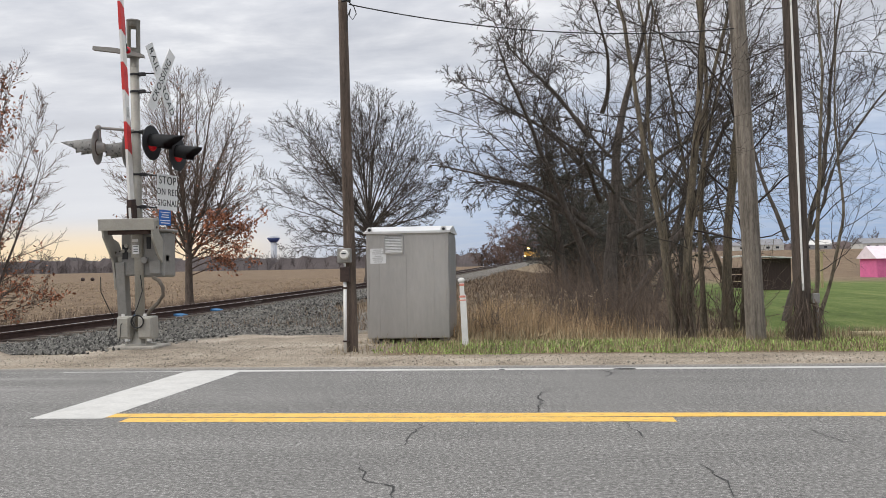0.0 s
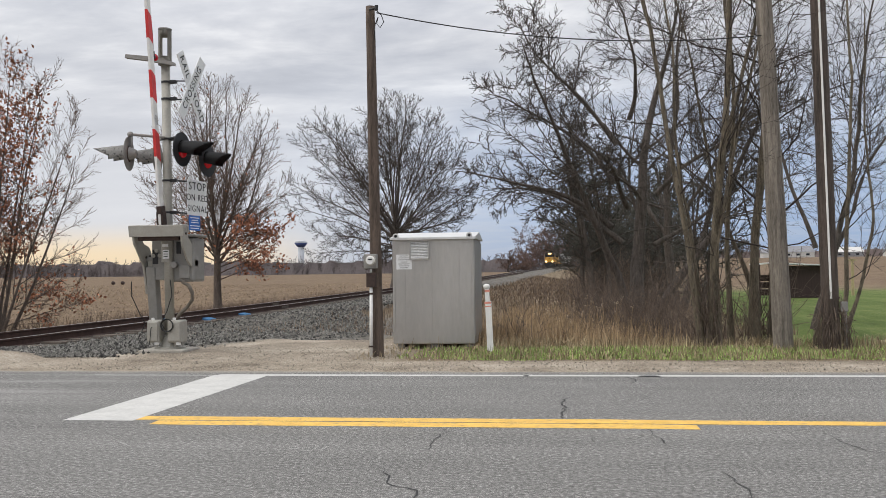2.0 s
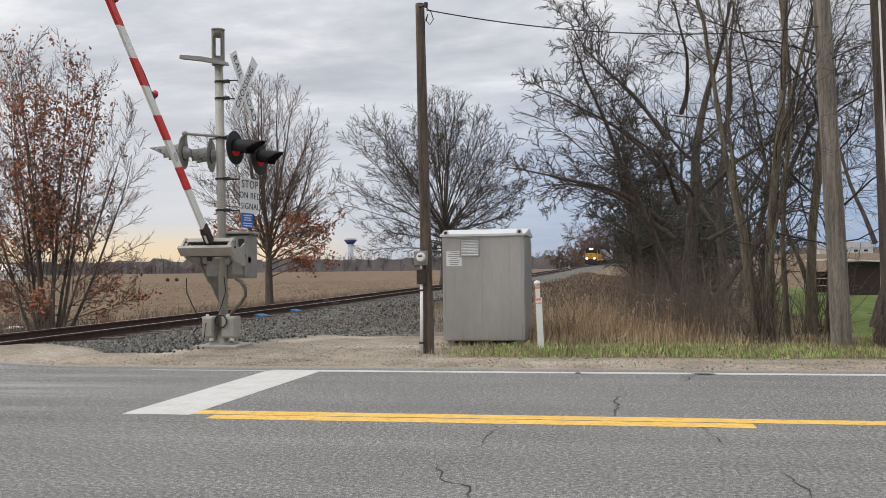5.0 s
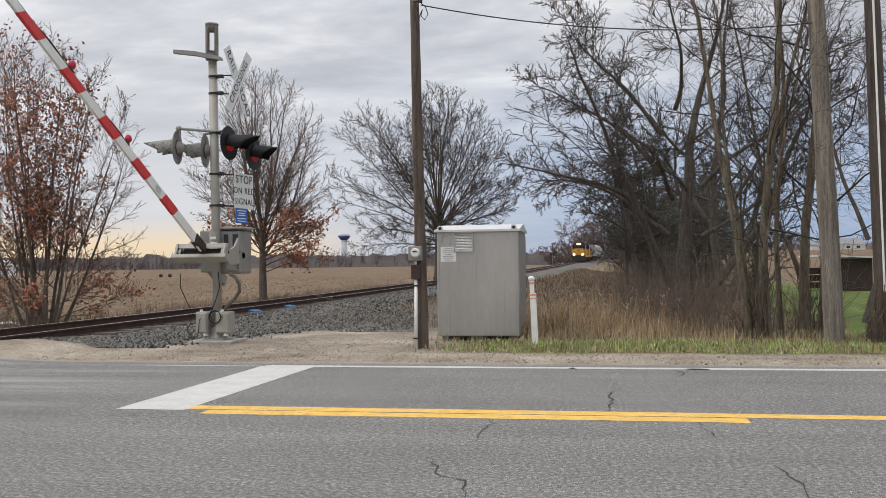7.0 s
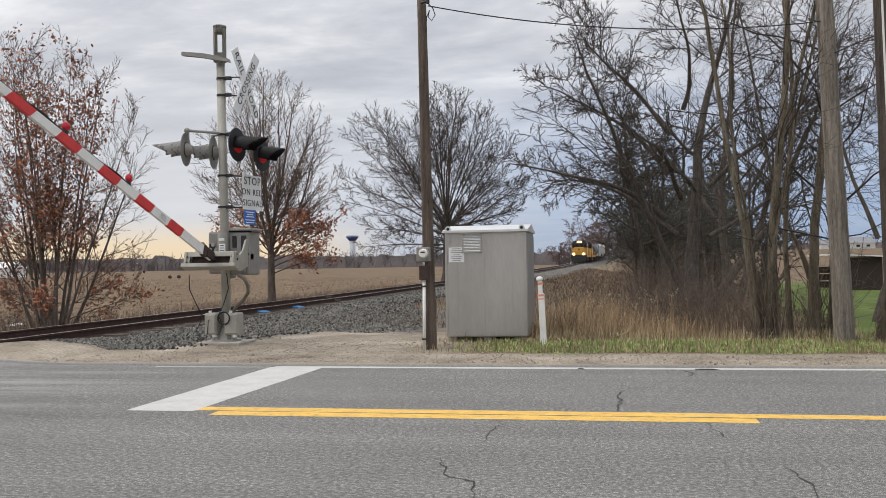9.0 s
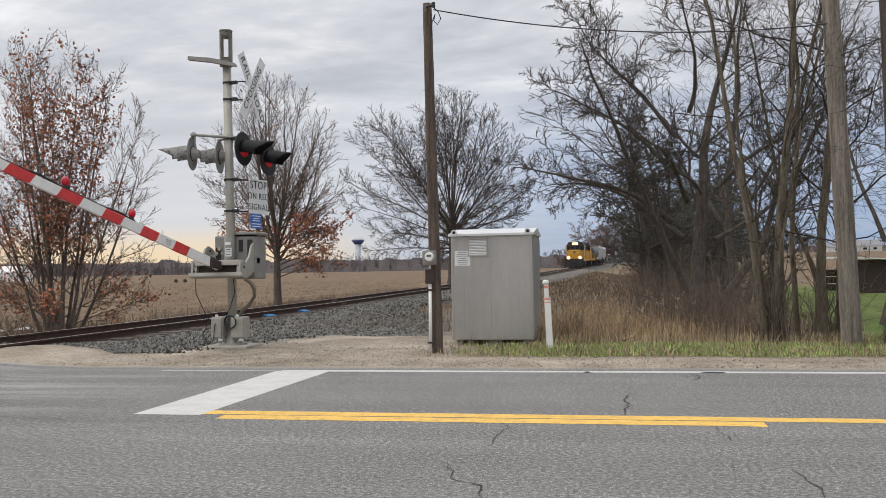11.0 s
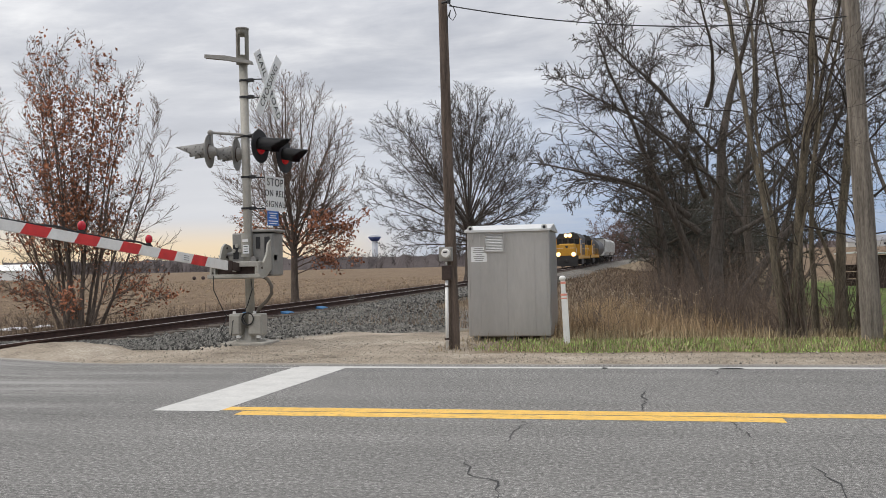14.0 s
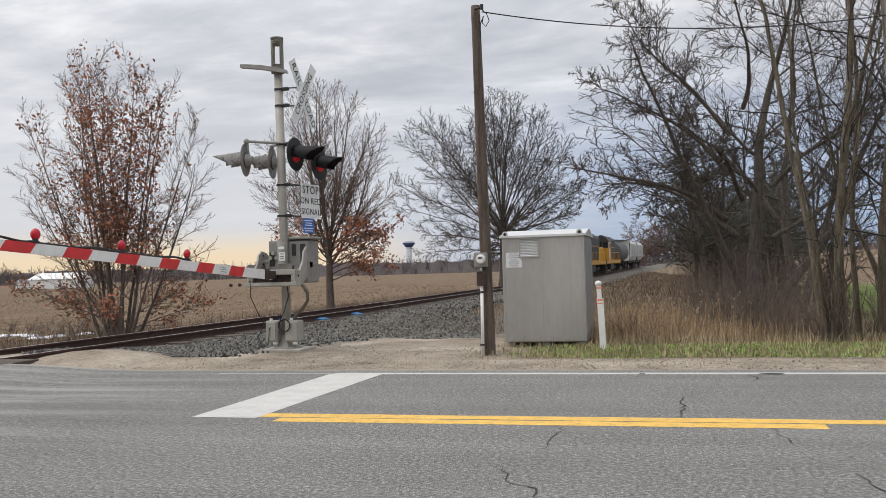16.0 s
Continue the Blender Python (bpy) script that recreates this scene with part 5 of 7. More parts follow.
def build_trees():
    # young oak clump beyond the track, many upright stems, russet leaves
    rng = random.Random(3)
    stems = []
    for dx, dy, lean, h in ((-0.50, 0, -27, 7.0), (-0.35, 0.3, -19, 7.6), (-0.2, -0.2, -10, 7.6), (-0.05, 0.2, -4, 7.9), (0.05, -0.25, 1, 7.8), (0.0, 0.0, -2, 7.9), (0.12, 0.3, 3, 7.7), (-0.1, 0.1, -7, 7.6), (0.2, -0.1, 5, 7.8), (0.3, 0.2, 11, 7.5), (0.45, 0, 20, 6.9), (0.4, 0.5, 29, 5.6), (-0.4, 0.4, -34, 5.6)):
        lean *= 0.84
        stems.append(((dx, dy, 0), (math.sin(math.radians(lean)), rng.uniform(-0.2, 0.2), math.cos(math.radians(lean))), h, 0.042 + 0.02 * rng.random()))
    for k in range(5):
        a = k * 2.4 + 0.4
        stems.append(((math.cos(a) * 0.35, math.sin(a) * 0.3, 0.25 + 0.09 * k), (math.cos(a), math.sin(a), 0.55), 2.3 + 0.5 * rng.random(), 0.020, (0, 0, -0.45)))
    lv = [dict(length=8, radius=0.1, n=12, sides=7, wander=0.035, up=0.02, kids=17, t0=0.14, angle=44, spread=11, narrow=12, ratio=0.36, thin=0.40, tip=0.12, fall=0.45, flare=0.4),
          dict(n=6, sides=4, wander=0.09, up=0.06, kids=9, t0=0.12, angle=34, spread=11, ratio=0.50, thin=0.5, least=0.007, tip=0.35),
          dict(n=4, sides=3, wander=0.12, up=0.05, kids=6, t0=0.12, angle=32, spread=12, ratio=0.6, thin=0.8, least=0.0052, tip=0.4),
          dict(n=1, sides=3, wander=0.14, up=0.05)]

    def oak_a(p, r):
        x, z = p[:, 0], p[:, 2]
        core = 0.55 * np.exp(-((x + 0.15 - 0.08 * z) / 0.95) ** 2) + 0.16 * np.exp(-((x + 0.42 * z - 0.2) / 0.5) ** 2)
        want = np.where(z < 2.5, 0.085, np.where(z < 7.0, core, 0.3 * core))
        return r.random(len(p)) < want
    make_tree("oak_tree", "young multi-stemmed oak holding russet dead leaves", (-16.1, 24.0, -0.36), lv, 12, M["bark_oak"], M["twig_oak"], stems,
              leaves=dict(level=2, where=oak_a, size=0.060, per=4, scatter=0.10), env=((0, 0, 4.2), (3.8, 3.2, 4.8)))

    def leaders(rng, n, z0, z1, lean0, lean1, r, env, droop=0.0):
        """Limbs leaving the bole between two heights, the upper ones steeper, each reaching for the edge of the crown."""
        out = []
        for i in range(n):
            t = (i + 0.5) / n
            az = i * 2.4 + rng.uniform(-0.25, 0.25)
            lean = math.radians(lean1 + (lean0 - lean1) * t + rng.uniform(-4, 4))
            p = np.array((math.cos(az) * 0.05, math.sin(az) * 0.05, z0 + (z1 - z0) * t))
            d = np.array((math.sin(lean) * math.cos(az), math.sin(lean) * math.sin(az), math.cos(lean)))
            l = float(within(env, p[None], d[None], np.array([40.0]))[0]) * rng.uniform(0.86, 0.97)
            out.append((tuple(p), tuple(d), l, r * rng.uniform(0.8, 1.1), (0, 0, 0.22 - droop * math.sin(lean))))
        return out

    def forked(name, label, base, seed, env, sets, bole, fan, twig_mat, low=None, leaf=None, bark="bark"):
        rng = random.Random(seed)
        root = empty(name, Matrix.Translation(base))
        nr = np.random.default_rng(seed)
        v, f = tubes(grow(nr, (0, 0, 0), bole))
        quick_mesh("trunk", v, f, M[bark], root)
        stems = []
        for args in sets:
            stems += leaders(rng, *args[:6], env, args[6])
        g = grow(nr, None, fan, stems=stems, env=env)
        v, f = tubes(g[:2])
        quick_mesh("branching", v, f, M[bark], root)
        v, f = tubes(g[2:])
        quick_mesh("crown", v, f, twig_mat, root)
        if low:
            hang = [dict(fan[0], kids=9), dict(fan[1], kids=6, up=0.0), dict(fan[2], kids=4), fan[3]]
            g2 = grow(nr, None, hang, stems=low)
            v, f = tubes(g2)
            quick_mesh("low_branching", v, f, twig_mat, root)
            pts = np.concatenate([q[0][:, 1:, :].reshape(-1, 3) for q in (g[2], g2[2], g2[3])])
            v, f = flakes(nr, pts[leaf(pts, nr)], 0.085, 2, 0.12)
            quick_mesh("dead_leaves", v, f, M["leaf"], root, "clinging russet dead leaves")
        tagged(root, label, "tree")

    # oak beside the track: forked leaders fanning up, drooping low limbs with leaves
    def oak_b(p, r):
        x, z = p[:, 0], p[:, 2]
        return r.random(len(p)) < np.where((z > 0.9) & (z < 4.4), 0.15 + 0.10 * (x > 0.4), 0.006)
    fan = [dict(n=10, sides=6, wander=0.05, up=0.02, kids=14, t0=0.14, angle=32, spread=8, ratio=0.46, thin=0.48, tip=0.14, fall=0.45),
           dict(n=6, sides=4, wander=0.09, up=0.05, kids=9, t0=0.10, angle=32, spread=9, ratio=0.48, thin=0.55, least=0.009, tip=0.25, fall=0.45),
           dict(n=3, sides=3, wander=0.11, up=0.04, kids=5, t0=0.12, angle=32, spread=10, ratio=0.55, thin=0.7, least=0.0065, tip=0.4),
           dict(n=1, sides=3, wander=0.12, up=0.03)]
    low = [((0, 0, 1.5 + 0.28 * i), (math.cos(a), math.sin(a) * 0.6, 0.42), 2.9 - 0.06 * i, 0.033, (0, 0, -0.35)) for i, a in enumerate((0.2, 5.9, 0.9, 2.9, 0.0, 5.4, 0.5, 3.6, 6.1, 0.3))]
    forked("oak_tree", "bare oak by the field with russet leaves low down", (-15.3, 39.6, -0.36), 5, ((-0.2, 0, 6.6), (3.6, 3.4, 4.5)),
           [(10, 2.2, 3.6, 4, 30, 0.072, 0.0), (14, 2.2, 3.8, 34, 72, 0.045, 0.1)], [dict(length=3.6, radius=0.20, n=8, sides=12, wander=0.02, up=0.05, tip=0.6, flare=0.5)], fan, M["twig_oak"], low, oak_b, "bark_oak")
    # broad maple farther along the track
    wide = [dict(fan[0], n=12, kids=13, t0=0.30, wander=0.04, up=0.0, angle=36, ratio=0.36, fall=0.35), dict(fan[1], kids=9, least=0.017, up=0.03, ratio=0.5, angle=36), dict(fan[2], kids=6, least=0.014), fan[3]]
    forked("maple_tree", "broad bare maple with a rounded crown of ascending limbs", (-13.3, 75.0, 0.0), 9, ((-1.6, 0, 9.0), (8.9, 8.6, 8.2)),
           [(6, 4.6, 6.4, 4, 24, 0.11, 0.1), (17, 3.6, 6.0, 28, 58, 0.10, 0.15), (22, 2.8, 5.0, 58, 94, 0.085, 0.3)],
           [dict(length=7.0, radius=0.46, n=8, sides=12, wander=0.015, up=0.05, tip=0.4, flare=0.35)], wide, M["twig"])
    # big spreading trees behind the roadside trunks: crooked limbs that arch out and hang at the tips
    big = [dict(n=16, sides=9, wander=0.085, up=0.0, kids=11, t0=0.28, angle=52, spread=14, narrow=16, ratio=0.46, thin=0.36, tip=0.14, fall=0.4, flare=0.15),
           dict(n=9, sides=5, wander=0.13, up=0.02, kids=9, t0=0.10, angle=42, spread=12, ratio=0.50, thin=0.46, least=0.014, tip=0.18, fall=0.45),
           dict(n=5, sides=3, wander=0.13, up=0.02, kids=6, t0=0.08, angle=36, spread=12, ratio=0.62, thin=0.6, least=0.0098, tip=0.35),
           dict(n=3, sides=3, wander=0.13, up=0.01, kids=3, t0=0.15, angle=32, spread=12, ratio=0.75, thin=0.8, least=0.0068, tip=0.5),
           dict(n=1, sides=3, wander=0.16, up=0.0)]
    env = ((0.2, 0, 6.9), (6.4, 5.2, 5.4))
    stems = [((0, 0, 0), (-0.10, 0.0, 1), 10.6, 0.25, (0.15, 0, 0)), ((0.2, 0.1, 0), (0.50, 0.1, 1), 9.4, 0.16, (-0.2, 0, 0.1)), ((-0.15, 0.1, 0), (-0.20, -0.1, 1), 9.6, 0.14, (-0.15, 0, 0.1)),
             ((-0.5, 0, 2.7), (-1, -0.15, 0.80), 5.0, 0.095, (0, 0, -0.75)), ((-0.8, 0.1, 3.2), (-1, 0.1, 1.0), 5.4, 0.095, (-0.1, 0, -0.8)), ((-0.7, 0.1, 4.6), (-0.9, -0.1, 1.2), 5.2, 0.085, (-0.4, 0, -0.6)),
             ((-0.6, 0, 5.8), (-0.65, -0.2, 1), 5.2, 0.075, (-0.2, 0, -0.2)), ((-0.3, 0, 3.8), (-0.6, -0.9, 1), 5.8, 0.08, (0, 0, -0.5)), ((0.5, 0, 2.6), (1, 0.1, 0.55), 4.6, 0.085, (0, 0, 0.1)),
             ((0.6, 0, 4.2), (0.8, -0.4, 1), 5.0, 0.075, (0, 0, -0.3)), ((-0.2, 0, 6.6), (0.25, -0.5, 1), 4.6, 0.07)]
    make_tree("spreading_tree", "large bare tree with crooked spreading limbs", (2.6, 29.0, -0.45), big, 21, M["bark"], M["twig"], stems, env=env)
    thin_big = [dict(big[0], kids=9, t0=0.3), dict(big[1], kids=6, least=0.014), dict(big[2], kids=6, least=0.010), dict(big[3], kids=3, least=0.008), big[4]]
    stems = [((0, 0, 0), (-0.12, 0.0, 1), 12.5, 0.20), ((0.2, 0.1, 0.0), (0.30, -0.05, 1), 11.5, 0.16, (-0.2, 0, 0)), ((-0.2, 0.1, 3.0), (-0.8, 0.2, 1), 7.0, 0.10), ((0.2, 0.1, 4.0), (0.9, 0.0, 0.9), 6.0, 0.09)]
    make_tree("spreading_tree", "large bare tree with crooked limbs behind brush", (5.0, 38.0, -0.4), thin_big, 22, M["bark"], M["twig"], stems)
    slim = [dict(big[0], kids=9, t0=0.25), dict(big[1], kids=6, least=0.008), dict(big[2], kids=6), dict(big[3], kids=3), big[4]]
    stems = [((0, 0, 0), (0.22, 0.0, 1), 10.0, 0.10, (-0.1, 0, 0)), ((0.3, 0, 1.6), (0.75, 0.1, 1), 7.6, 0.065, (-0.1, 0, 0.2)), ((0.1, 0, 2.2), (-0.4, 0.1, 1), 7.0, 0.06)]
    make_tree("spreading_tree", "bare tree with forked limbs at the lawn edge", (6.9, 25.5, -0.3), slim, 23, M["bark"], M["twig"], stems)

    # slim roadside trunks
    trunk = [dict(length=12, radius=0.1, n=30, sides=9, wander=0.042, up=0.03, kids=20, t0=0.14, angle=56, spread=18, narrow=18, ratio=0.25, thin=0.3, tip=0.3, fall=0.25, flare=0.5),
             dict(n=7, sides=4, wander=0.17, up=0.04, kids=7, t0=0.15, angle=42, spread=12, ratio=0.5, thin=0.5, least=0.004, tip=0.25),
             dict(n=4, sides=3, wander=0.16, up=0.03, kids=5, t0=0.15, angle=38, spread=12, ratio=0.5, thin=0.7, least=0.003, tip=0.4),
             dict(n=2, sides=3, wander=0.16, up=0.02)]
    spots = [((2.62, 16.75), [((-0.06, 0, 0), (-0.03, 0, 1), 12, 0.056, (-0.1, 0, 0)), ((0.10, 0.1, 0), (0.05, 0, 1), 12.5, 0.072), ((0.24, 0, 0), (0.0, 0, 1), 11, 0.050, (0.12, 0, 0)), ((0.04, -0.08, 0), (0.13, 0.02, 1), 9, 0.042), ((0.0, 0.1, 0.2), (-0.16, 0.05, 1), 8, 0.04)], "clump of slim mossy trunks with vines at the roots"),
             ((3.24, 17.6), [((0, 0, 0), (0.01, 0, 1), 12, 0.052, (-0.08, 0, 0))], "slim bare tree at the roadside"),
             ((3.63, 17.5), [((0, 0, 0), (-0.01, 0, 1), 13, 0.09), ((0.0, 0.15, 1.2), (-0.35, 0.1, 1), 6, 0.04)], "slim mossy bare tree at the roadside"),
             ((4.02, 17.7), [((0, 0, 0), (0.03, 0, 1), 12, 0.085)], "mossy bare tree behind a grey pole"),
             ((5.9, 20.0), [((0, 0, 0), (0.10, 0, 1), 9.5, 0.05), ((0.1, 0, 0.3), (0.42, 0.1, 1), 7.5, 0.04)], "forked bare tree at the lawn edge")]
    for i, ((x, y), st, lab) in enumerate(spots):
        t = make_tree("roadside_tree", lab, (x, y, ground_z(x, y) - 0.04), trunk, 40 + i, M["bark_mossy"], M["twig"], st, split=1)
        if i in (0, 2, 3):
            r = np.random.default_rng(70 + i)
            n = 70 if i == 0 else 30
            vs = []
            for _ in range(n):
                a, rr = r.uniform(0, 6.28), r.uniform(0.12, 0.26)
                vs.append(((math.cos(a) * rr + (0.08 if i == 0 else 0), math.sin(a) * rr, 0), (-math.cos(a) * 0.16, -math.sin(a) * 0.16, 1), r.uniform(0.6, 2.2), r.uniform(0.005, 0.012)))
            vine = [dict(n=6, sides=4, wander=0.16, up=0.02, kids=3, t0=0.3, angle=70, spread=20, ratio=0.3, thin=0.6, least=0.003, tip=0.4), dict(n=3, sides=3, wander=0.3, up=-0.15)]
            g = grow(r, (0, 0, 0), vine, stems=vs)
            v, f = tubes(g)
            quick_mesh("vines", v, f, M["brush"], t, "dry grey vines round the foot of the trunk")


def thicket(name, label, places, mat, seed, dense, height, category="brush"):
    """Many thin arching stems with side twigs, one tangled mass."""
    rng = np.random.default_rng(seed)
    stems = []
    for (x, y, sx, sy, n, h) in places:
        for _ in range(n):
            px, py = x + rng.normal(0, sx), y + rng.normal(0, sy)
            a = rng.uniform(0, 6.28)
            lean = rng.uniform(0.05, 0.75)
            stems.append(((px, py, ground_z(px, py) - 0.05), (math.cos(a) * lean, math.sin(a) * lean, 1), h * rng.uniform(0.55, 1.15), 0.006 * dense + 0.004 * h * rng.random()))
    lv = [dict(n=5, sides=4, wander=0.14, up=-0.02, kids=6, t0=0.15, angle=42, spread=15, ratio=0.5, thin=0.6, least=0.0035 * dense, tip=0.3, fall=0.4),
          dict(n=3, sides=3, wander=0.2, up=0.02, kids=4, t0=0.15, angle=42, spread=15, ratio=0.5, thin=0.7, least=0.003 * dense, tip=0.4),
          dict(n=1, sides=3, wander=0.2, up=0.0)]
    v, f = tubes(grow(rng, None, lv, stems=stems))
    return tagged(quick_mesh(name, v, f, mat), label, category, kind="stuff")


def blades(rng, xs, ys, zs, h, w, bend, turn_wide=True):
    n = len(xs)
    a = rng.uniform(0, 6.28, n)
    side = np.stack([np.cos(a), np.sin(a), np.zeros(n)], 1) * (w * rng.uniform(0.6, 1.3, n))[:, None]
    lean = np.stack([np.cos(a + 1.57), np.sin(a + 1.57), np.zeros(n)], 1) * (h * bend * rng.normal(0, 1, n))[:, None]
    b = np.stack([xs, ys, zs], 1)
    up = np.array([0, 0, 1.0]) * h[:, None]
    v = np.stack([b - side, b + side, b + side * 0.7 + up * 0.55 + lean * 0.35, b - side * 0.7 + up * 0.55 + lean * 0.35, b + up * 0.95 + lean], 1).reshape(-1, 3)
    i = np.arange(n)[:, None] * 5
    f = np.concatenate([i + np.array([0, 1, 2]), i + np.array([0, 2, 3]), i + np.array([3, 2, 4])])
    return v, f


def heights(xs, ys):
    return np.array([ground_z(x, y) for x, y in zip(xs, ys)])


M["brush_red"] = material("reddish_far_twigs", (0.17, 0.11, 0.09), 0.95, scale=0.3, vary=0.3, island=0.4)
M["pebble"] = material("mixed_pebbles", (0.40, 0.35, 0.285), 0.9, scale=8, vary=0.25, island=0.5)
M["stubble"] = material("pale_corn_stalks", (0.33, 0.245, 0.155), 0.9, scale=0.4, vary=0.3, island=0.75)
M["weed"] = material("dead_brown_weeds", (0.20, 0.145, 0.10), 0.9, scale=0.8, vary=0.3, island=0.6)
M["snow"] = material("old_grainy_snow", (0.78, 0.79, 0.82), 0.7, scale=6, vary=0.08, bump=0.01)


def build_vegetation():
    rng = np.random.default_rng(77)
    # verge of spring grass along the road
    n = 30000
    xs = rng.uniform(-2.6, 13.0, n)
    ys = 14.15 + rng.random(n) ** 1.2 * 2.3 + 0.12 * np.sin(xs * 2.1) + rng.normal(0, 0.05, n)
    keep = (rng.random(n) < np.clip((xs + 2.6) / 1.8, 0.15, 1)) & ~((xs < -1.4) & (xs > -3.0) & (ys > 16.3))
    xs, ys = xs[keep], ys[keep]
    h = rng.uniform(0.025, 0.075, len(xs)) * np.clip(0.5 + (ys - 14.1) * 0.7, 0.45, 1.1)
    v, f = blades(rng, xs, ys, heights(xs, ys) - 0.01, h, 0.0085, 0.7)
    tagged(quick_mesh("verge_grass", v, f, M["grass"]), "strip of short green spring grass along the road", "grass", kind="stuff")
    n = 14000
    xs = rng.uniform(-3.2, 13.0, n)
    ys = 14.0 + rng.random(n) * 3.4
    keep = ~((xs < -1.35) & (ys > 16.35)) & ((xs > -1.6) | (rng.random(n) < 0.35))
    xs, ys = xs[keep], ys[keep]
    h = rng.uniform(0.04, 0.16, len(xs)) + np.where(ys > 16.3, 0.12, 0)
    v, f = blades(rng, xs, ys, heights(xs, ys) - 0.01, h, 0.006, 0.6)
    tagged(quick_mesh("dead_grass", v, f, M["grass_dry"]), "matted straw-coloured dead grass on the verge", "grass", kind="stuff")
    # pebbles and bits of stone on the gravel pad and shoulder
    n = 9000
    xs = rng.uniform(-10.5, 9.0, n)
    ys = 12.55 + rng.random(n) ** 1.2 * 4.5
    keep = (xs < -2.6) | (ys < 14.0)
    xs, ys = xs[keep], ys[keep]
    n = len(xs)
    base = np.array([(1, 0, 0), (-1, 0, 0), (0, 1, 0), (0, -1, 0), (0, 0, 1), (0, 0, -1)], float)
    tri = np.array([(0, 2, 4), (2, 1, 4), (1, 3, 4), (3, 0, 4), (2, 0, 5), (1, 2, 5), (3, 1, 5), (0, 3, 5)])
    sz = rng.uniform(0.004, 0.013, (n, 1, 3)) * (1 + 0.9 * (rng.random((n, 1, 1)) < 0.1))
    v = (base[None] * sz * rng.uniform(0.7, 1.2, (n, 6, 1)) + np.stack([xs, ys, np.maximum(heights(xs, ys), 0.0) - 0.004], 1)[:, None, :]).reshape(-1, 3)
    f = (tri[None] + 6 * np.arange(n)[:, None, None]).reshape(-1, 3)
    tagged(quick_mesh("pebbles", v, f, M["pebble"]), "scattered pebbles on the gravel shoulder", "pebbles", kind="stuff")
    # cut stalks and clods standing on the field
    n = 42000
    u = rng.random(n)
    ys = 20.5 + 120 * u ** 2.1
    xs = -14.6 - (10 + ys * 0.9) * rng.random(n)
    xs = np.where(rng.random(n) < 0.75, np.round(xs / 0.76 + 0.05 * ys) * 0.76 - 0.038 * ys + rng.normal(0, 0.06, n), xs)
    keep = xs < -14.4 - 0.3 * rng.random(n)
    xs, ys = xs[keep], ys[keep]
    grow_far = np.clip(ys / 45, 0.8, 2.0)
    v, f = blades(rng, xs, ys, heights(xs, ys) - 0.02, rng.uniform(0.02, 0.085, len(xs)) * grow_far ** 0.5, 0.022 * grow_far, 1.1)
    tagged(quick_mesh("stubble", v, f, M["stubble"]), "cut corn stalks and litter on the field", "stubble", kind="stuff")
    n = 7000
    ys = 19.0 + 60 * rng.random(n) ** 1.6
    xs = -13.6 - rng.random(n) ** 1.5 * 3.5 - 0.02 * ys
    v, f = blades(rng, xs, ys, heights(xs, ys) - 0.02, rng.uniform(0.08, 0.4, n), 0.008, 0.5)
    tagged(quick_mesh("dead_weeds", v, f, M["weed"]), "dead brown weeds between the track and the field", "weeds", kind="stuff")
    # dead grass and gravel on the embankment beyond the cabinet
    n = 30000
    ys = 24.0 + 120 * rng.random(n) ** 1.5
    tx = np.array([track_at(y)[0] for y in ys])
    xs = tx + 2.6 + rng.random(n) ** 0.8 * (3.5 - tx)
    v, f = blades(rng, xs, ys, heights(xs, ys) - 0.02, rng.uniform(0.06, 0.34, n), 0.010 * np.clip(ys / 25, 1, 4), 0.7)
    tagged(quick_mesh("embankment_grass", v, f, M["weed"]), "thin dead grass on the track embankment", "grass", kind="stuff")
    for i in range(26):
        x, y = rng.uniform(-24.5, -18.6), rng.uniform(24.2, 26.2)
        bm = bmesh.new()
        bmesh.ops.create_icosphere(bm, subdivisions=2, radius=1.0)
        for q in bm.verts:
            q.co *= 1 + 0.5 * noise.noise(q.co * 1.3 + Vector((i, 0, 0)))
            q.co = Vector((q.co.x * 0.28, q.co.y * 0.3, q.co.z * 0.05))
        ob = mesh_object("snow_patch", bm, M["snow"], smooth=True)
        ob.matrix_basis = Matrix.Translation((x, y, ground_z(x, y)))
        tagged(ob, "small melting snow patch on the field edge", "snow patch", "melting snow patches")
    # reeds in the dip behind the cabinet
    n = 13000
    xs = rng.uniform(-1.6, 2.6, n)
    ys = 17.0 + rng.random(n) * 12
    keep = rng.random(n) < np.clip(1.25 - (xs - 0.2 - (ys - 17) * 0.03) * 0.55, 0.12, 1)
    xs, ys = xs[keep] + 0.02 * (ys[keep] - 17), ys[keep]
    h = rng.uniform(0.35, 1.05, len(xs)) * np.clip(0.5 + (ys - 17) * 0.25, 0.5, 1)
    v, f = blades(rng, xs, ys, heights(xs, ys) - 0.02, h, 0.007, 0.28)
    tagged(quick_mesh("reeds", v, f, M["reed"]), "dry straw-coloured reeds in the ditch", "reeds", kind="stuff")
    n = 90
    xs, ys = rng.uniform(-0.6, 1.6, n), rng.uniform(18.5, 27, n)
    zs = heights(xs, ys)
    hh = rng.uniform(0.75, 1.3, n)
    st = [((x, y, z), (rng.normal(0, 0.08), rng.normal(0, 0.08), 1), k, 0.005) for x, y, z, k in zip(xs, ys, zs, hh)]
    g = grow(rng, None, [dict(n=4, sides=3, wander=0.05, up=0, tip=0.6)], stems=st)
    tips = g[0][0][:, -1, :]
    v, f = tubes(g)
    stalks = quick_mesh("reed_stalks", v, f, M["reed"])
    tagged(stalks, "tall dry reed stalks with pale plumes", "reeds", kind="stuff")
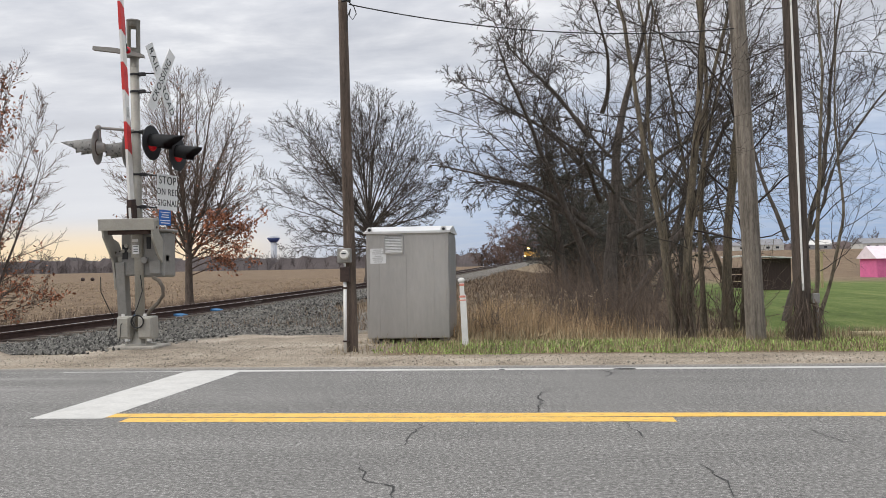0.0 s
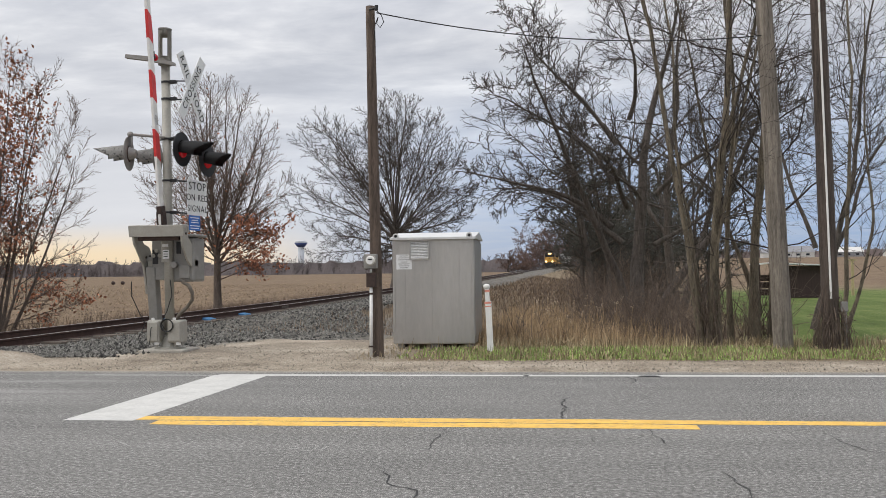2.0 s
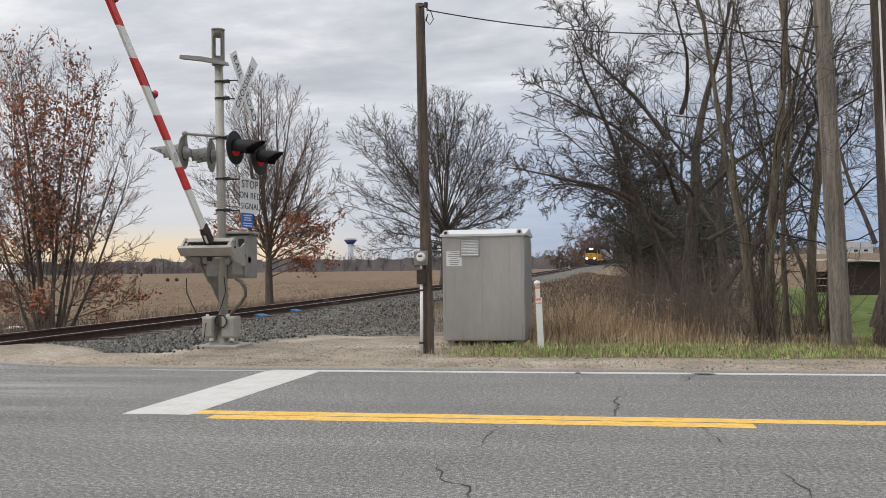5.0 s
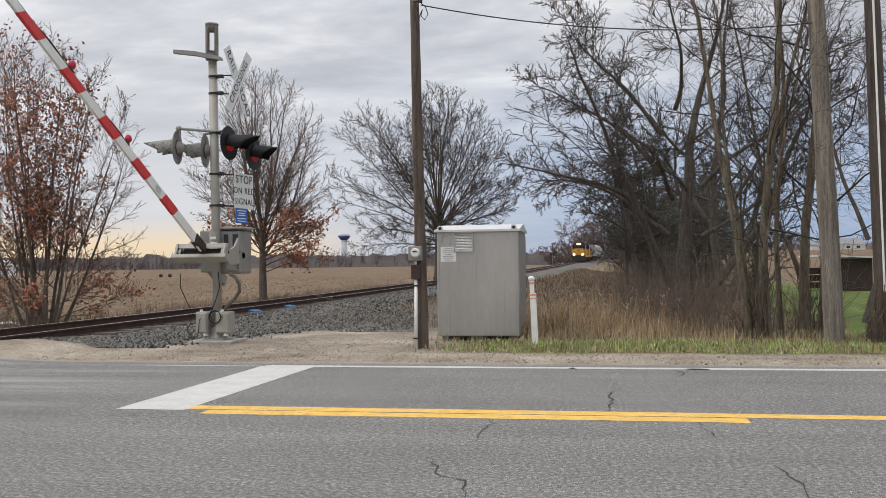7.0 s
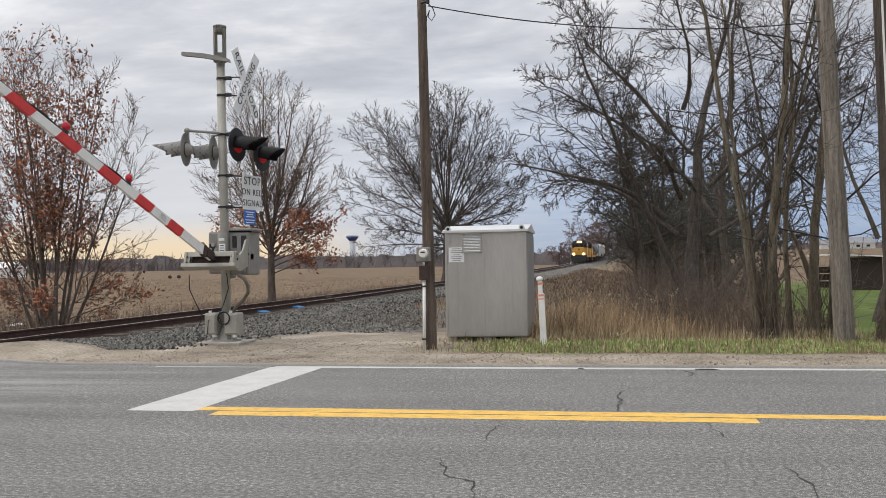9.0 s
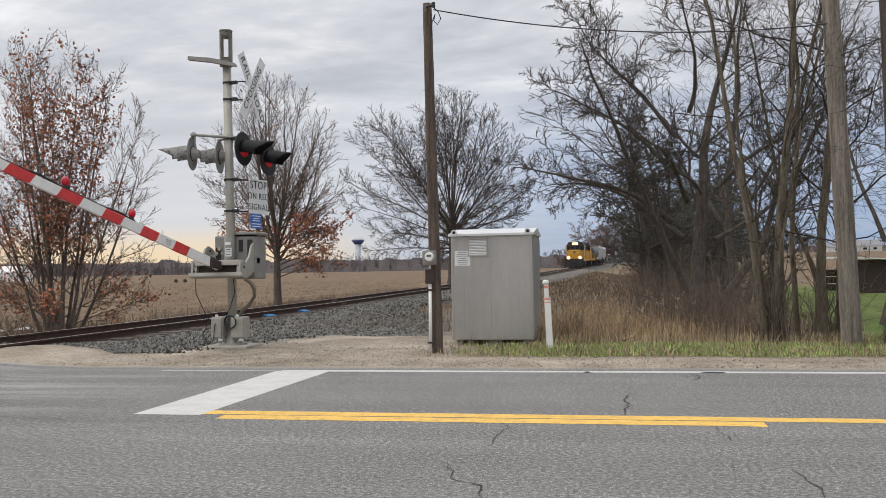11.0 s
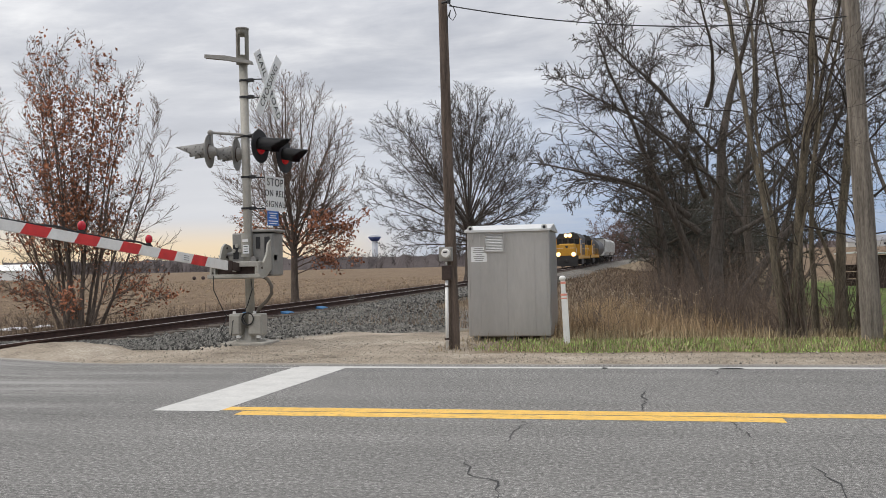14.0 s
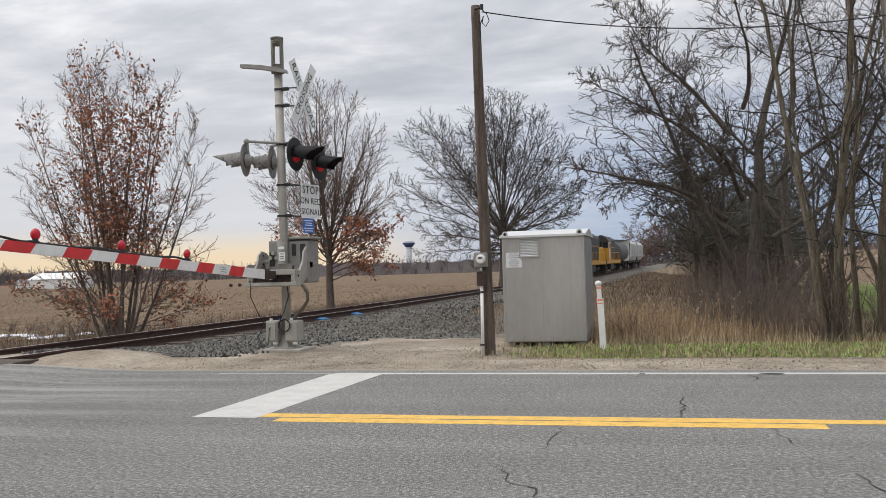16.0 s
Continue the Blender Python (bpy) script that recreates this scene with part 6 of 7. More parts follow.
    v, f = flakes(rng, tips, 0.015, 6, 0.018)
    quick_mesh("plumes", v, f, M["reed_plume"], stalks, "pale feathery seed plumes")
    # brush
    thicket("brush", "grey-brown tangled leafless brush behind the verge", [(1.6, 21.5, 0.55, 1.1, 120, 1.35), (2.6, 20.0, 0.5, 0.8, 90, 1.2), (1.6, 25.5, 0.8, 1.6, 110, 1.6), (2.8, 25.0, 1.2, 2.0, 90, 1.7), (1.8, 32.0, 1.0, 3.0, 60, 1.9)], M["brush"], 81, 1.0, 1.5)
    thicket("brush", "thin sapling brush beside the cabinet", [(-0.75, 17.8, 0.12, 0.15, 8, 1.3), (0.0, 18.3, 0.5, 0.3, 10, 0.9)], M["brush"], 82, 1.0, 1.3)
    thicket("brush", "low weeds and dead stalks along the field edge", [(-17.5, 22.5, 1.6, 1.0, 90, 0.7), (-21.0, 26.0, 3.0, 1.5, 90, 0.6), (-15.0, 30.0, 0.7, 5.0, 80, 0.6), (-14.9, 44.0, 0.5, 6.0, 50, 0.7)], M["brush"], 83, 1.0, 0.7)
    # vine-choked trees along the right of way
    rng2 = random.Random(6)
    spots = []
    for i in range(10):
        y = 42 + i * 6.0 + rng2.uniform(-2, 2)
        x = 4.2 + 0.016 * (y - 44) + rng2.uniform(0.0, 3.2)
        spots.append((x, y))
    dense = [dict(length=8, radius=0.16, n=7, sides=7, wander=0.06, up=0.0, kids=12, t0=0.05, angle=60, spread=16, ratio=0.55, thin=0.4, tip=0.3, fall=0.45),
             dict(n=5, sides=4, wander=0.16, up=0.02, kids=8, t0=0.1, angle=48, spread=15, ratio=0.52, thin=0.5, least=0.030, tip=0.4),
             dict(n=3, sides=3, wander=0.2, up=0.0, kids=6, t0=0.1, angle=48, spread=15, ratio=0.6, thin=0.75, least=0.022, tip=0.6),
             dict(n=1, sides=3, wander=0.2, up=-0.02)]
    spots += [(1.9, 41.0), (2.3, 47.0), (2.7, 53.0), (3.4, 60.0)]
    hanging = [dict(dense[0], n=10, t0=0.22, kids=17, ratio=0.50, wander=0.08), dict(dense[1], up=-0.01, kids=10, least=0.022), dict(dense[2], up=-0.03, kids=8, least=0.0145), dense[3]]
    for i, (x, y) in enumerate(spots):
        h = rng2.uniform(7.0, 9.5)
        st = [((0, 0, 0), (rng2.uniform(-0.15, 0.15), 0, 1), h, 0.17), ((0.5, 0.3, 0), (rng2.uniform(-0.4, 0.1), 0.1, 1), h * 0.85, 0.13), ((-0.4, 0.2, 0), (rng2.uniform(-0.3, 0.5), 0.1, 1), h * 0.7, 0.11)]
        make_tree("thicket_tree", "dark leafless tree choked with vines beside the track", (x, y, ground_z(x, y) - 0.1), hanging if i >= 10 else dense, 90 + i, M["bark"], M["brush_dark"], st, env=((0, 0, 4.9), (2.9 if i >= 10 else 3.6, 3.0, 4.5)))
    thicket("brush", "brown leafless brush on the embankment foot", [(3.0, 46, 0.9, 5, 110, 2.3), (4.0, 66, 1.2, 9, 110, 2.8), (5.5, 100, 1.8, 14, 110, 3.4)], M["brush"], 84, 3.0, 2.5)
    # far thicket where the line curves away
    far = [dict(dense[0], kids=11, n=4, sides=4), dict(dense[1], kids=9, n=3, sides=3, least=0.08), dict(dense[2], kids=7, n=2, least=0.06), dense[3]]
    for i in range(12):
        x, y = -20 + i * 3.6 + rng2.uniform(-1, 1), 345 + rng2.uniform(-14, 26)
        if x < -9:
            y += 35
        h = rng2.uniform(16, 19.5) * (0.5 if x < -11 else 1)
        st = [((0, 0, 0), (0.05, 0, 1), h, 0.2), ((1.0, 0, 0), (0.3, 0, 1), h * 0.8, 0.16), ((-1.0, 0, 0), (-0.3, 0, 1), h * 0.8, 0.16)]
        make_tree("far_tree", "far reddish-brown leafless tree by the line", (x, y, ground_z(x, y) - 0.3), far, 130 + i, M["bark"], M["brush_red"], st)


def far_woods(name, label, spans, seed, mat):
    """A long belt of leafless woods: thousands of upright fans of twigs."""
    rng = np.random.default_rng(seed)
    st = []
    for (x0, y0, x1, y1, n, h, deep) in spans:
        for _ in range(n):
            t = rng.random()
            x, y = x0 + (x1 - x0) * t, y0 + (y1 - y0) * t + deep * rng.random()
            hh = h * rng.uniform(0.6, 1.1) * (0.85 + 0.3 * math.sin(x * 0.02 + 1.3) * math.sin(x * 0.051))
            st.append(((x, y, ground_z(x, y) - 0.5), (rng.normal(0, 0.08), 0, 1), hh, hh * 0.014))
    lv = [dict(n=3, sides=3, wander=0.04, up=0.02, kids=7, t0=0.05, angle=40, spread=12, ratio=0.5, thin=0.8, least=0.16, tip=0.4, fall=0.4),
          dict(n=1, sides=3, wander=0.1, up=0.1, kids=3, t0=0.2, angle=36, spread=12, ratio=0.55, thin=0.9, least=0.14, tip=0.6),
          dict(n=1, sides=3, wander=0.1, up=0.05)]
    v, f = tubes(grow(rng, None, lv, stems=st))
    tagged(quick_mesh(name, v, f, mat), label, "woods", kind="stuff")


def wood_heart(name, label, x0, y0, x1, y1, h, deep, seed, mat):
    """The closed inside of a far belt of woods: a long uneven mass under the twigs."""
    n = 260
    verts, faces = [], []
    for i in range(n + 1):
        t = i / n
        x, y = x0 + (x1 - x0) * t, y0 + (y1 - y0) * t
        top = h * (0.72 + 0.22 * noise.noise((x * 0.035, seed, 0)) + 0.28 * noise.noise((x * 0.17, seed, 1)))
        z = ground_z(x, y) - 1
        verts += [(x, y, z), (x, y + deep * 0.25, z + top), (x, y + deep * 0.75, z + top * 0.95), (x, y + deep, z)]
    for i in range(n):
        for k in range(3):
            a = 4 * i + k
            faces.append((a, a + 4, a + 5, a + 1))
    tagged(raw_object(name, verts, faces, mat), label, "woods", kind="stuff")


# ---- distance ----
M["far_wood"] = material("far_bare_woods", (0.10, 0.084, 0.082), 1.0, scale=0.05, vary=0.25)
M["far_wood_red"] = material("far_russet_woods", (0.11, 0.084, 0.076), 1.0, scale=0.05, vary=0.25)
M["tower_white"] = material("pale_tower_paint", (0.50, 0.52, 0.56), 0.6, scale=0.2, vary=0.08)
M["tower_blue"] = material("deep_blue_tower_paint", (0.03, 0.05, 0.16), 0.6, scale=0.2, vary=0.1)
M["shed_brown"] = material("dark_brown_board", (0.045, 0.028, 0.024), 0.85, scale=2, vary=0.25, stretch=(6, 6, 0.5))
M["roof_white"] = material("white_sheet_roof", (0.72, 0.72, 0.70), 0.6, scale=1, vary=0.1)
M["roof_grey"] = material("grey_shingle_roof", (0.24, 0.24, 0.25), 0.9, scale=1, vary=0.2)
M["siding"] = material("pale_house_siding", (0.58, 0.57, 0.54), 0.8, scale=1, vary=0.1)
M["pink"] = material("pink_painted_board", (0.66, 0.15, 0.32), 0.7, scale=3, vary=0.12)
M["pink_pale"] = material("pale_pink_roof", (0.78, 0.68, 0.71), 0.7, scale=3, vary=0.1)
M["post_wood"] = material("yellowed_post_wood", (0.40, 0.33, 0.18), 0.85, scale=4, vary=0.2)
M["log"] = material("peeled_pale_log", (0.42, 0.36, 0.22), 0.85, scale=4, vary=0.25, stretch=(0.4, 4, 4), bump=0.006)
M["dark_glass"] = material("dark_window", (0.02, 0.022, 0.026), 0.15, scale=4)


def house(name, label, x, y, w, d, h, ridge, turn, wall, roof, windows=0, category="house"):
    root = empty(name, pose(x, y, ground_z(x, y) - 0.05, 0, 0, turn))
    tagged(root, label, category)
    bm = bmesh.new()
    prism(bm, [(-w / 2, 0), (w / 2, 0), (w / 2, h), (-w / 2, h)], d)
    part("wall", bm, wall, root)
    bm = bmesh.new()
    o = 0.25
    prism(bm, [(-d / 2 - o, h), (d / 2 + o, h), (0, h + ridge)], w + 2 * o, pose(0, 0, 0.004, 0, 0, 90))
    part("roof", bm, roof, root)
    for i in range(windows):
        bm = bmesh.new()
        box(bm, (-w / 2 + (i + 0.7) * w / (windows + 0.4), -d / 2 - 0.03, h * 0.55), (w / windows * 0.32, 0.06, h * 0.34))
        part("window", bm, M["dark_glass"], root)
    return root


def build_distance():
    far_woods("far_woods", "bare woods along the far edge of the field", [(-700, 640, -60, 760, 480, 15.5, 60), (-700, 630, -60, 750, 150, 9, 40), (-60, 760, 60, 900, 300, 15, 60), (-420, 430, -250, 520, 160, 9, 60)], 201, M["far_wood"])
    far_woods("far_woods", "bare woods behind the far houses", [(80, 500, 420, 480, 200, 12, 80), (30, 330, 80, 350, 60, 9, 40)], 202, M["far_wood_red"])
    wood_heart("far_wood_heart", "dense inside of the far bare woods", -720, 650, -40, 765, 16.0, 50, 3, M["far_wood"])
    wood_heart("far_wood_heart", "dense inside of the woods behind the houses", 30, 520, 440, 500, 9.0, 50, 8, M["far_wood_red"])
    tw = empty("water_tower", (Matrix.Translation((-433, 1500, 0))))
    tagged(tw, "far water tower with a dark blue bowl and pale top", "water tower")
    bm = bmesh.new()
    rod(bm, (0, 0, 0), (0, 0, 50), 5.2, 5.2, 20)
    part("stem", bm, M["tower_white"], tw, smooth=True)
    bm = bmesh.new()
    rod(bm, (0, 0, 50), (0, 0, 57), 6.0, 11.5, 24)
    part("bowl", bm, M["tower_blue"], tw, "dark blue flared bowl", True)
    bm = bmesh.new()
    rod(bm, (0, 0, 57.02), (0, 0, 59), 11.2, 10.5, 24)
    rod(bm, (0, 0, 59), (0, 0, 61), 10.5, 4, 24)
    part("tank", bm, M["tower_white"], tw, smooth=True)
    # shed and playhouse on the lawn
    shed = empty("garden_shed", Matrix.Translation((13.2, 54.0, ground_z(13, 54))))
    tagged(shed, "low dark brown shed with an open bay and white roof edge", "shed")
    bm = bmesh.new()
    box(bm, (0.95, 0.9, 0.92), (2.1, 1.8, 1.84))
    part("wall", bm, M["shed_brown"], shed)
    bm = bmesh.new()
    box(bm, (0.95, 0.8, 1.93), (2.5, 2.4, 0.07), 0, (0, 3, 0))
    part("roof", bm, M["roof_white"], shed, "white sheet roof")
    bm = bmesh.new()
    box(bm, (-0.95, 0.9, 2.0), (1.2, 2.2, 0.08), 0, (0, -3, 0))
    part("bay_roof", bm, M["roof_white"], shed)
    for x in (-1.45, -0.2):
        bm = bmesh.new()
        box(bm, (x, -0.1, 0.98), (0.1, 0.1, 1.96))
        part("post", bm, M["shed_brown"], shed)
    bm = bmesh.new()
    for k in range(3):
        box(bm, (-0.85, 1.2 + 0.1 * k, 0.3 + 0.42 * k), (1.0, 0.6, 0.36), 0.03)
    part("stacked_wood", bm, M["shed_brown"], shed, "dark stacked firewood")
    ph = house("playhouse", "pink garden playhouse with a pale roof and white windows", 33.2, 87.0, 3.6, 2.6, 1.75, 1.2, 14, M["pink"], M["pink_pale"], category="playhouse")
    for x in (-0.1, 1.0):
        bm = bmesh.new()
        box(bm, (x, -1.33, 1.0), (0.75, 0.06, 0.75), 0.01)
        w = part("window_frame", bm, M["white"], ph, "white window frame")
        bm = bmesh.new()
        for sx in (-0.16, 0.16):
            for sz in (-0.16, 0.16):
                box(bm, (x + sx, -1.365, 1.0 + sz), (0.24, 0.02, 0.24))
        part("panes", bm, M["dark_glass"], w)
    for sx in (-1.6, 1.6):
        bm = bmesh.new()
        box(bm, (sx, -1.2, -0.1), (0.12, 0.12, 0.5))
        part("leg", bm, M["post_wood"], ph)
    for (x, y, h) in ((18.2, 58.0, 2.3), (25.5, 62.0, 1.2)):
        bm = bmesh.new()
        box(bm, (0, 0, h / 2), (0.14, 0.14, h), 0.01)
        box(bm, (0, 0, h - 0.08), (0.5, 0.05, 0.08), 0.01)
        ob = mesh_object("clothes_post", bm, M["post_wood"])
        ob.matrix_basis = Matrix.Translation((x, y, ground_z(x, y) - 0.05))
        tagged(ob, "yellowed wooden post standing on the lawn", "post")
    for (x, y, w, d, h, r, tn, wall, roof, win) in ((104, 405, 14, 9, 2.6, 2.6, 6, "siding", "roof_grey", 3), (128, 412, 12, 9, 2.4, 2.2, -8, "roof_grey", "siding", 3), (152, 408, 17, 10, 2.4, 2.4, 10, "siding", "roof_grey", 4), (178, 400, 16, 9, 2.6, 2.4, 0, "siding", "roof_grey", 3), (92, 395, 8, 6, 2.2, 1.6, 0, "siding", "roof_grey", 1)):
        house("house", "far low house with pale siding and a gable roof", x, y, w, d, h, r, tn, M[wall], M[roof], win)
    house("greenhouse", "far low white building across the field", -151, 200, 13, 8, 2.4, 1.6, 4, M["roof_white"], M["roof_white"], category="building")
    house("outbuilding", "far low white outbuilding across the field", -163, 203, 5, 5, 1.8, 0.9, 4, M["roof_white"], M["roof_grey"], category="building")
    for i, (x, y) in enumerate(((-77.5, 150.0), (-76.0, 150.5))):
        bm = bmesh.new()
        bmesh.ops.create_icosphere(bm, subdivisions=2, radius=0.36)
        for v in bm.verts:
            v.co *= 1 + 0.2 * noise.noise(v.co * 2)
        ob = mesh_object("hay_bale", bm, M["shed_brown"], smooth=True)
        ob.matrix_basis = Matrix.Translation((x, y, ground_z(x, y) + 0.28))
        tagged(ob, "dark round bale lying on the stubble field", "bale")
    # peeled log by the verge, and a fallen stick
    bm = bmesh.new()
    rod(bm, (5.5, 16.62, 0.03), (8.4, 16.48, 0.04), 0.062, 0.055, 14)
    tagged(mesh_object("log", bm, M["log"], smooth=True), "pale peeled log lying on the grass verge", "log")
    bm = bmesh.new()
    pipe(bm, [(0.05, 16.75, 0.02), (0.2, 16.7, 0.07), (0.33, 16.68, 0.12)], 0.022, 6)
    pipe(bm, [(0.33, 16.68, 0.17), (0.34, 16.68, 0.02)], 0.025, 6)
    tagged(mesh_object("fallen_branch", bm, M["reed"]), "broken pale branch stuck in the grass", "branch")


build_trees()
build_vegetation()
build_distance()


# ---- train ----
M["loco_yellow"] = material("weathered_yellow_loco_paint", (0.47, 0.25, 0.022), 0.55, scale=1.5, vary=0.12, spots=0.25, dark=(0.36, 0.19, 0.03))
M["loco_black"] = material("sooty_black_loco_paint", (0.022, 0.021, 0.021), 0.6, scale=1.5, vary=0.3)
M["loco_white"] = material("white_loco_stripe", (0.62, 0.62, 0.60), 0.6, scale=2, vary=0.1)
M["underframe"] = material("dark_running_gear", (0.03, 0.027, 0.025), 0.85, scale=2, vary=0.4)
M["car_grey"] = material("pale_grey_hopper_paint", (0.50, 0.50, 0.48), 0.65, scale=0.8, vary=0.12, spots=0.35, dark=(0.25, 0.22, 0.19))
M["car_dark"] = material("dark_tank_car_paint", (0.065, 0.063, 0.062), 0.6, scale=0.8, vary=0.3, spots=0.3, dark=(0.03, 0.03, 0.03))
M["headlight"] = material("lit_headlight", (1.0, 0.56, 0.20), 0.3, scale=3, vary=0.02, emit=5.0)


def wheels_and_trucks(root, centres):
    for cy in centres:
        bm = bmesh.new()
        for sx in (-1, 1):
            box(bm, (sx * 0.98, cy, 0.62), (0.16, 2.9, 0.32), 0.05)
            box(bm, (sx * 0.98, cy, 0.78), (0.2, 0.8, 0.5), 0.04)
        box(bm, (0, cy, 0.70), (1.9, 0.5, 0.3), 0.03)
        tr = part("truck", bm, M["underframe"], root, "dark bogie frame")
        for dy in (-1.05, 1.05):
            for sx in (-1, 1):
                bm = bmesh.new()
                rod(bm, (sx * 0.70, cy + dy, 0.47), (sx * 0.84, cy + dy, 0.47), 0.47, sides=20)
                part("wheel", bm, M["underframe"], tr)


def build_locomotive():
    """Hood unit, its nose towards local -y; rail level at z = 0."""
    root = empty("locomotive")
    L = 17.4
    a, b = -L / 2, L / 2
    bm = bmesh.new()
    box(bm, (0, 0, 1.28), (3.05, L - 0.5, 0.34), 0.02)
    part("frame", bm, M["loco_yellow"], root, "yellow side sill")
    for y, s in ((a + 0.15, -1), (b - 0.15, 1)):
        bm = bmesh.new()
        box(bm, (0, y, 1.28), (3.1, 0.16, 0.55), 0.02)
        part("end_plate", bm, M["loco_yellow"] if s > 0 else M["loco_black"], root)
        bm = bmesh.new()
        prism(bm, [(-1.35, 0.22), (1.35, 0.22), (1.5, 1.05), (-1.5, 1.05)], 0.12, Matrix.Translation((0, y + s * 0.08, 0)))
        part("pilot", bm, M["loco_black"], root, "black plough pilot")
        bm = bmesh.new()
        box(bm, (0, y + s * 0.35, 0.9), (0.3, 0.6, 0.3), 0.04)
        part("coupler", bm, M["underframe"], root)
    bm = bmesh.new()
    box(bm, (0, a + 2.0, 2.25), (1.95, 2.1, 1.6), 0.12)
    nose = part("nose", bm, M["loco_yellow"], root, "low yellow nose")
    bm = bmesh.new()
    prism(bm, [(-0.22, 0.16), (0.22, 0.16), (0.12, -0.08), (0, -0.14), (-0.12, -0.08)], 0.02, Matrix.Translation((0, a + 0.94, 2.62)))
    part("emblem", bm, M["loco_black"], nose)
    bm = bmesh.new()
    prism(bm, [(-1.53, 1.45), (1.53, 1.45), (1.53, 3.75), (1.05, 4.32), (-1.05, 4.32), (-1.53, 3.75)], 2.5, Matrix.Translation((0, a + 4.1, 0)))
    cab = part("cab", bm, M["loco_yellow"], root, "yellow cab")
    bm = bmesh.new()
    prism(bm, [(-1.6, 3.72), (1.6, 3.72), (1.10, 4.40), (-1.10, 4.40)], 2.7, Matrix.Translation((0, a + 4.1, 0)))
    part("cab_roof", bm, M["loco_black"], cab, "black cab roof")
    bm = bmesh.new()
    box(bm, (0, a + 2.835, 3.40), (2.9, 0.04, 0.84), 0.01)
    part("window_band", bm, M["loco_black"], cab, "black band round the cab windows")
    for x in (-1.12, -0.42, 0.42, 1.12):
        bm = bmesh.new()
        box(bm, (x, a + 2.815, 3.38), (0.56, 0.06, 0.62), 0.02)
        part("windscreen", bm, M["dark_glass"], cab)
    for sx in (-1, 1):
        for dy in (-0.55, 0.5):
            bm = bmesh.new()
            box(bm, (sx * 1.535, a + 4.1 + dy, 3.25), (0.05, 0.75, 0.62), 0.02)
            part("side_window", bm, M["dark_glass"], cab)
        bm = bmesh.new()
        box(bm, (sx * 1.54, a + 3.1, 2.75), (0.03, 0.34, 1.9), 0.01)
        part("white_panel", bm, M["loco_white"], cab, "white door panel")
    bm = bmesh.new()
    box(bm, (0, a + 10.9, 2.45), (1.85, 11.0, 2.0), 0.05)
    part("long_hood", bm, M["loco_yellow"], root, "yellow engine hood")
    bm = bmesh.new()
    prism(bm, [(-0.97, 3.2), (0.97, 3.2), (0.97, 4.0), (0.75, 4.35), (-0.75, 4.35), (-0.97, 4.0)], 11.04, Matrix.Translation((0, a + 10.9, 0)))
    part("hood_top", bm, M["loco_black"], root, "black hood top")
    for i in range(8):
        for sx in (-1, 1):
            bm = bmesh.new()
            box(bm, (sx * 0.935, a + 6.2 + i * 1.3, 2.35), (0.03, 1.15, 1.5), 0.01)
            part("hood_door", bm, M["loco_yellow"] if i < 2 else M["loco_black"], root)
    for i in range(3):
        bm = bmesh.new()
        rod(bm, (0, a + 11.5 + i * 1.6, 4.34), (0, a + 11.5 + i * 1.6, 4.5), 0.62, 0.58, 20)
        part("fan", bm, M["loco_black"], root)
    bm = bmesh.new()
    box(bm, (0, a + 8.6, 4.5), (0.5, 0.8, 0.34), 0.04)
    part("exhaust", bm, M["loco_black"], root)
    bm = bmesh.new()
    box(bm, (0, 0.2, 0.72), (2.6, 3.6, 0.8), 0.15)
    part("fuel_tank", bm, M["loco_black"], root)
    for sx in (-1, 1):
        bm = bmesh.new()
        rod(bm, (sx * 1.45, a + 5.6, 2.45), (sx * 1.45, b - 0.6, 2.45), 0.022, sides=6)
        for k in range(8):
            y = a + 5.6 + k * (L - 6.2) / 7
            rod(bm, (sx * 1.45, y, 1.45), (sx * 1.45, y, 2.45), 0.022, sides=6)
        part("handrail", bm, M["loco_yellow"], root)
        bm = bmesh.new()
        rod(bm, (sx * 1.3, a + 0.2, 1.5), (sx * 1.3, a + 0.2, 2.5), 0.03, sides=6)
        rod(bm, (sx * 1.3, a + 0.2, 2.5), (sx * 0.35, a + 0.2, 2.5), 0.022, sides=6)
        part("end_rail", bm, M["loco_white"], root)
        bm = bmesh.new()
        for k in range(4):
            box(bm, (sx * 1.32, a + 0.55 + 0.1 * k, 0.45 + 0.26 * k), (0.4, 0.35, 0.04))
        part("steps", bm, M["loco_black"], root)
    wheels_and_trucks(root, (a + 3.3, b - 3.3))
    return root


def add_lights(root, L=17.4):
    a = -L / 2
    for x in (-0.25, 0.25):
        bm = bmesh.new()
        rod(bm, (x, a + 2.70, 4.12), (x, a + 2.62, 4.12), 0.23, sides=20)
        part("headlight", bm, M["headlight"], root, "lit warm headlight")
    bm = bmesh.new()
    box(bm, (0, a + 2.82, 4.12), (1.0, 0.24, 0.56), 0.05)
    part("headlight_housing", bm, M["loco_black"], root)
    for x in (-0.95, 0.95):
        bm = bmesh.new()
        rod(bm, (x, a + 0.04, 1.72), (x, a - 0.04, 1.72), 0.26, sides=20)
        part("ditch_light", bm, M["headlight"], root, "lit warm ditch light")
        bm = bmesh.new()
        box(bm, (x, a + 0.16, 1.70), (0.6, 0.24, 0.6), 0.05)
        part("ditch_light_housing", bm, M["loco_black"], root)


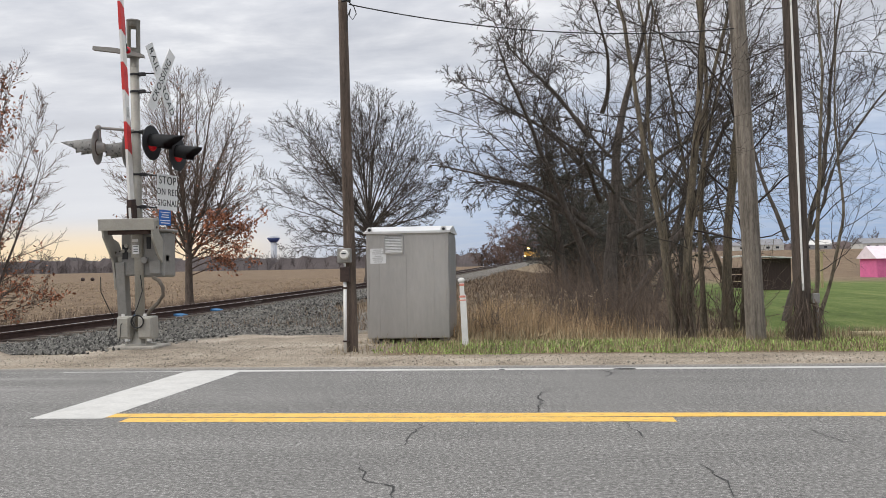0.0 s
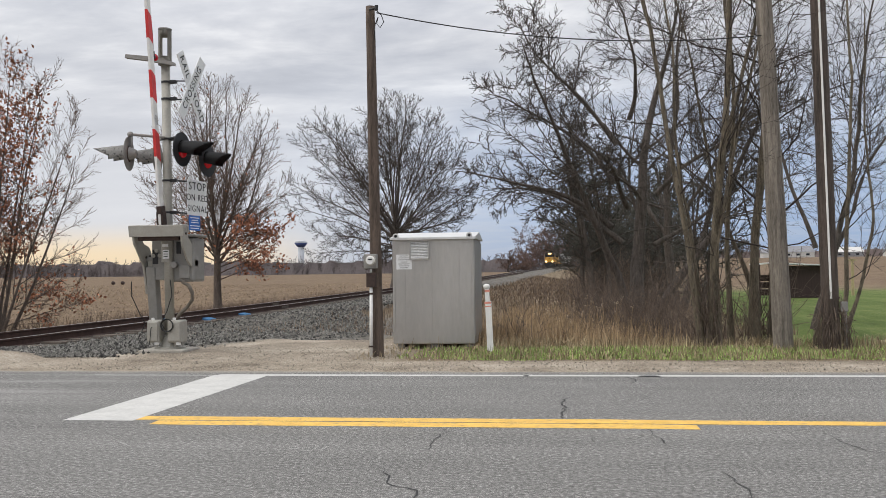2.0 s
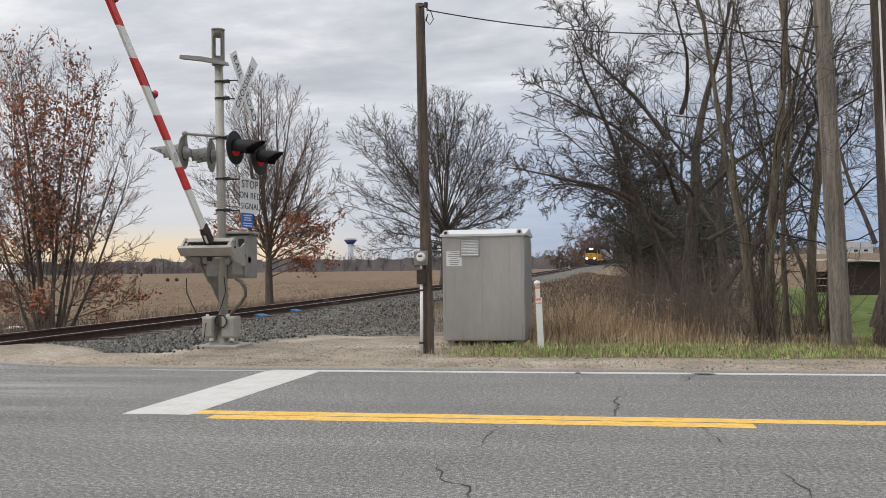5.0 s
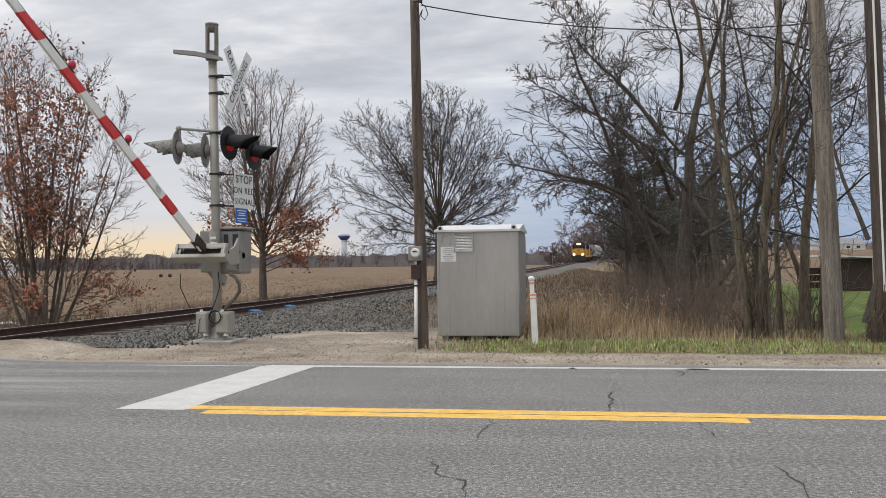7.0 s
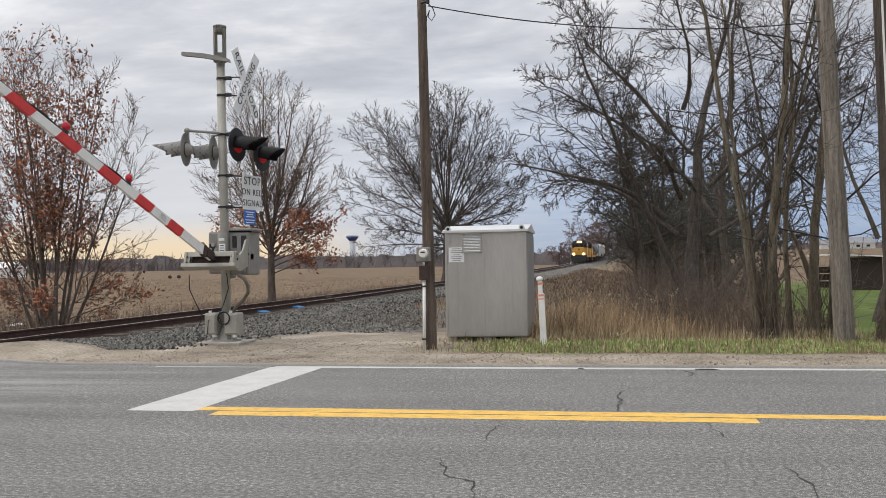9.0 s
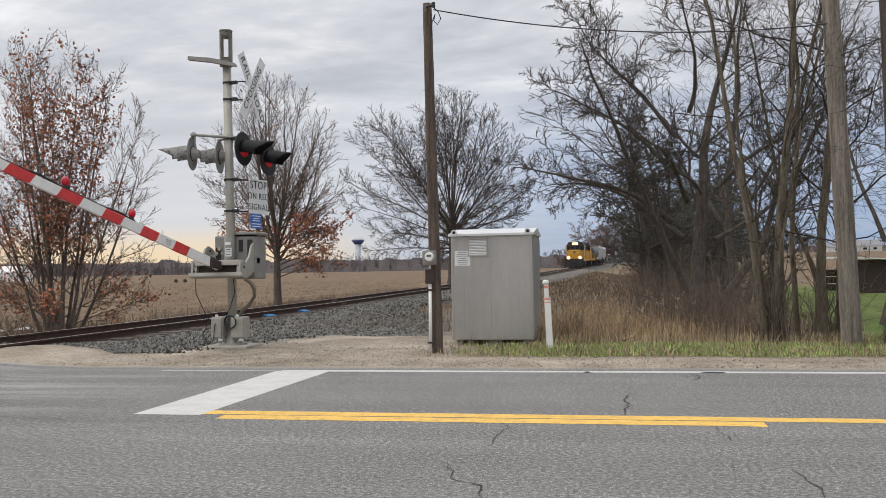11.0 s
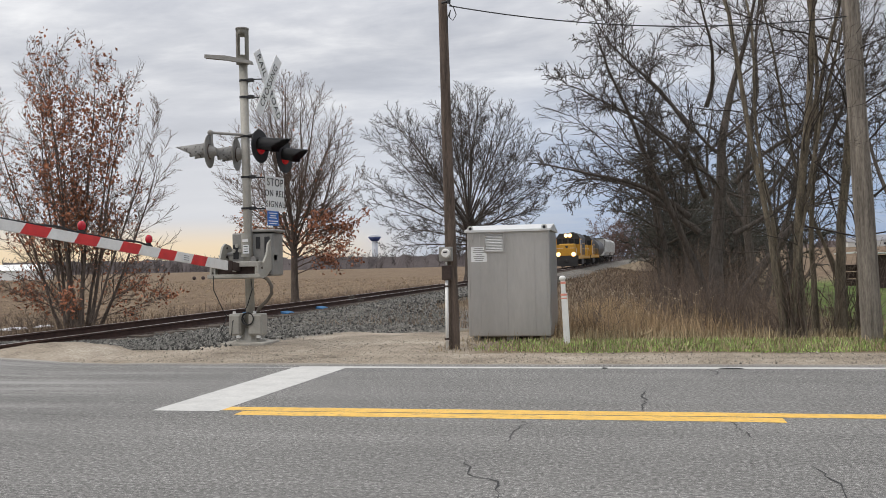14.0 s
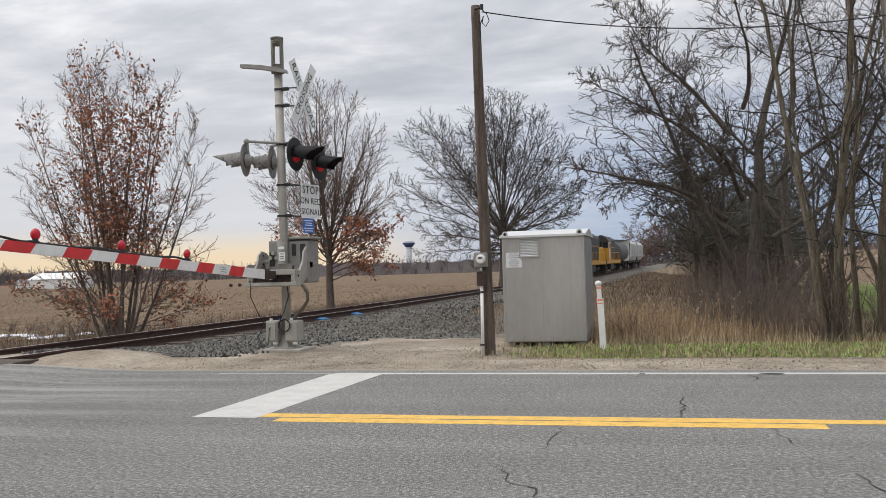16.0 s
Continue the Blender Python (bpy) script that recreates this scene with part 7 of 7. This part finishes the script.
def build_tank_car():
    root = empty("tank_car")
    tagged(root, "dark railway tank car with a domed top", "tank car")
    bm = bmesh.new()
    bmesh.ops.create_cone(bm, cap_ends=False, segments=28, radius1=1.45, radius2=1.45, depth=13.0, matrix=pose(0, 0, 2.6, 90))
    for s in (-1, 1):
        r = bmesh.ops.create_uvsphere(bm, u_segments=28, v_segments=14, radius=1.45, matrix=pose(0, s * 6.5, 2.6, 90) @ Matrix.Diagonal((1, 1, 0.4, 1)))
    part("tank", bm, M["car_dark"], root, smooth=True)
    bm = bmesh.new()
    rod(bm, (0, 0, 3.95), (0, 0, 4.4), 0.5, sides=18)
    part("dome", bm, M["car_dark"], root)
    bm = bmesh.new()
    box(bm, (0, 0, 4.05), (1.6, 3.0, 0.05))
    part("walkway", bm, M["galv"], root)
    bm = bmesh.new()
    box(bm, (0, 0, 1.1), (0.6, 15.2, 0.4), 0.03)
    box(bm, (0, -7.2, 1.15), (2.8, 0.5, 0.3), 0.03)
    box(bm, (0, 7.2, 1.15), (2.8, 0.5, 0.3), 0.03)
    part("frame", bm, M["underframe"], root)
    for s in (-1, 1):
        bm = bmesh.new()
        rod(bm, (s * 1.35, -0.7, 1.2), (s * 0.6, -0.7, 4.1), 0.03, sides=6)
        rod(bm, (s * 1.35, 0.7, 1.2), (s * 0.6, 0.7, 4.1), 0.03, sides=6)
        part("ladder", bm, M["galv"], root)
    wheels_and_trucks(root, (-5.3, 5.3))
    return root


def build_hopper():
    root = empty("hopper_car")
    tagged(root, "pale grey covered hopper car with ribbed sides", "hopper car")
    bm = bmesh.new()
    prism(bm, [(-1.55, 1.9), (-0.9, 0.95), (0.9, 0.95), (1.55, 1.9), (1.58, 3.9), (1.2, 4.35), (-1.2, 4.35), (-1.58, 3.9)], 13.6)
    part("body", bm, M["car_grey"], root)
    for i in range(14):
        for s in (-1, 1):
            bm = bmesh.new()
            box(bm, (s * 1.585, -6.4 + i * 0.985, 2.9), (0.07, 0.10, 2.0))
            part("rib", bm, M["car_grey"], root)
    for i in range(4):
        bm = bmesh.new()
        box(bm, (0, -4.8 + i * 3.2, 4.42), (0.7, 1.6, 0.16), 0.03)
        part("hatch", bm, M["car_grey"], root)
    bm = bmesh.new()
    box(bm, (0, 0, 4.5), (1.9, 14.6, 0.05))
    part("running_board", bm, M["galv"], root)
    bm = bmesh.new()
    box(bm, (0, 0, 1.15), (2.6, 15.6, 0.28), 0.03)
    for s in (-1, 1):
        for x in (-1.4, 1.4):
            rod(bm, (x, s * 7.4, 1.2), (x, s * 7.0, 4.2), 0.05, sides=6)
    part("end_frame", bm, M["underframe"], root)
    wheels_and_trucks(root, (-5.6, 5.6))
    return root


lead = build_locomotive()
tagged(lead, "yellow and black diesel locomotive with lit headlights", "locomotive", "coupled train")
second = copy_thing(lead, Matrix())
tagged(second, "yellow and black diesel locomotive coupled behind the first", "locomotive", "coupled train")
add_lights(lead)
tank = build_tank_car()
hopper = build_hopper()
hopper_b = copy_thing(hopper, Matrix())
for o in (tank, hopper, hopper_b):
    tagged(o, group="coupled train")
TRAIN = [(lead, 8.7), (second, 27.0), (tank, 44.3), (hopper, 60.6), (hopper_b, 77.4)]
NOSE_START, SPEED = 296.0, 13.05


def along(y, dist):
    """The point dist metres farther up the line from y."""
    n = 12
    for _ in range(n):
        x0, _z = track_at(y)
        x1, _z = track_at(y + 0.5)
        y += dist / n / math.hypot(1, (x1 - x0) / 0.5)
    return y


def motions():
    arm = [(0, 84.3), (1.0, 84.4), (1.5, 84.2), (2.0, 81.8), (2.5, 76.4), (3.0, 70.0), (3.5, 64.0), (4.0, 57.8), (4.5, 51.6), (5.0, 46.0), (5.5, 40.8), (6.0, 36.0), (6.5, 32.2), (7.0, 28.9), (7.5, 26.1), (8.0, 23.6), (8.5, 21.0), (9.0, 18.9),
           (9.5, 16.7), (10.0, 14.7), (10.5, 13.0), (11.0, 11.3), (11.5, 9.9), (12.0, 8.6), (12.5, 7.3), (13.0, 6.4), (13.5, 5.5), (14.0, 4.7), (14.5, 4.1), (15.0, 3.7), (15.5, 3.4), (16.0, 3.2)]
    walk(gate_arm, [(t, pose(PX, PY, PZ, -a, 0, 0)) for t, a in arm])
    for ob, back in TRAIN:
        rows = []
        for i in range(33):
            t = i * 0.5
            y = along(NOSE_START - SPEED * t, back)
            x, z = track_at(y)
            xa, za = track_at(y - 5.5)
            xb, zb = track_at(y + 5.5)
            rows.append((t, pose(x, y, z, -math.degrees(math.atan2(za - zb, 11)), 0, -math.degrees(math.atan2(xb - xa, 11)))))
        walk(ob, rows)


motions()
